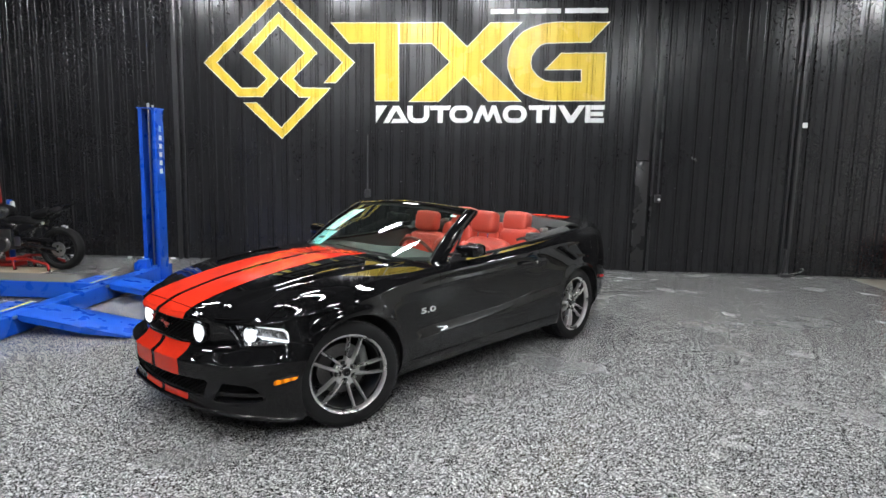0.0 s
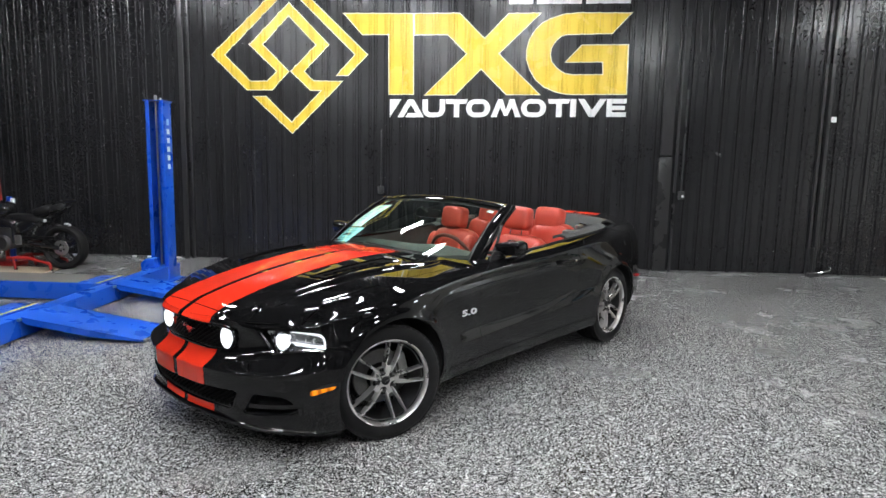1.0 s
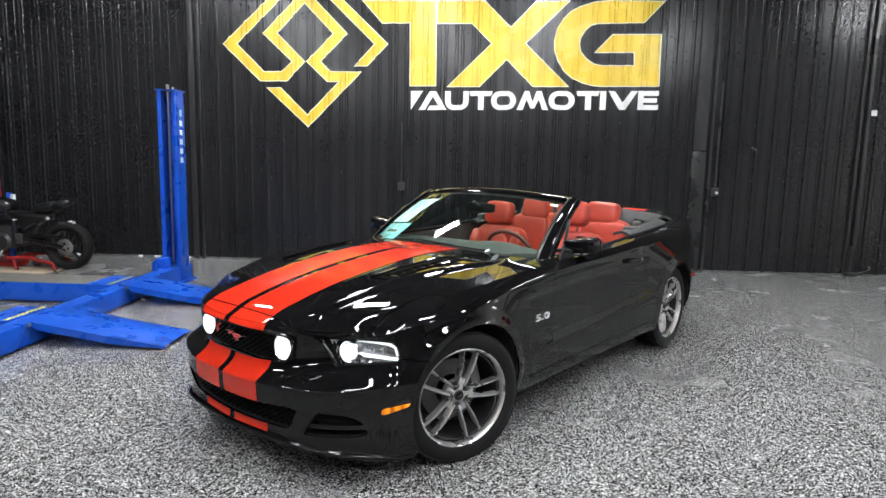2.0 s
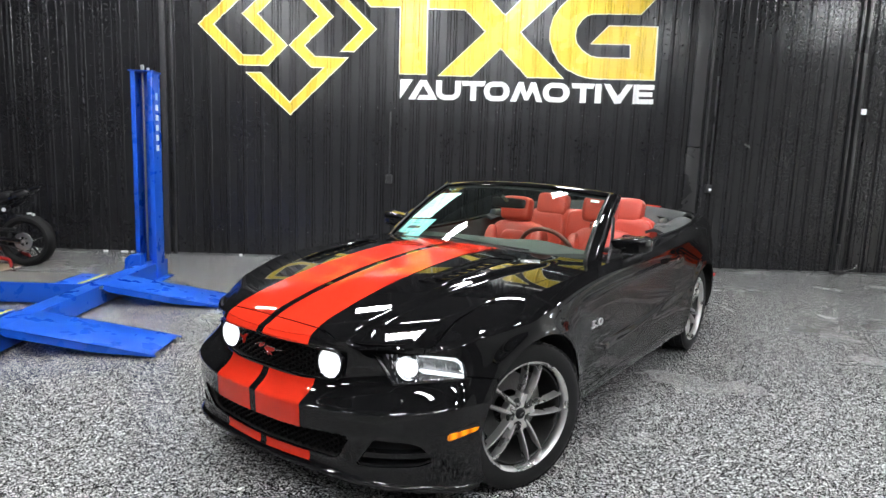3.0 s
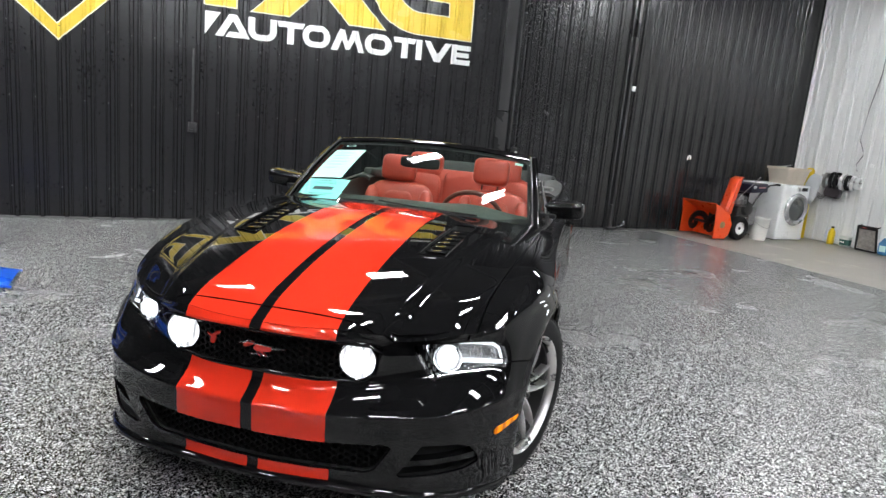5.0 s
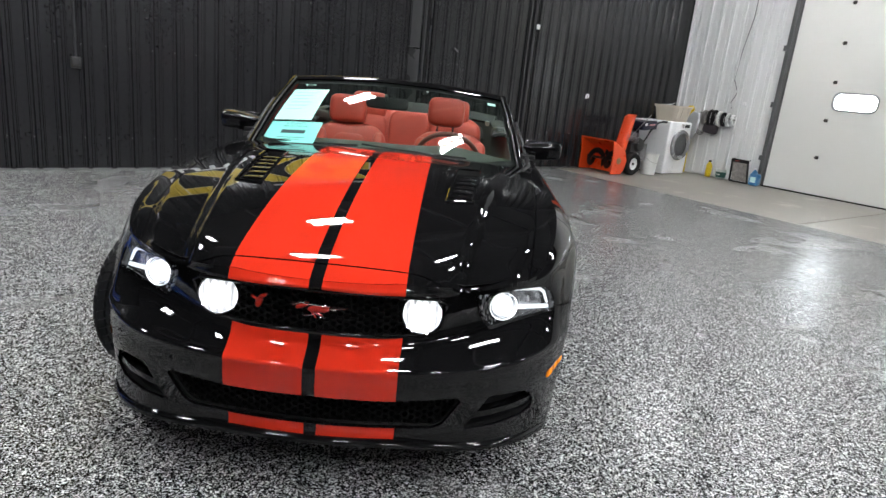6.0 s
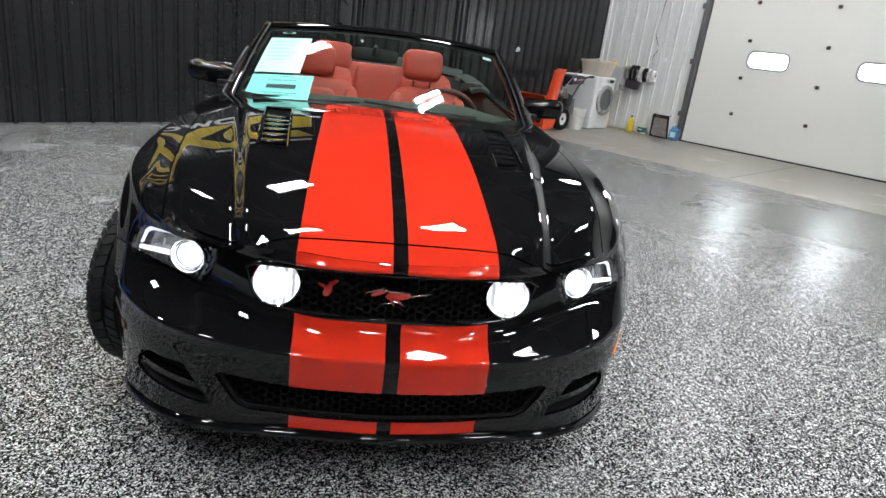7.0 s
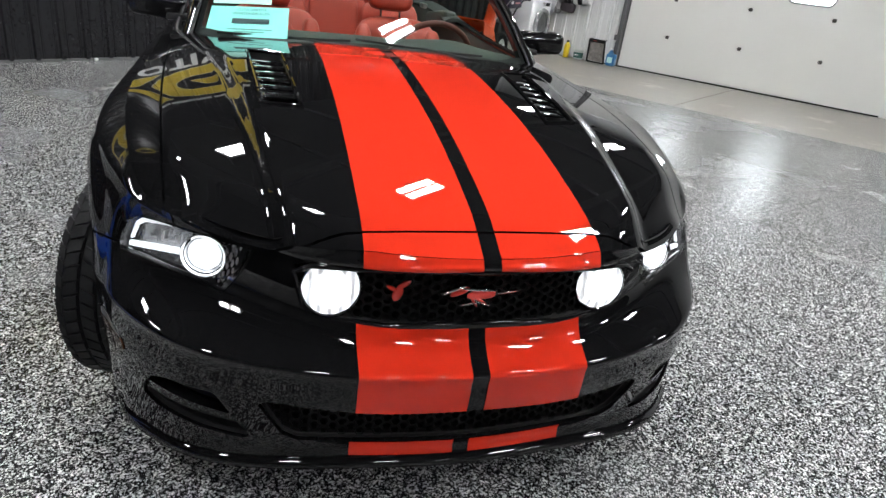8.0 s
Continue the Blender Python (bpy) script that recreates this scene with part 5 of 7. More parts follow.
for ax in AXLES:
    steer = -20 if ax == 0 else 0
    for s in (1, -1):
        at = pose(ax, s * 0.752, WHEEL_R, 0, 0, steer + (0 if s > 0 else 180)) @ pose(0, 0.052 if ax == 0 else 0.031, 0)
        build_wheel(at, (1.815 if ax == 0 else 1.2) if s > 0 else 0.5)
    for s in (1, -1):
        well = lathe([(0.368, s * 0.50), (0.372, s * 0.70), (0.376, s * 0.885)], 60, "y")
        me = bpy.data.meshes.new("tmp")
        well.to_mesh(me)
        well.free()
        geo = np.array([tuple(q.co) for q in me.vertices]) + (ax, 0, WHEEL_R), [tuple(p.vertices) for p in me.polygons if len(p.vertices) == 4]
        geo, _ = cut(geo, lambda v: v[:, 2] - 0.24)
        geo, _ = cut(geo, lambda v: np.array([skin_y(x, z) for x, _, z in v]) - 0.012 - np.abs(v[:, 1]))
        part("wheel_well", geo, M_DARK, car, "black wheel arch liner")

# underside
part("floor_pan", box(-1.42, 0, 0.24, 4.1, 1.25, 0.03, 0.01), M_DARK, car, "black underbody")

# ---- windscreen and pillars ----
glass_x = lambda u, y: -0.615 - 0.19 * (0.45 * (y / 0.68) ** 2 + 0.55 * (y / 0.68) ** 4) * (1 - 0.6 * u) - 0.70 * u
glass_z = lambda u, y: 0.935 + 0.345 * u - 0.045 * (y / 0.68) ** 2 - 0.01 * math.sin(math.pi * u) * -2


def screen_point(u, w, off=0.0):
    y = w * (0.715 - 0.10 * u)
    return np.array([glass_x(u, y), y, glass_z(u, y) + off])


ws = part("windscreen", grid_geo(np.array([[screen_point(u, w) for w in np.linspace(0.985, -0.985, 33)] for u in np.linspace(0.0, 0.97, 17)])), M_GLASS, car, "clear windscreen glass")
ws.visible_shadow = False
band = np.array([[screen_point(u, w, -0.004) for w in np.linspace(-1, 1, 33)] for u in (0.90, 0.93, 0.965)])
part("shade_band", grid_geo(band), M_TRIMBLACK, ws, "black frit band along the header")
foot = np.array([[screen_point(u * (1 + 0.9 * smooth_step(0.7, 0.95, abs(w))), w, -0.004) for w in np.linspace(-0.985, 0.985, 49)] for u in (0.0, 0.03, 0.062)])
part("foot_band", grid_geo(foot), M_TRIMBLACK, ws, "black frit band along the foot of the glass")
for s in (1, -1):
    fr = np.array([[screen_point(u, s * w, -0.004) for w in (0.955, 0.97, 0.99)] for u in np.linspace(0.0, 0.95, 14)])
    part("frit_edge", grid_geo(fr), M_TRIMBLACK, ws)
    # pillar as a swept section
    bm = bmesh.new()
    rings = []
    for u in np.linspace(-0.06, 1.02, 16):
        p = screen_point(u, s * 1.0)
        wid = 0.036 - 0.006 * u
        rings.append([bm.verts.new((p[0] + dx, p[1] + s * dy, p[2] + dz)) for dx, dy, dz in ((0.030, -0.010, 0.004), (0.018, wid * 0.5, 0.012), (-0.035, wid, 0.004), (-0.075, wid, -0.025), (-0.075, 0.004, -0.04), (-0.02, -0.012, -0.03))])
    for a, b in zip(rings, rings[1:]):
        for k in range(6):
            bm.faces.new((a[k], a[(k + 1) % 6], b[(k + 1) % 6], b[k]))
    bm.faces.new(rings[0])
    bm.faces.new(rings[-1][::-1])
    bmesh.ops.recalc_face_normals(bm, faces=bm.faces)
    part("windscreen_pillar", bm, M_PAINT, car, "gloss black windscreen pillar", smooth=70)
    part("pillar_molding", tube([screen_point(u, s * 1.0, 0.007) + (0.026, -s * 0.004, 0) for u in np.linspace(0.0, 1.0, 12)], 0.005, 6), M_TRIMBLACK, ws, "black rubber glass seal")
    part("quarter_glass_seal", tube([(-0.98, s * 0.775, 0.905), (-1.10, s * 0.74, 1.02), (-1.20, s * 0.70, 1.12)], 0.010, 8), M_TRIMBLACK, car, "black weather seal")
hdr = bmesh.new()
rings = []
for w in np.linspace(-1.03, 1.03, 33):
    p = screen_point(0.97, w)
    rings.append([hdr.verts.new((p[0] + dx, p[1], p[2] + dz)) for dx, dz in ((0.025, -0.002), (0.0, 0.016), (-0.05, 0.022), (-0.10, 0.010), (-0.10, -0.018), (-0.02, -0.020))])
for a, b in zip(rings, rings[1:]):
    for k in range(6):
        hdr.faces.new((a[k], a[(k + 1) % 6], b[(k + 1) % 6], b[k]))
hdr.faces.new(rings[0])
hdr.faces.new(rings[-1][::-1])
bmesh.ops.recalc_face_normals(hdr, faces=hdr.faces)
part("windscreen_header", hdr, M_PAINT, car, "gloss black windscreen header", smooth=70)
# cowl and wipers
cowl = np.array([[(glass_x(0, y) + 0.10 - 0.11 * k / 4, y, 0.928 - 0.045 * (y / 0.68) ** 2 - 0.004 * math.sin(k / 4 * math.pi)) for y in np.linspace(-0.70, 0.70, 25)] for k in range(5)])
part("cowl_grille", thick(grid_geo(cowl), 0.01), M_TRIMBLACK, car, "matt black plastic cowl")
for s, y0, y1 in ((1, 0.42, -0.10), (-1, -0.12, -0.60)):
    p0, p1 = screen_point(0.035, y0 / 0.70, 0.016), screen_point(0.05, y1 / 0.70, 0.016)
    w = part("wiper", rod(screen_point(0.0, y0 / 0.7, 0.01), p1 * 0.5 + p0 * 0.5, 0.006, 8, 0.004), M_TRIMBLACK, car, "black wiper arm")
    part("wiper_blade", tube([p0 * (1 - u) + p1 * u + np.array([0, 0, -0.004 * math.sin(math.pi * u)]) for u in np.linspace(0, 1, 8)], 0.005, 6), M_RUBBER, w)

# papers behind the glass: a teal dealer card and a white sheet
M_CARD = surface("teal_card", (0.27, 0.68, 0.66), 0.6, vary=0.05)
M_SHEET = surface("pale_paper", (0.55, 0.80, 0.76), 0.6, vary=0.04)


def paper(name, u0, u1, w0, w1, material, label, skew=0.0):
    g = np.array([[screen_point(u, w + skew * (u - u0), -0.006 - 0.004 * k / 8) for w in np.linspace(w0, w1, 9)] for k, u in enumerate(np.linspace(u0, u1, 9))])
    return part(name, thick(grid_geo(g), 0.0008), material, car, label)


card = paper("dealer_card", 0.06, 0.315, -0.93, -0.50, M_CARD, "teal paper dealer card with dark writing")
sheet_ob = paper("window_sheet", 0.33, 0.80, -0.925, -0.60, M_SHEET, "pale printed paper sheet")
M_INK = surface("dark_ink", (0.03, 0.05, 0.06), 0.7)
for u0, u1, w0, w1 in ((0.165, 0.205, -0.80, -0.60), (0.118, 0.123, -0.82, -0.58), (0.098, 0.103, -0.78, -0.62)):
    g = np.array([[screen_point(u, w, -0.0045) for w in np.linspace(w0, w1, 7)] for u in (u0, u1)])
    part("ink_bar", grid_geo(g), M_INK, card)
for text, u0, w0, w1 in (("SOUTH DAKOTA", 0.270, -0.79, -0.62), ("VEHICLE DEALER", 0.238, -0.81, -0.60)):
    bm = letters(text, 1.0, pose(0, 0, 0), 0.0, 0.0)
    wide = max(v.co.x for v in bm.verts)
    for v in bm.verts:
        v.co = screen_point(u0 + 0.028 * v.co.y, w0 + (w1 - w0) * v.co.x / wide, -0.0045)
    part("printed_words", bm, M_INK, card, "dark printed words", smooth=False)
for k in range(6):
    u = 0.72 - 0.05 * k
    g = np.array([[screen_point(q, w, -0.0045) for w in np.linspace(-0.88, -0.68 - 0.03 * (k % 3), 7)] for q in (u, u + 0.008)])
    part("ink_bar", grid_geo(g), surface("grey_ink", (0.25, 0.36, 0.35), 0.7) if k == 0 else bpy.data.materials["grey_ink"], sheet_ob)
g = np.array([[screen_point(0.862 + 0.018 * r * math.sin(a), -0.80 + 0.055 * r * math.cos(a), -0.003) for a in np.linspace(0, 2 * math.pi, 21)] for r in (0.72, 1.0)])
part("oval_mark", grid_geo(g), M_SHEET, ws, "pale oval outline mark")
g = np.array([[screen_point(u, w, -0.005) for w in np.linspace(0.84, 0.915, 5)] for u in (0.835, 0.875)])
part("inspection_tag", thick(grid_geo(g), 0.001), M_SHEET, ws, "small white sticker")

# ---- mirrors ----
for s in (1, -1):
    shell_bm = moved(pillow(0.13, 0.235, 0.104, e=0.5, e2=0.6), pose(-1.10, s * 0.850, 0.990, 0, 6, -s * 8))
    for q in shell_bm.verts:
        k = min(1.0, max(0.0, (abs(q.co.y) - 0.74) / 0.20))
        q.co.z = 0.985 + (q.co.z - 0.990) * (0.55 + 0.45 * k) + 0.008 * k
    mir = part("door_mirror", shell_bm, M_PAINT, car, "gloss black wedge-shaped door mirror")
    part("mirror_arm", join(moved(box(-1.05, s * 0.765, 0.948, 0.07, 0.10, 0.026, 0.010), pose(0, 0, 0))), M_TRIMBLACK, mir, "black mirror stalk")
    part("mirror_glass", moved(pillow(0.006, 0.195, 0.085, e=0.4), pose(-1.168, s * 0.860, 0.990, 0, 6, -s * 8)), M_CHROME, mir, "mirror glass")
    part("mirror_edge", moved(pillow(0.12, 0.215, 0.014, e=0.5), pose(-1.10, s * 0.850, 0.950, s * 5, 6, -s * 8)), M_PAINT, mir, "gloss black lower edge")
    part("mirror_sail", thick(grid_geo(np.array([[(-0.93, s * 0.782, 0.885), (-1.13, s * 0.79, 0.90)], [(-1.03, s * 0.765, 0.965), (-1.12, s * 0.765, 0.975)]])), 0.01), M_TRIMBLACK, car, "black triangular mirror base")

# ---- interior ----
tub = [(x, y * 0.985) for x, y in cockpit]
tv = np.array([(x, y, z) for z in (0.93, 0.30) for x, y in tub])
tv[:len(tub), 2] = top_z(tv[:len(tub), 0], tv[:len(tub), 1]) - 0.012
n = len(tub)
part("cabin_wall", (tv, [(i, (i + 1) % n, n + (i + 1) % n, n + i) for i in range(n)]), M_INTERIOR, car, "charcoal inner door and side trim", smooth=50)
part("cabin_floor", prism(tub, 0.02, pose(0, 0, 0.30)), M_INTERIOR, car, "charcoal carpet", smooth=False)
dash = np.array([[(-0.665 - 0.16 * (y / 0.68) ** 2 - 0.34 * u, y, 0.890 - 0.04 * (y / 0.68) ** 2 + 0.04 * u + 0.012 * math.sin(u * math.pi) + 0.03 * math.exp(-((y - 0.36) / 0.16) ** 2) * u - (0.16 * max(0, u - 0.8) / 0.2)) for y in np.linspace(-0.70, 0.70, 41)] for u in np.linspace(0, 1, 17)])
part("dashboard", thick(grid_geo(dash), 0.03), M_DASH, car, "dark grey padded dashboard")
part("dash_lower", box(-1.0, 0, 0.66, 0.10, 1.38, 0.22, 0.03), M_INTERIOR, car, "charcoal lower dash")
part("centre_console", box(-1.62, 0, 0.52, 1.1, 0.24, 0.24, 0.04), M_INTERIOR, car, "charcoal centre console")
STEER = pose(-1.115, 0.325, 0.861, 0, -66, 0)
sw = part("steering_wheel", moved(tube([(0.185 * math.cos(a), 0.185 * math.sin(a), 0) for a in np.linspace(0, 2 * math.pi, 49)], 0.0135, 12), STEER), surface("dark_red_leather", (0.10, 0.028, 0.02), 0.4, fine=200, bump=0.2), car, "dark red leather steering wheel")
part("wheel_hub", join(moved(pillow(0.12, 0.15, 0.05, e=0.6), STEER), moved(box(0, 0.11, 0, 0.035, 0.14, 0.014, 0.005), STEER), moved(box(0, -0.11, 0, 0.035, 0.14, 0.014, 0.005), STEER), moved(box(-0.11, 0, 0, 0.14, 0.035, 0.014, 0.005), STEER)), M_INTERIOR, sw, "charcoal steering wheel centre")
mirror = part("rear_view_mirror", moved(pillow(0.035, 0.25, 0.068, e=0.35), pose(-1.27, -0.055, 1.152, 0, -10, 0)), M_TRIMBLACK, car, "dark rear-view mirror")
part("mirror_mount", rod((-1.25, -0.055, 1.165), (-1.19, -0.055, 1.20), 0.010, 8), M_INTERIOR, mirror)


def front_seat(y, hy, hz):
    back = part("front_seat", moved(pillow(0.16, 0.50, 0.52, e=0.5, e2=0.55), pose(-1.975, y, 0.705, 0, -13, 0)), M_LEATHER, car, "red leather bucket seat")
    part("seat_cushion", moved(pillow(0.52, 0.52, 0.18, e=0.5), pose(-1.705, y, 0.50, 0, -6, 0)), M_LEATHER, back)
    for d in (1, -1):
        part("seat_bolster", moved(pillow(0.15, 0.11, 0.44, e=0.7), pose(-1.915, y + d * 0.205, 0.70, 0, -13, 0)), M_LEATHER, back)
        part("headrest_post", rod((-2.02, hy + d * 0.055, hz), (-1.995, hy + d * 0.055, 0.96), 0.006, 8), M_CHROME, back, "chrome headrest post")
    head = part("headrest", moved(pillow(0.135, 0.255, 0.195, e=0.42, e2=0.5), pose(-2.025, hy, hz, 0, -10, 0)), M_LEATHER, back, "red leather headrest")
    part("headrest_seam", moved(tube([(0.0, -0.122 * math.cos(a), 0.097 * math.sin(a)) for a in np.linspace(0, math.pi, 12)], 0.004, 6), pose(-1.995, hy, hz, 0, -10, 0)), M_LEATHERD, back)
    part("seat_panel", moved(pillow(0.05, 0.24, 0.38, e=0.5), pose(-1.900, y, 0.71, 0, -13, 0)), M_LEATHER, back)


front_seat(0.33, 0.283, 1.095)
front_seat(-0.375, -0.408, 1.053)
bench = part("rear_seat", moved(pillow(0.16, 1.12, 0.50, e=0.35), pose(-2.47, 0, 0.80, 0, -10, 0)), M_LEATHER, car, "red leather rear bench")
part("bench_cushion", moved(pillow(0.42, 1.12, 0.16, e=0.4), pose(-2.27, 0, 0.58, 0, -4)), M_LEATHER, bench)
part("centre_panel", moved(pillow(0.08, 0.31, 0.46, e=0.35), pose(-2.405, 0.0, 0.825, 0, -10, 0)), M_LEATHER, bench)
for s in (1, -1):
    part("rear_panel", moved(pillow(0.09, 0.38, 0.44, e=0.4), pose(-2.405, s * 0.36, 0.80, 0, -10, 0)), M_LEATHER, bench)
    part("rear_headrest", moved(pillow(0.13, 0.27, 0.19, e=0.4), pose(-2.48, s * 0.316, 1.073, 0, -12, 0)), M_LEATHER, bench, "red leather rear headrest")
    part("rear_side_trim", moved(pillow(0.55, 0.10, 0.07, e=0.5), pose(-2.38, s * 0.685, 0.97, 0, -6, 0)), M_INTERIOR, car, "charcoal rear side trim")
    part("seat_belt_guide", box(-2.50, s * 0.60, 1.02, 0.10, 0.03, 0.03, 0.008), M_STEEL, car, "grey belt guide")
# folded top
fold = np.array([[(-2.66 - 0.36 * u, y * (0.98 + 0.1 * u), 1.015 + 0.075 * math.sin(u * math.pi) ** 0.7 - 0.05 * (y / 0.7) ** 2 - 0.10 * (1 - u) ** 6) for y in np.linspace(-0.66, 0.66, 31)] for u in np.linspace(0, 1, 15)])
part("folded_top", thick(grid_geo(fold), 0.02), M_CLOTH, car, "folded black cloth convertible top")
for s in (1, -1):
    arm = np.array([[(-2.02 - 0.68 * u, s * (0.70 + 0.02 * math.sin(u * 3) + dy), 0.955 + 0.05 * u + 0.02 * math.sin(k / 5 * math.pi)) for k, dy in enumerate(np.linspace(-0.07, 0.05, 6))] for u in np.linspace(0, 1, 12)])
    part("top_side_cover", thick(grid_geo(arm), 0.02), M_CLOTH, car, "dark grey cloth side cover")
    part("belt_molding", tube([(x, s * (0.74 + (0.006 if x > -2.2 else 0)), float(top_z(np.array([x]), np.array([0.74]))[0]) + 0.004) for x in np.linspace(-1.0, -2.45, 16)], 0.007, 8), M_TRIMBLACK, car, "black belt seal")
# tail lamps
for s in (1, -1):
    for k in range(3):
        part("tail_lamp", moved(pillow(0.02, 0.055, 0.14, e=0.4), pose(-3.655 + 0.035 * k, s * (0.42 + 0.075 * k), 0.80, 0, 0, -s * 14)), bpy.data.materials["red_marker_lens"], car, "red tail lamp segment")


# ---- four-post lift ----
lift = thing("vehicle_lift", pose(0, 0, 0), "blue enamelled four-post vehicle lift lowered to the floor", "lift")
TRACKS = ((5.38, 5.86), (6.80, 7.28))
HINGE, RUN_Z = -4.02, 0.195
CHANNEL = ((-4.25, 8.211), (-4.03, 8.211), (-4.03, 8.004), (-4.077, 8.004), (-4.077, 8.016), (-4.042, 8.016), (-4.042, 8.199), (-4.238, 8.199), (-4.238, 8.016), (-4.203, 8.016), (-4.203, 8.004), (-4.25, 8.004))
post = part("lift_post", prism(CHANNEL, 2.20, None, 0.003), M_BLUE, lift, "tall blue steel channel post")
part("post_cap", box(-4.14, 8.105, 2.205, 0.25, 0.23, 0.012, 0.003), M_BLUE, post)
part("base_plate", box(-4.14, 8.11, 0.008, 0.36, 0.36, 0.016, 0.003), M_BLUE, post)
part("lock_ladder", box(-4.085, 8.12, 1.10, 0.05, 0.02, 2.10, 0.003), surface("dark_blue_enamel", (0.006, 0.03, 0.25), 0.4), post, "dark blue slotted lock ladder")
# each slot is a solid block, its inner shade put into the colour
for k in range(16):
    part("ladder_slot", box(-4.075, 8.105, 0.45 + 0.105 * k, 0.03, 0.012, 0.05, 0.002), M_DARK, post)
part("lift_cable", rod((-4.15, 8.07, 0.2), (-4.15, 8.07, 2.24), 0.011, 10), M_STEEL, post, "bare steel cable")
part("cap_bolt", join(rod((-4.15, 8.07, 2.21), (-4.15, 8.07, 2.27), 0.018, 6), rod((-4.10, 8.09, 2.21), (-4.10, 8.09, 2.245), 0.014, 6)), M_STEEL, post, "steel cable nut")
# lettering on the post, as plain bars
for k in range(5):
    part("white_mark", box(-4.0285, 8.11, 1.84 - 0.105 * k, 0.003, 0.070, 0.062, 0.001), M_WHITE, post, "white printed mark")
part("pale_mark", box(-4.0285, 8.11, 1.955, 0.003, 0.055, 0.075, 0.001), surface("pale_blue_print", (0.45, 0.60, 0.75), 0.5), post, "pale printed badge")
beam = part("cross_beam", join(box(-4.12, 6.65, 0.10, 0.16, 3.35, 0.17, 0.006)), M_BLUE, lift, "blue steel cross beam")
part("lock_housing", prism([(0, 0), (0.17, 0), (0.17, 0.20), (0.06, 0.20), (0.0, 0.15)], 0.14, pose(-4.30, 7.98, 0.10, 90, 0, 0), 0.006), M_BLUE, lift, "blue lock housing at the post foot")
for k, (y0, y1) in enumerate(TRACKS):
    yc, w = (y0 + y1) / 2, y1 - y0
    run = part("runway", join(box(-6.65, yc, RUN_Z - 0.004, 4.9, w, 0.010, 0.002), box(-6.65, y0 + 0.02, 0.105, 4.9, 0.04, 0.175, 0.004), box(-6.65, y1 - 0.02, 0.105, 4.9, 0.04, 0.175, 0.004)), M_BLUE, lift, "long blue steel runway")
    part("runway_dust", box(-6.75, yc, RUN_Z + 0.0035, 4.6, w - 0.03, 0.003), surface("runway_deck", (0.13, 0.125, 0.115), 0.55, vary=0.4, scale=3), run, "dark scuffed deck plate")
    for j in range(9):
        part("hazard_mark", moved(box(0, 0, 0, 0.045, 0.028, 0.003), pose(-4.23, y0 + 0.035 + j * (w - 0.07) / 8, RUN_Z + 0.004, 0, 0, 35)), surface("hazard_yellow", (0.75, 0.62, 0.10), 0.5) if "hazard_yellow" not in bpy.data.materials else bpy.data.materials["hazard_yellow"], run, "yellow hazard stripe")
    # ramp: a bent plate with folded sides
    L, drop = 1.03, RUN_Z - 0.03
    slope = math.degrees(math.atan2(drop, L))
    m = pose(HINGE, yc, RUN_Z, 0, slope, 0)
    side = [(0, 0), (L + 0.02, 0), (L + 0.02, -0.012), (0.62 * L, -0.055), (0.05, -0.055), (0, -0.03)]
    ramp = part("approach_ramp", join(box(L / 2, 0, -0.004, L, w, 0.008, 0.002), prism(side, 0.008, pose(0, w / 2, 0, 90)), prism(side, 0.008, pose(0, -w / 2 + 0.008, 0, 90))), M_BLUE, lift, "blue sloping approach ramp")
    ramp.matrix_basis = m
    for s in (-1, 1):
        part("ramp_roller", moved(rod((0, -0.03, 0), (0, 0.03, 0), 0.016, 12), pose(L + 0.004, s * (w / 2 - 0.06), -0.018)), M_STEEL, ramp, "steel ramp roller")
        part("hinge_pin", rod((0.0, s * w / 2, -0.02), (0.0, s * (w / 2 + 0.03), -0.02), 0.014, 10), M_STEEL, ramp, "steel hinge pin")

# ---- motorcycle ----
bike = thing("motorcycle", pose(-5.75, 8.62, 0, 0, 0, 0), "black sport motorcycle on a red paddock stand", "motorcycle")
M_BIKE = surface("black_bike_plastic", (0.008, 0.008, 0.009), 0.25, coat=0.6, vary=0.2)
R = 0.30


def ring(profile, x, z, y=0.0, n=48):
    return moved(lathe(profile, n, "y", True), pose(x, y, z))


wheel = part("rear_wheel", ring([(0.205, 0.05), (0.215, 0.06), (0.218, 0.05), (0.21, -0.05), (0.215, -0.06), (0.205, -0.05)], 0, R), M_BIKE, bike, "black bike wheel")
part("tyre", ring([(0.212, 0.062), (0.24, 0.088), (0.272, 0.085), (0.292, 0.055), (R, 0.0), (0.292, -0.055), (0.272, -0.085), (0.24, -0.088), (0.212, -0.062)], 0, R), M_RUBBER, wheel, "wide black tyre")
for k in range(5):
    a = 2 * math.pi * k / 5 + 0.3
    part("spoke", rod((0.04 * math.cos(a), 0, R + 0.04 * math.sin(a)), (0.21 * math.cos(a), 0, R + 0.21 * math.sin(a)), 0.018, 8, 0.012), M_BIKE, wheel)
part("sprocket", ring([(0.055, -0.085), (0.098, -0.085), (0.098, -0.092), (0.055, -0.092)], 0, R, 0, 40), M_STEEL, wheel, "grey steel sprocket")
for k in range(5):
    a = 2 * math.pi * k / 5
    part("sprocket_arm", rod((0.02 * math.cos(a), -0.088, R + 0.02 * math.sin(a)), (0.06 * math.cos(a), -0.088, R + 0.06 * math.sin(a)), 0.010, 8), M_STEEL, wheel)
part("axle", rod((0, -0.14, R), (0, 0.14, R), 0.018, 14), M_STEEL, wheel, "bare steel axle")
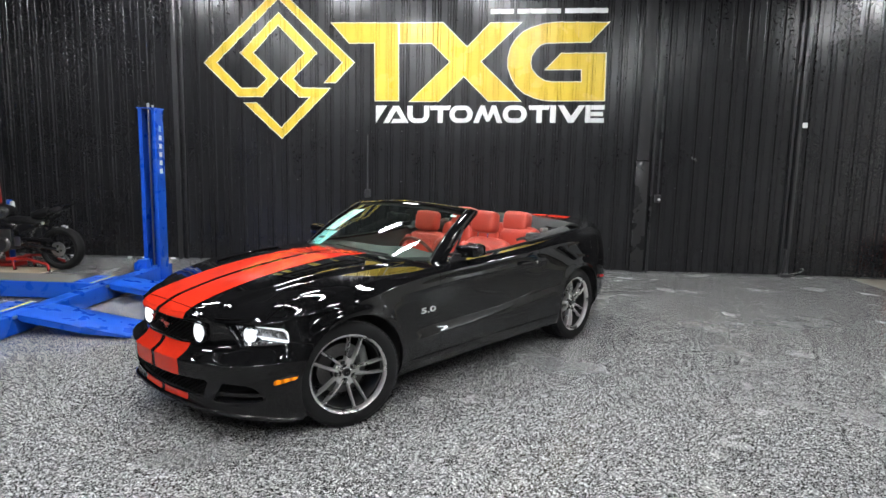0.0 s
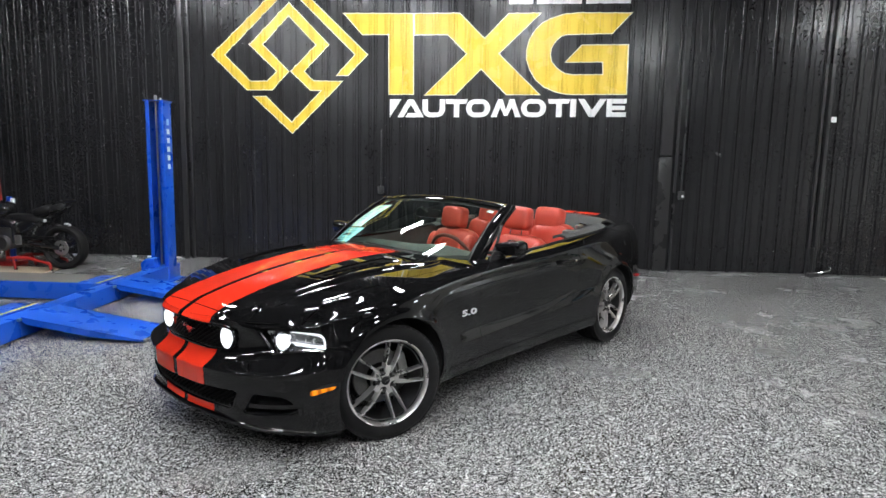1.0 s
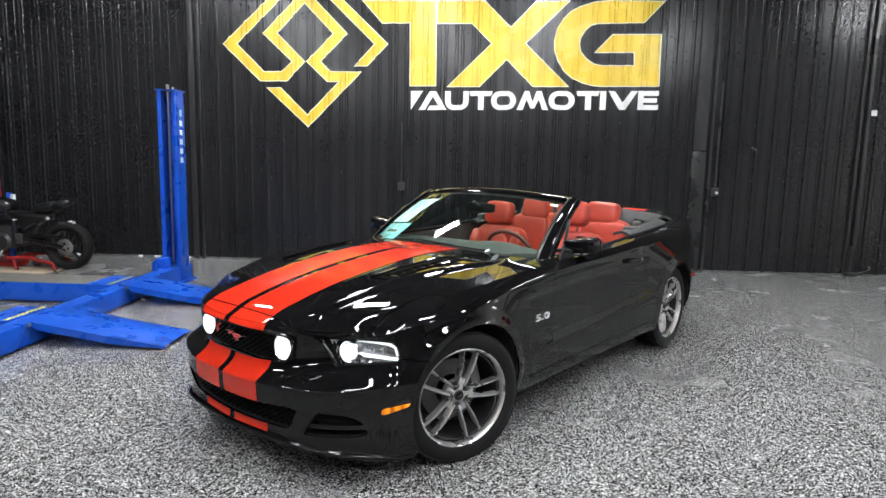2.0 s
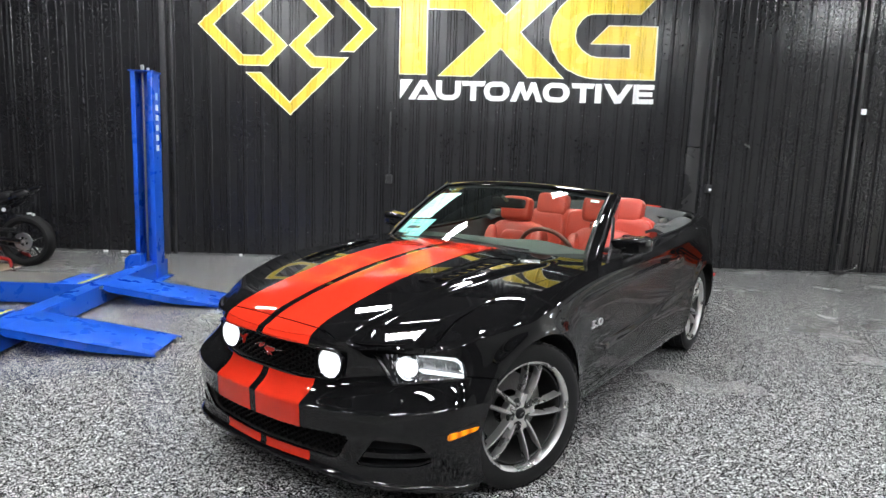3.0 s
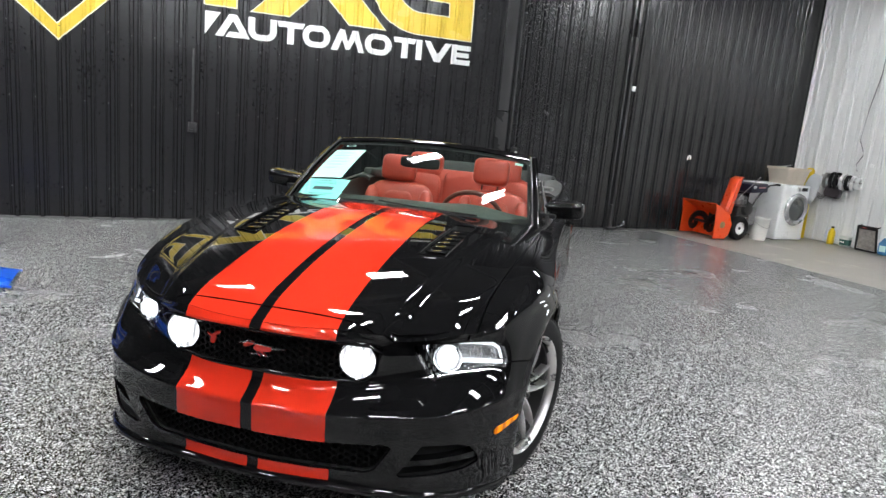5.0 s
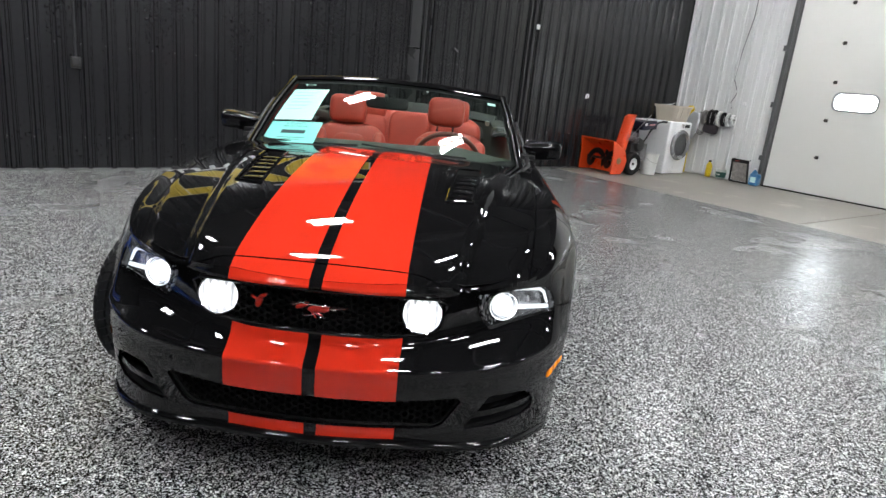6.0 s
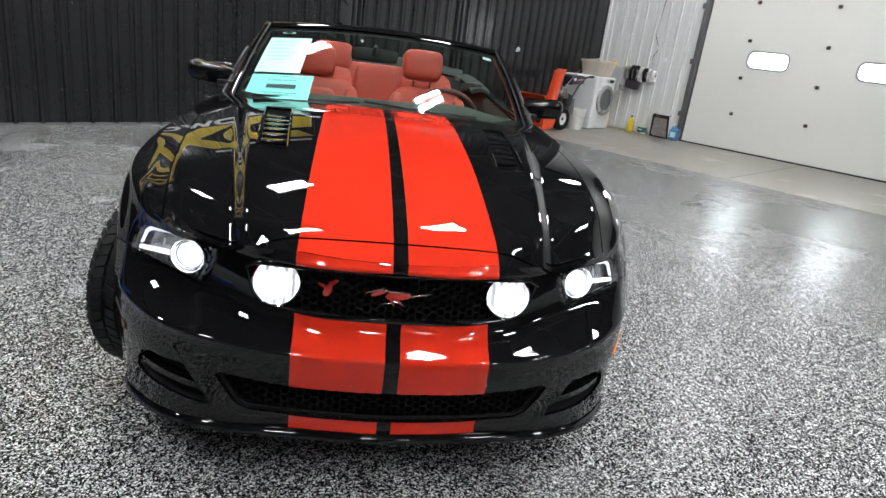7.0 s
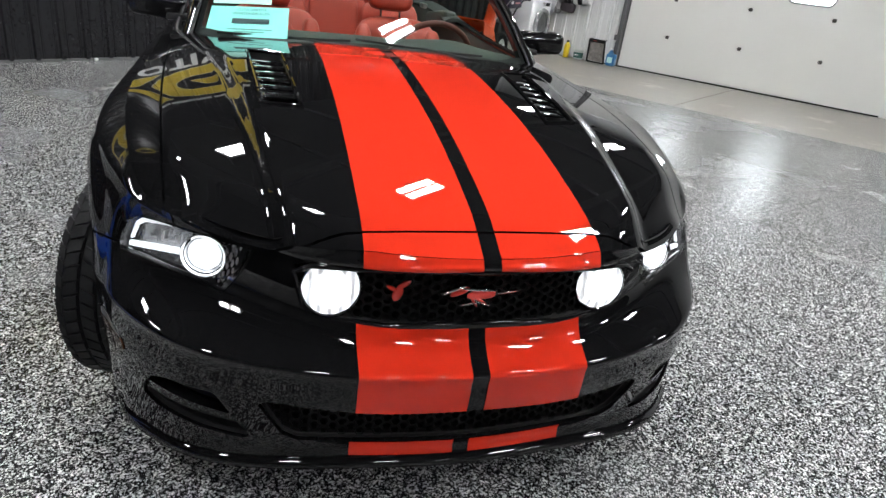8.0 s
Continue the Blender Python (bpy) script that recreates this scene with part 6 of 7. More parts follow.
part("swingarm", join(tube([(0, -0.125, R), (-0.30, -0.12, R + 0.04), (-0.56, -0.10, R + 0.08)], 0.028, 10), tube([(0, 0.125, R), (-0.30, 0.12, R + 0.04), (-0.56, 0.10, R + 0.08)], 0.028, 10)), M_BIKE, bike, "black swingarm")
part("chain", join(tube([(0.0, -0.09, R + 0.095), (-0.3, -0.09, R + 0.115), (-0.55, -0.09, R + 0.12)], 0.009, 6), tube([(0.0, -0.09, R - 0.095), (-0.3, -0.09, R - 0.04), (-0.55, -0.09, R + 0.04)], 0.009, 6)), M_TRIMBLACK, bike, "dark drive chain")
part("tail_cowl", join(moved(pillow(0.50, 0.20, 0.11, e=0.7), pose(-0.17, 0, 0.79, 0, -20)), moved(pillow(0.24, 0.10, 0.05, e=0.8), pose(0.06, 0, 0.86, 0, -24))), M_BIKE, bike, "pointed black tail")
part("seat", moved(pillow(0.55, 0.26, 0.10, e=0.6), pose(-0.48, 0, 0.68, 0, 4)), M_TRIMBLACK, bike, "black padded seat")
part("fuel_tank", moved(pillow(0.55, 0.32, 0.24, e=0.65), pose(-0.95, 0, 0.80, 0, 6)), M_BIKE, bike, "black fuel tank")
part("engine", join(box(-0.82, 0, 0.42, 0.40, 0.34, 0.30, 0.05), moved(lathe([(0.0, 0), (0.10, 0), (0.11, 0.03), (0.08, 0.06), (0.0, 0.06)], 24), pose(-0.72, -0.17, 0.36, 90))), surface("engine_grey", (0.06, 0.06, 0.06), 0.4, metal=0.6), bike, "dark grey engine")
part("subframe", join(rod((-0.5, -0.11, 0.50), (-0.05, -0.09, 0.76), 0.014, 8), rod((-0.5, 0.11, 0.50), (-0.05, 0.09, 0.76), 0.014, 8), rod((-0.62, -0.12, 0.62), (-0.62, -0.12, 0.36), 0.03, 10)), M_BIKE, bike, "black frame tubes")
part("shock_spring", tube([(-0.42 + 0.012 * k / 3, -0.06 + 0.028 * math.cos(k * 1.05), 0.42 + 0.008 * k + 0.0) for k in range(26)], 0.005, 6), M_STEEL, bike, "pale shock spring")
part("footrest_plate", box(-0.55, -0.14, 0.40, 0.09, 0.02, 0.13, 0.015), M_STEEL, bike, "grey footrest plate")
part("rear_hugger", moved(pillow(0.26, 0.16, 0.03, e=0.6), pose(-0.13, 0, R + 0.30, 0, 8)), M_BIKE, bike)
part("plate_lamp", join(box(0.03, 0.0, R + 0.315, 0.035, 0.05, 0.02, 0.005), box(0.075, 0.0, R + 0.300, 0.02, 0.04, 0.03, 0.005)), M_WHITE, bike, "small white lamp pieces")
part("reflector", moved(lathe([(0.0, 0.0), (0.022, 0.0), (0.022, 0.01), (0, 0.012)], 16), pose(-0.19, -0.10, 0.66, 90)), M_WHITE, bike, "round white reflector")
part("side_stand", rod((-0.72, -0.16, 0.30), (-0.82, -0.30, 0.006), 0.012, 8), M_STEEL, bike, "steel side stand")
part("side_fairing", join(moved(pillow(0.62, 0.30, 0.26, e=0.6), pose(-0.86, 0, 0.62, 0, 14)), moved(pillow(0.34, 0.24, 0.16, e=0.6), pose(-0.46, 0, 0.60, 0, -28))), M_BIKE, bike, "gloss black side fairing")
part("seat_hump", moved(pillow(0.30, 0.24, 0.10, e=0.55), pose(-0.24, 0, 0.80, 0, -16)), M_TRIMBLACK, bike, "black raised pillion seat")
part("tail_tip", prism([(0, 0), (0.30, 0.10), (0.31, 0.115), (0.12, 0.10), (-0.04, 0.06)], 0.10, pose(-0.10, 0.05, 0.83, 90, 0, 0), 0.008), M_BIKE, bike, "swept-up black tail tip")
part("rear_sprocket", moved(lathe([(0.055, -0.004), (0.098, -0.004), (0.104, 0.0), (0.098, 0.004), (0.055, 0.004)], 36, "y", True), pose(0, -0.094, R)), M_STEEL, bike, "pale steel rear sprocket")
part("chain_guard", moved(box(-0.28, -0.11, R + 0.135, 0.42, 0.022, 0.035, 0.008), pose(0, 0, 0)), M_TRIMBLACK, bike, "black chain guard")
part("brake_hose", tube([(-0.06, -0.10, R + 0.02), (-0.20, -0.115, R + 0.13), (-0.42, -0.12, R + 0.18), (-0.56, -0.13, R + 0.14)], 0.007, 6), M_RUBBER, bike, "black brake hose")
# gloss bulge added to shape a glint on the tail
part("glint_bulge", moved(pillow(0.10, 0.02, 0.03, e=0.6), pose(-0.30, -0.105, 0.80, 0, -20)), M_BIKE, bike)
stand = thing("paddock_stand", pose(-6.05, 8.52, 0), "red tubular paddock stand under the motorcycle", "stand")
M_REDTUBE = surface("red_enamel_tube", (0.30, 0.012, 0.010), 0.35)
part("stand_tube", join(tube([(-0.38, -0.10, 0.16), (-0.10, -0.10, 0.17), (0.20, -0.10, 0.10)], 0.020, 10), tube([(-0.38, 0.26, 0.16), (-0.10, 0.26, 0.17), (0.20, 0.26, 0.10)], 0.020, 10), rod((-0.3, -0.10, 0.16), (-0.3, 0.26, 0.16), 0.02, 10)), M_REDTUBE, stand)
for p, q in (((-0.3, -0.1, 0.16), (-0.25, -0.12, 0.022)), ((-0.3, 0.26, 0.16), (-0.25, 0.28, 0.022)), ((0.2, -0.1, 0.10), (0.22, -0.1, 0.022)), ((0.2, 0.26, 0.1), (0.22, 0.26, 0.022))):
    part("stand_leg", rod(p, q, 0.018, 10), M_REDTUBE, stand)
for x, y in ((-0.25, -0.12), (-0.25, 0.28), (0.22, -0.1), (0.22, 0.26)):
    part("caster", moved(lathe([(0.0, -0.01), (0.022, -0.01), (0.022, 0.01), (0, 0.01)], 14, "y"), pose(x, y, 0.022)), M_RUBBER, stand)
jack = thing("shop_jack", pose(-6.72, 8.80, 0), "red upright jack with a blue and white top", "jack")
part("jack_column", rod((0.02, 0, 0.05), (-0.05, 0, 1.26), 0.024, 12), M_REDTUBE, jack)
part("jack_foot", box(0, 0, 0.03, 0.4, 0.3, 0.06, 0.012), M_REDTUBE, jack)
part("jack_pump", join(rod((0.10, 0, 0.06), (0.10, 0, 0.95), 0.035, 14)), M_BLUE, jack, "blue pump cylinder")
part("jack_label", box(0.16, -0.02, 0.86, 0.04, 0.05, 0.14, 0.008), M_WHITE, jack, "white tag")
# thin tan sheet for the tan area below the bike
board = thing("tan_floor_sheet", pose(-6.3, 8.40, 0), "flat tan sheet on the floor under the motorcycle", "board")
part("sheet", box(0, 0, 0.006, 0.95, 0.50, 0.012, 0.002), surface("tan_sheet", (0.42, 0.34, 0.24), 0.6, vary=0.15), board)

# ---- snow blower ----
blower = thing("snow_blower", pose(6.55, 9.0, 0), "orange two-stage snow blower with rubber-tyred wheels", "snow blower")
M_ORANGE = surface("orange_enamel", (0.78, 0.075, 0.012), 0.32, vary=0.08, coat=0.3)
cheek = [(-0.36, 0.02), (-0.10, 0.02), (-0.02, 0.10), (0.02, 0.26), (-0.06, 0.42), (-0.22, 0.50), (-0.40, 0.58), (-0.36, 0.36)]
hous = part("auger_cheek", prism(cheek, 0.02, pose(0, 0.0, 0, 90)), M_ORANGE, blower, "orange auger housing side")
part("auger_cheek", prism(cheek, 0.02, pose(0, 0.70, 0, 90)), M_ORANGE, blower, "orange auger housing side")
arc = [(-0.40, 0.58), (-0.22, 0.505), (-0.06, 0.425), (0.02, 0.27), (-0.02, 0.11), (-0.10, 0.03)]
sv = np.array([[(x, y, z) for x, z in arc] for y in (0.0, 0.70)])
part("housing_back", thick(grid_geo(sv), 0.012), M_ORANGE, hous)
aug = part("auger", rod((-0.20, 0.02, 0.25), (-0.20, 0.66, 0.25), 0.022, 12), M_TRIMBLACK, blower, "black auger shaft")
for s, y0 in ((1, 0.05), (-1, 0.63)):
    vs = []
    for k in range(37):
        a = k / 36 * 2.4 * math.pi
        for r in (0.07, 0.165):
            vs.append((-0.20 + r * math.cos(a), y0 + s * 0.27 * k / 36, 0.25 + r * math.sin(a) * s))
    part("auger_flight", thick(grid_geo(np.array(vs).reshape(37, 2, 3)), 0.012), M_TRIMBLACK, aug, "black spiral auger blade")
part("auger_bearing", moved(lathe([(0.0, 0.0), (0.055, 0.0), (0.052, 0.010), (0.022, 0.016), (0.018, 0.03), (0, 0.03)], 20), pose(-0.20, -0.022, 0.25, 90)), surface("dull_bearing", (0.35, 0.26, 0.14), 0.5, vary=0.3, scale=40), blower, "dull steel bearing cap")
# chute: an open trough of three folded sides, leaning back
fold = [(0.075, -0.085), (-0.03, -0.10), (-0.055, -0.05), (-0.055, 0.05), (-0.03, 0.10), (0.075, 0.085)]
ch = np.array([[(0.02 + 0.15 * u + x * (1 - 0.15 * u), 0.18 + y * (1 - 0.1 * u), 0.42 + 0.58 * u) for x, y in fold] for u in np.linspace(0, 1, 6)])
part("chute", thick(grid_geo(ch), 0.008), M_ORANGE, blower, "tall orange discharge chute", smooth=25)
part("chute_cap", moved(box(0, 0, 0, 0.12, 0.19, 0.012, 0.004), pose(0.19, 0.18, 1.005, 0, -28)), M_ORANGE, blower, "orange chute deflector")
M_ENGINE = surface("dark_engine", (0.025, 0.025, 0.026), 0.45, vary=0.3)
M_CAST = surface("grey_cast_metal", (0.22, 0.22, 0.225), 0.45, metal=0.4, vary=0.3, scale=30)
eng = part("engine", box(0.38, 0.26, 0.47, 0.30, 0.34, 0.20, 0.03), M_ENGINE, blower, "black engine block")
part("recoil_cover", moved(lathe([(0, 0.075), (0.05, 0.075), (0.10, 0.055), (0.125, 0.0), (0, 0)], 28), pose(0.42, 0.09, 0.52, 90)), M_ENGINE, eng, "round black starter cover")
for k in range(5):
    part("cooling_fin", box(0.27, 0.10, 0.56 + 0.024 * k, 0.13, 0.15, 0.010, 0.002), M_CAST, eng, "grey cast cooling fin")
part("fuel_tank", moved(pillow(0.26, 0.20, 0.14, e=0.5), pose(0.46, 0.30, 0.66)), M_ENGINE, eng, "black fuel tank")
part("fuel_cap", moved(lathe([(0.030, 0.0), (0.030, 0.022), (0, 0.024)], 18), pose(0.46, 0.28, 0.727)), M_CAST, eng, "grey cap")
part("air_box", box(0.28, 0.16, 0.70, 0.12, 0.13, 0.07, 0.012), M_CAST, eng, "grey air box")
part("muffler", rod((0.20, 0.07, 0.635), (0.20, 0.22, 0.635), 0.048, 18), M_STEEL, blower, "steel muffler")
part("side_cover", box(0.58, 0.10, 0.40, 0.16, 0.05, 0.30, 0.012), M_CAST, blower, "grey drive cover")
panel = part("control_panel", moved(box(0, 0, 0, 0.40, 0.42, 0.15, 0.025), pose(0.62, 0.26, 0.87, 0, -4)), surface("dark_blue_panel", (0.012, 0.012, 0.03), 0.35), blower, "dark control panel")
part("panel_oval", moved(pillow(0.085, 0.006, 0.055, e=1.0), pose(0.50, 0.049, 0.885, 0, -4)), M_WHITE, panel, "pale oval mark")
part("panel_mark", moved(box(0, 0, 0, 0.16, 0.006, 0.026, 0.002), pose(0.67, 0.049, 0.885, 0, -4)), surface("pale_red_print", (0.55, 0.25, 0.25), 0.5), panel, "pale red printed bar")
part("panel_shelf", box(0.72, 0.26, 0.965, 0.20, 0.30, 0.02, 0.006), M_WHITE, blower, "white tray")
for y in (0.06, 0.50):
    part("handlebar", tube([(0.40, y, 0.42), (0.66, y, 0.78), (0.86, y, 0.93), (1.02, y, 0.95)], 0.014, 10), M_TRIMBLACK, blower, "black handlebar")
    part("grip", rod((0.98, y, 0.95), (1.10, y, 0.95), 0.019, 12), M_RUBBER, blower)
part("crank_rod", rod((0.05, 0.06, 0.60), (0.55, 0.02, 1.06), 0.007, 8), M_STEEL, blower, "thin steel crank rod")
for y in (0.03, 0.58):
    w = part("wheel", moved(lathe([(0.0, 0.035), (0.03, 0.04), (0.09, 0.03), (0.10, 0.05), (0.105, 0.05), (0.105, -0.05), (0.0, -0.05)], 32, "y"), pose(0.22, y, 0.20) @ Matrix.Diagonal((1, -1, 1, 1))), M_WHITE, blower, "white wheel hub")
    part("hub_cap", moved(lathe([(0.0, 0.055), (0.022, 0.052), (0.026, 0.036), (0.0, 0.036)], 20, "y"), pose(0.22, y, 0.20) @ Matrix.Diagonal((1, -1, 1, 1))), M_TRIMBLACK, w, "dark hub cap")
    part("tyre", ring([(0.104, 0.055), (0.13, 0.075), (0.175, 0.07), (0.198, 0.04), (0.20, 0.0), (0.198, -0.04), (0.175, -0.07), (0.13, -0.075), (0.104, -0.055)], 0.22, 0.20, y), M_RUBBER, w, "black knobbed tyre")

# ---- laundry corner ----
bucket = thing("bucket", pose(7.36, 9.08, 0), "white plastic bucket with a wire handle", "bucket")
part("pail", lathe([(0.115, 0.0), (0.125, 0.01), (0.150, 0.34), (0.158, 0.36), (0.158, 0.375), (0.148, 0.375), (0.118, 0.015), (0.0, 0.012)], 36), surface("white_plastic", (0.74, 0.74, 0.72), 0.4, vary=0.05), bucket)
part("handle", tube([(0.155 * math.cos(a), -0.155 * math.sin(a), 0.32 - 0.10 * math.sin(a)) for a in np.linspace(0, math.pi, 15)], 0.004, 6), M_STEEL, bucket, "wire handle")
washer = thing("washing_machine", pose(8.06, 9.35, 0, 0, 0, 0), "white front-loading washing machine with a grey porthole", "washing machine")
M_APPL = surface("white_appliance", (0.78, 0.79, 0.80), 0.3, vary=0.03, coat=0.3)
part("cabinet", box(0, 0, 0.49, 0.70, 0.66, 0.96, 0.03, seg=3), M_APPL, washer)
port = part("porthole", moved(lathe([(0.20, 0.0), (0.275, 0.0), (0.285, 0.02), (0.27, 0.045), (0.225, 0.055), (0.20, 0.03)], 48, closed=True), pose(0.04, -0.332, 0.55, 90)), surface("grey_porthole_ring", (0.45, 0.45, 0.46), 0.25, metal=0.6), washer, "grey porthole ring")
part("porthole_glass", moved(lathe([(0.205, 0.02), (0.15, 0.0), (0.0, -0.01)], 40), pose(0.04, -0.332, 0.55, 90)), surface("dark_door_glass", (0.05, 0.055, 0.055), 0.08, coat=1.0), port, "dark door glass")
part("display", box(0.20, -0.333, 0.90, 0.14, 0.012, 0.06, 0.004), M_TRIMBLACK, washer, "black display")
part("dial", moved(lathe([(0.0, 0.03), (0.034, 0.028), (0.038, 0.0), (0, 0)], 24), pose(0.03, -0.332, 0.90, 90)), M_CHROME, washer, "silver dial")
part("plinth", box(0, 0.01, 0.012, 0.66, 0.60, 0.024, 0.004), M_TRIMBLACK, washer)
hamper = thing("laundry_hamper", pose(8.09, 9.27, 0.97), "beige cloth laundry hamper on the washing machine", "hamper")
M_BEIGE = surface("beige_canvas", (0.60, 0.54, 0.46), 0.8, fine=250, bump=0.4)


def basket(levels):
    """A tapered basket of rounded rectangles: (width, depth, height) rings, open at the last."""
    rings = [[(y, x * d, z) for y, x in oblong(0, 0, w, 1.0, 0.14, 4)] for w, d, z in levels]
    n = len(rings[0])
    vs = np.array([p for ring in rings for p in ring])
    fs = [(k * n + i, k * n + (i + 1) % n, (k + 1) * n + (i + 1) % n, (k + 1) * n + i) for k in range(len(rings) - 1) for i in range(n)]
    return vs, fs + [tuple(range(n))[::-1]]


part("hamper_body", basket([(0.46, 0.40, 0.0), (0.48, 0.42, 0.02), (0.56, 0.47, 0.20), (0.58, 0.49, 0.265), (0.55, 0.46, 0.265), (0.46, 0.38, 0.04)]), M_BEIGE, hamper)
part("hamper_rim", basket([(0.59, 0.50, 0.245), (0.61, 0.52, 0.25), (0.61, 0.52, 0.285), (0.56, 0.47, 0.285), (0.56, 0.47, 0.26)]), surface("tan_rim", (0.64, 0.57, 0.47), 0.6), hamper, "tan rim")
for x0 in (-0.22, -0.08, 0.09):
    fold_geo = grid_geo(np.array([[(x0 + 0.05 * u + 0.004 * math.sin(9 * u), -0.262 + 0.03 * (1 - v), 0.06 + 0.19 * v) for v in np.linspace(0, 1, 5)] for u in np.linspace(0, 1, 5)]))
    part("hamper_fold", thick(fold_geo, 0.004), M_BEIGE, hamper, "creased beige cloth")
part("paper_sheet", thick(grid_geo(np.array([[(-0.26 + 0.20 * u, -0.10 + 0.20 * v, 0.29 + 0.05 * u * (1 - v)) for v in (0, 0.5, 1)] for u in (0, 0.5, 1)])), 0.003), M_WHITE, hamper, "crumpled white paper")
yb = thing("yellow_board", pose(8.85, 9.37, 0, 0, 0, -90), "yellow plastic sign board behind the washing machine", "sign board")
part("board", join(prism([(-0.16, 0), (0.10, 0), (0.06, 1.24), (0.02, 1.28), (-0.06, 1.28), (-0.10, 1.24)], 0.02, pose(0, 0, 0, 90), 0.005)), surface("yellow_plastic", (0.80, 0.58, 0.02), 0.4), yb)
can = thing("spray_bottle", pose(8.80, 8.74, 0), "tall yellow plastic bottle against the white wall", "bottle")
part("bottle", lathe([(0.05, 0.0), (0.056, 0.01), (0.056, 0.21), (0.04, 0.25), (0.024, 0.27), (0.024, 0.285), (0, 0.285)], 24), bpy.data.materials["yellow_plastic"], can)
part("cap", moved(lathe([(0.026, 0.0), (0.026, 0.03), (0, 0.032)], 18), pose(0, 0, 0.284)), M_TRIMBLACK, can, "black cap")
tin = thing("supply_tub", pose(8.84, 8.50, 0), "pale plastic tub with a dark green label", "tub")
part("tub_body", lathe([(0, 0.0), (0.078, 0.0), (0.082, 0.006), (0.094, 0.165), (0.097, 0.165), (0.097, 0.178), (0.086, 0.178), (0.075, 0.02), (0, 0.02)], 30), surface("milky_plastic", (0.62, 0.66, 0.64), 0.35, vary=0.08), tin)
part("tub_label", lathe([(0.0853, 0.03), (0.0868, 0.03), (0.0935, 0.13), (0.0920, 0.13)], 30, closed=True), surface("green_label", (0.03, 0.10, 0.085), 0.5, vary=0.3, scale=25), tin, "dark green printed label")
part("tub_print", box(-0.093, 0.0, 0.085, 0.006, 0.075, 0.016, 0.002), M_WHITE, tin, "pale printed bar")
crate = thing("storage_crate", pose(8.84, 8.13, 0, 0, -10, 0), "black framed grey mesh crate leaning against the white wall", "crate")
fr = [(-0.02, -0.17, 0.01), (-0.02, 0.17, 0.01), (-0.02, 0.15, 0.42), (-0.02, -0.15, 0.42)]
part("frame", join(*[rod(fr[i], fr[(i + 1) % 4], 0.018, 8) for i in range(4)], *[rod((0.07, p[1], p[2]), p, 0.010, 8) for p in fr]), M_TRIMBLACK, crate)
part("panel", box(0.0, 0, 0.22, 0.03, 0.29, 0.38, 0.006), surface("grey_crate_mesh", (0.27, 0.25, 0.235), 0.7, vary=0.6, scale=16, fine=120, bump=0.4), crate, "grey mesh panel")
part("top_rail", box(-0.015, 0, 0.40, 0.05, 0.31, 0.05, 0.012), M_TRIMBLACK, crate)
part("rail_mark", box(-0.042, 0.04, 0.405, 0.004, 0.07, 0.014, 0.001), surface("dull_red_mark", (0.35, 0.05, 0.04), 0.5), crate, "small dull red mark")
jug = thing("washer_fluid_jug", pose(8.76, 7.80, 0), "blue plastic jug beside the overhead door", "jug")
M_JUG = surface("blue_jug", (0.06, 0.22, 0.46), 0.3, vary=0.1, coat=0.4)
part("jug_body", join(moved(pillow(0.13, 0.17, 0.22, e=0.35), pose(0, 0, 0.112)), moved(lathe([(0.06, 0.0), (0.045, 0.04), (0.022, 0.07), (0.022, 0.085), (0, 0.085)], 20), pose(0, 0.02, 0.205))), M_JUG, jug)
part("jug_cap", moved(lathe([(0.026, 0.0), (0.026, 0.022), (0, 0.024)], 16), pose(0, 0.02, 0.285)), M_WHITE, jug, "white cap")
part("jug_label", box(-0.066, 0, 0.11, 0.004, 0.10, 0.10, 0.002), M_SHEET, jug, "pale label")
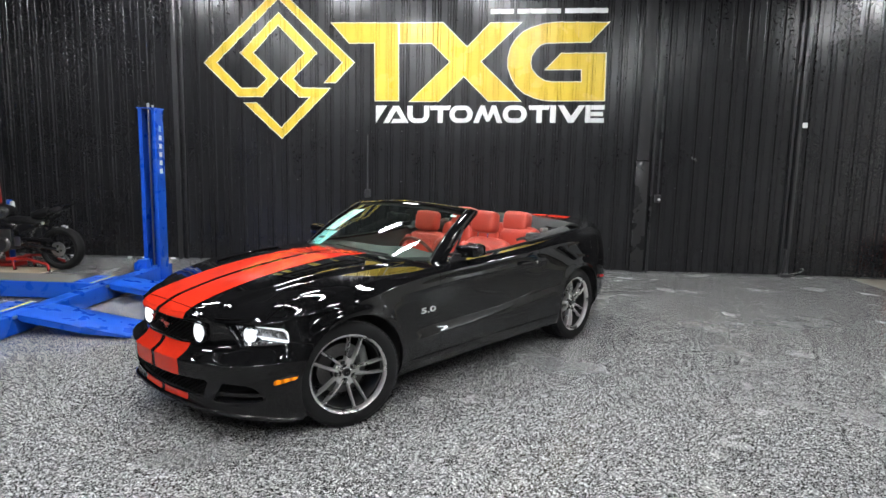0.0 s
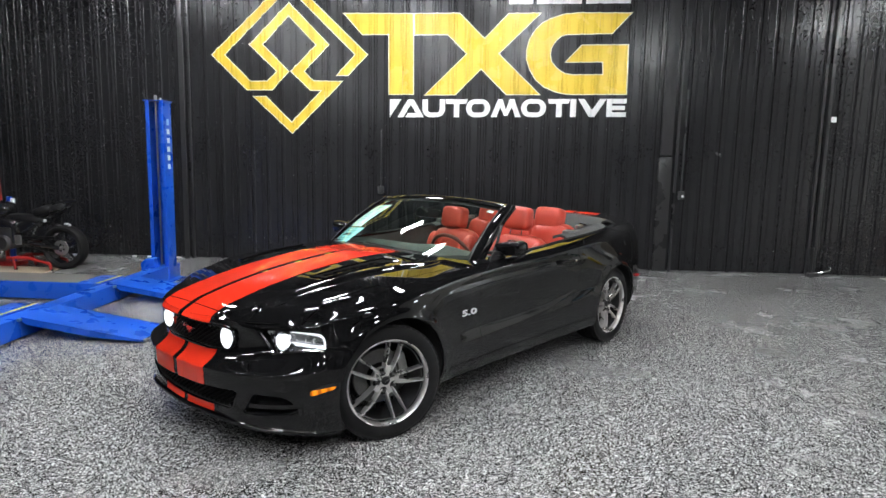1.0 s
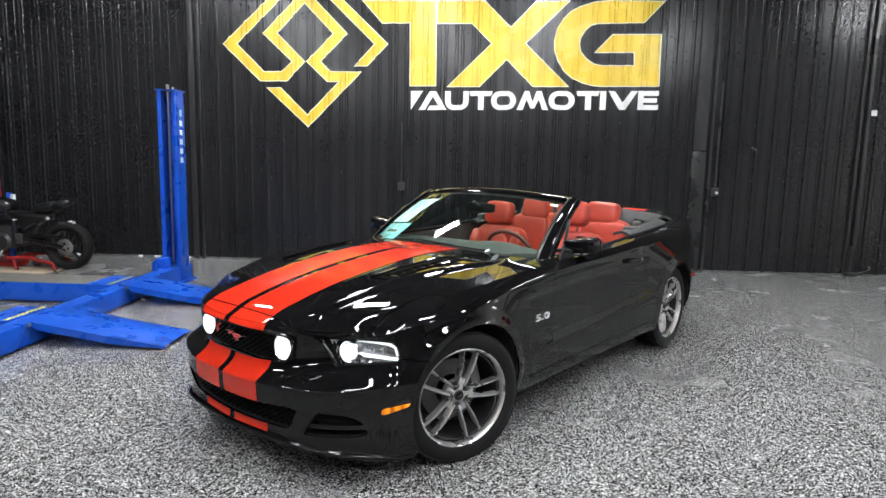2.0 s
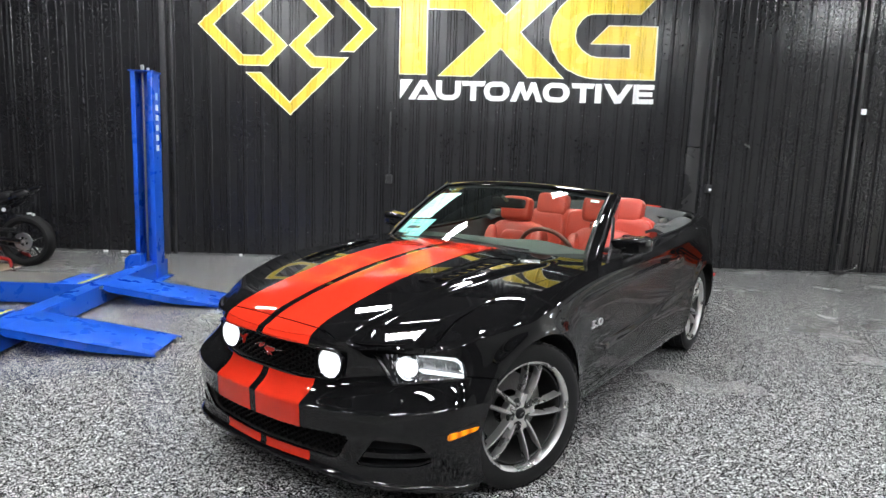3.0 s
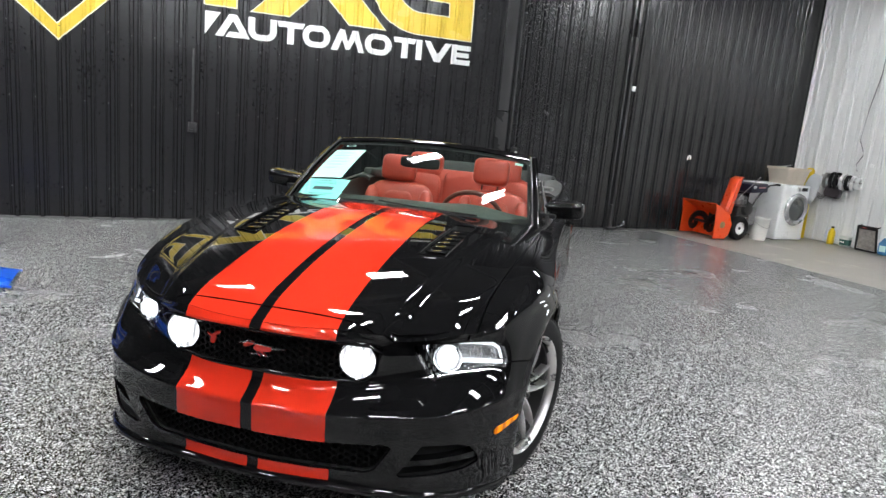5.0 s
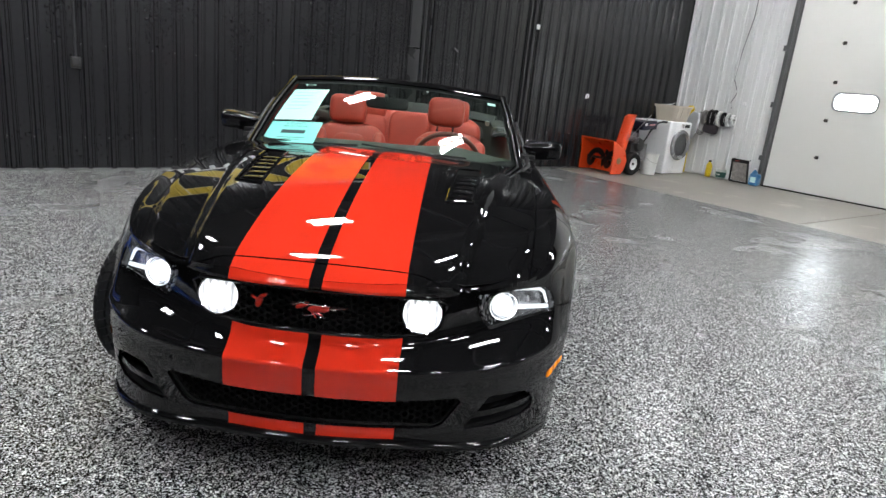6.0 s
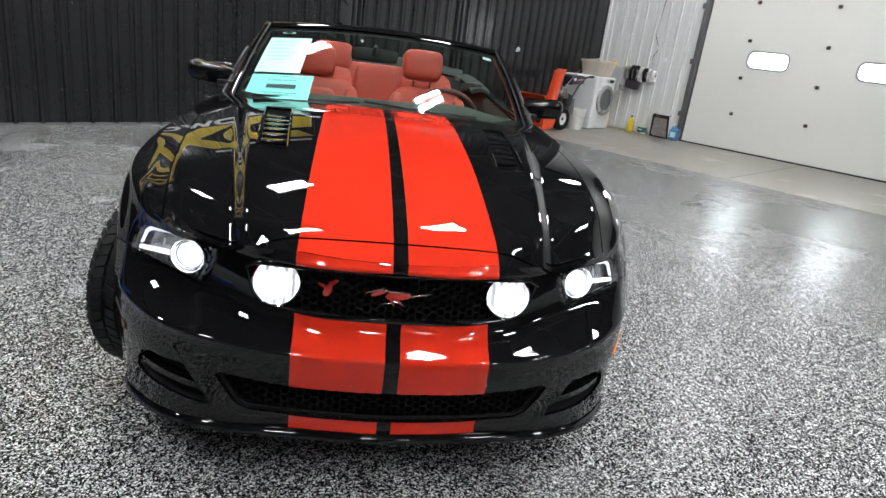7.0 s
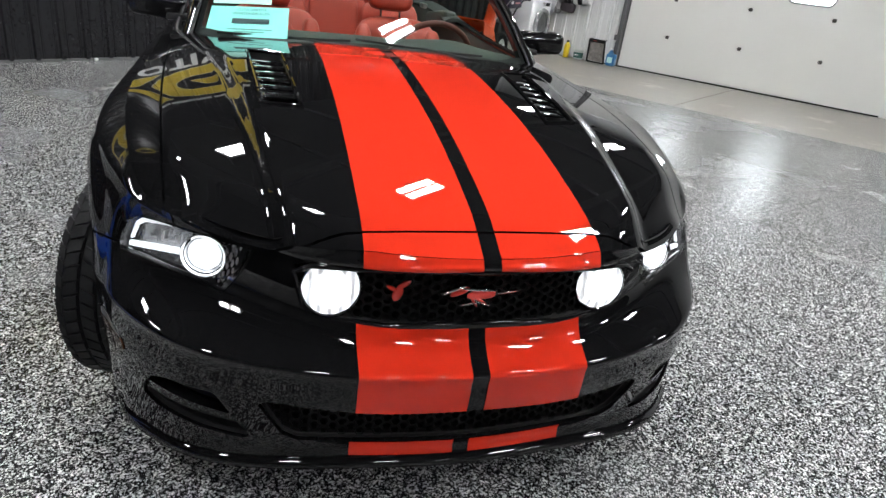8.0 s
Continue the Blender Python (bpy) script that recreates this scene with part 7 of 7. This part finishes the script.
# hoses and cords on the white wall
reel = thing("cord_rack", pose(WALL_X - 0.02, 8.80, 1.14), "steel rack with coiled hoses and cords on the white wall", "rack")
part("rail", rod((-0.10, 0.36, 0.04), (-0.10, -0.36, -0.04), 0.014, 10), M_STEEL, reel)
part("tool_bag", moved(pillow(0.12, 0.30, 0.20, e=0.5), pose(-0.10, 0.10, -0.24, 8)), surface("dark_bag", (0.035, 0.028, 0.034), 0.6, vary=0.4, scale=14, bump=0.4), reel, "dark cloth tool bag")
for y in (0.27, -0.27):
    part("rail_arm", rod((0.0, y, 0.01), (-0.11, y, 0.01), 0.012, 8), M_STEEL, reel)
for y, r, col in ((0.26, 0.13, M_STEEL), (0.14, 0.15, M_RUBBER), (0.06, 0.15, M_RUBBER), (-0.04, 0.13, M_WHITE), (-0.13, 0.12, M_RUBBER), (-0.22, 0.11, M_WHITE), (-0.31, 0.09, M_WHITE)):
    bm = join(*[tube([(-0.10 + r * math.cos(a) * 0.6, y + 0.018 * j - 0.02, -0.05 + r * math.sin(a)) for a in np.linspace(0, 2 * math.pi, 21)], 0.013, 7) for j in range(3)])
    part("coil", bm, col, reel, "coiled hose")
part("hanging_loop", join(*[tube([(-0.09 - 0.01 * j, 0.30 + 0.14 * math.cos(a), -0.06 - (0.26 + 0.03 * j) * math.sin(a)) for a in np.linspace(0, math.pi, 17)], 0.010, 7) for j in range(3)]), surface("grey_hose", (0.22, 0.21, 0.21), 0.5), reel, "slack grey hose loops")
part("hanging_bag", moved(pillow(0.05, 0.26, 0.58, e=0.8), pose(-0.17, 0.47, -0.24, 12, 0, 10)), surface("clear_bag", (0.55, 0.57, 0.60), 0.25), reel, "pale plastic bag")
cord = thing("power_cord", pose(WALL_X - 0.03, 8.5, 0), "thin grey cord hanging down the white wall", "cord")
part("cord", tube([(0, 0.03, 4.88), (-0.01, 0.03, 3.6), (-0.02, 0.03, 2.92), (-0.02, 0.12, 2.35), (-0.02, 0.16, 1.82), (-0.02, 0.08, 1.66), (-0.02, 0.06, 1.57), (-0.02, 0.14, 1.42), (-0.03, 0.10, 1.30)], 0.008, 8), surface("grey_cord", (0.16, 0.16, 0.17), 0.5), cord)
t = thing("wall_outlet", pose(WALL_X - 0.025, 8.39, 1.412), "small white outlet on the white ribbed wall", "outlet")
part("plate", box(0, 0, 0, 0.016, 0.06, 0.06, 0.004), M_WHITE, t)
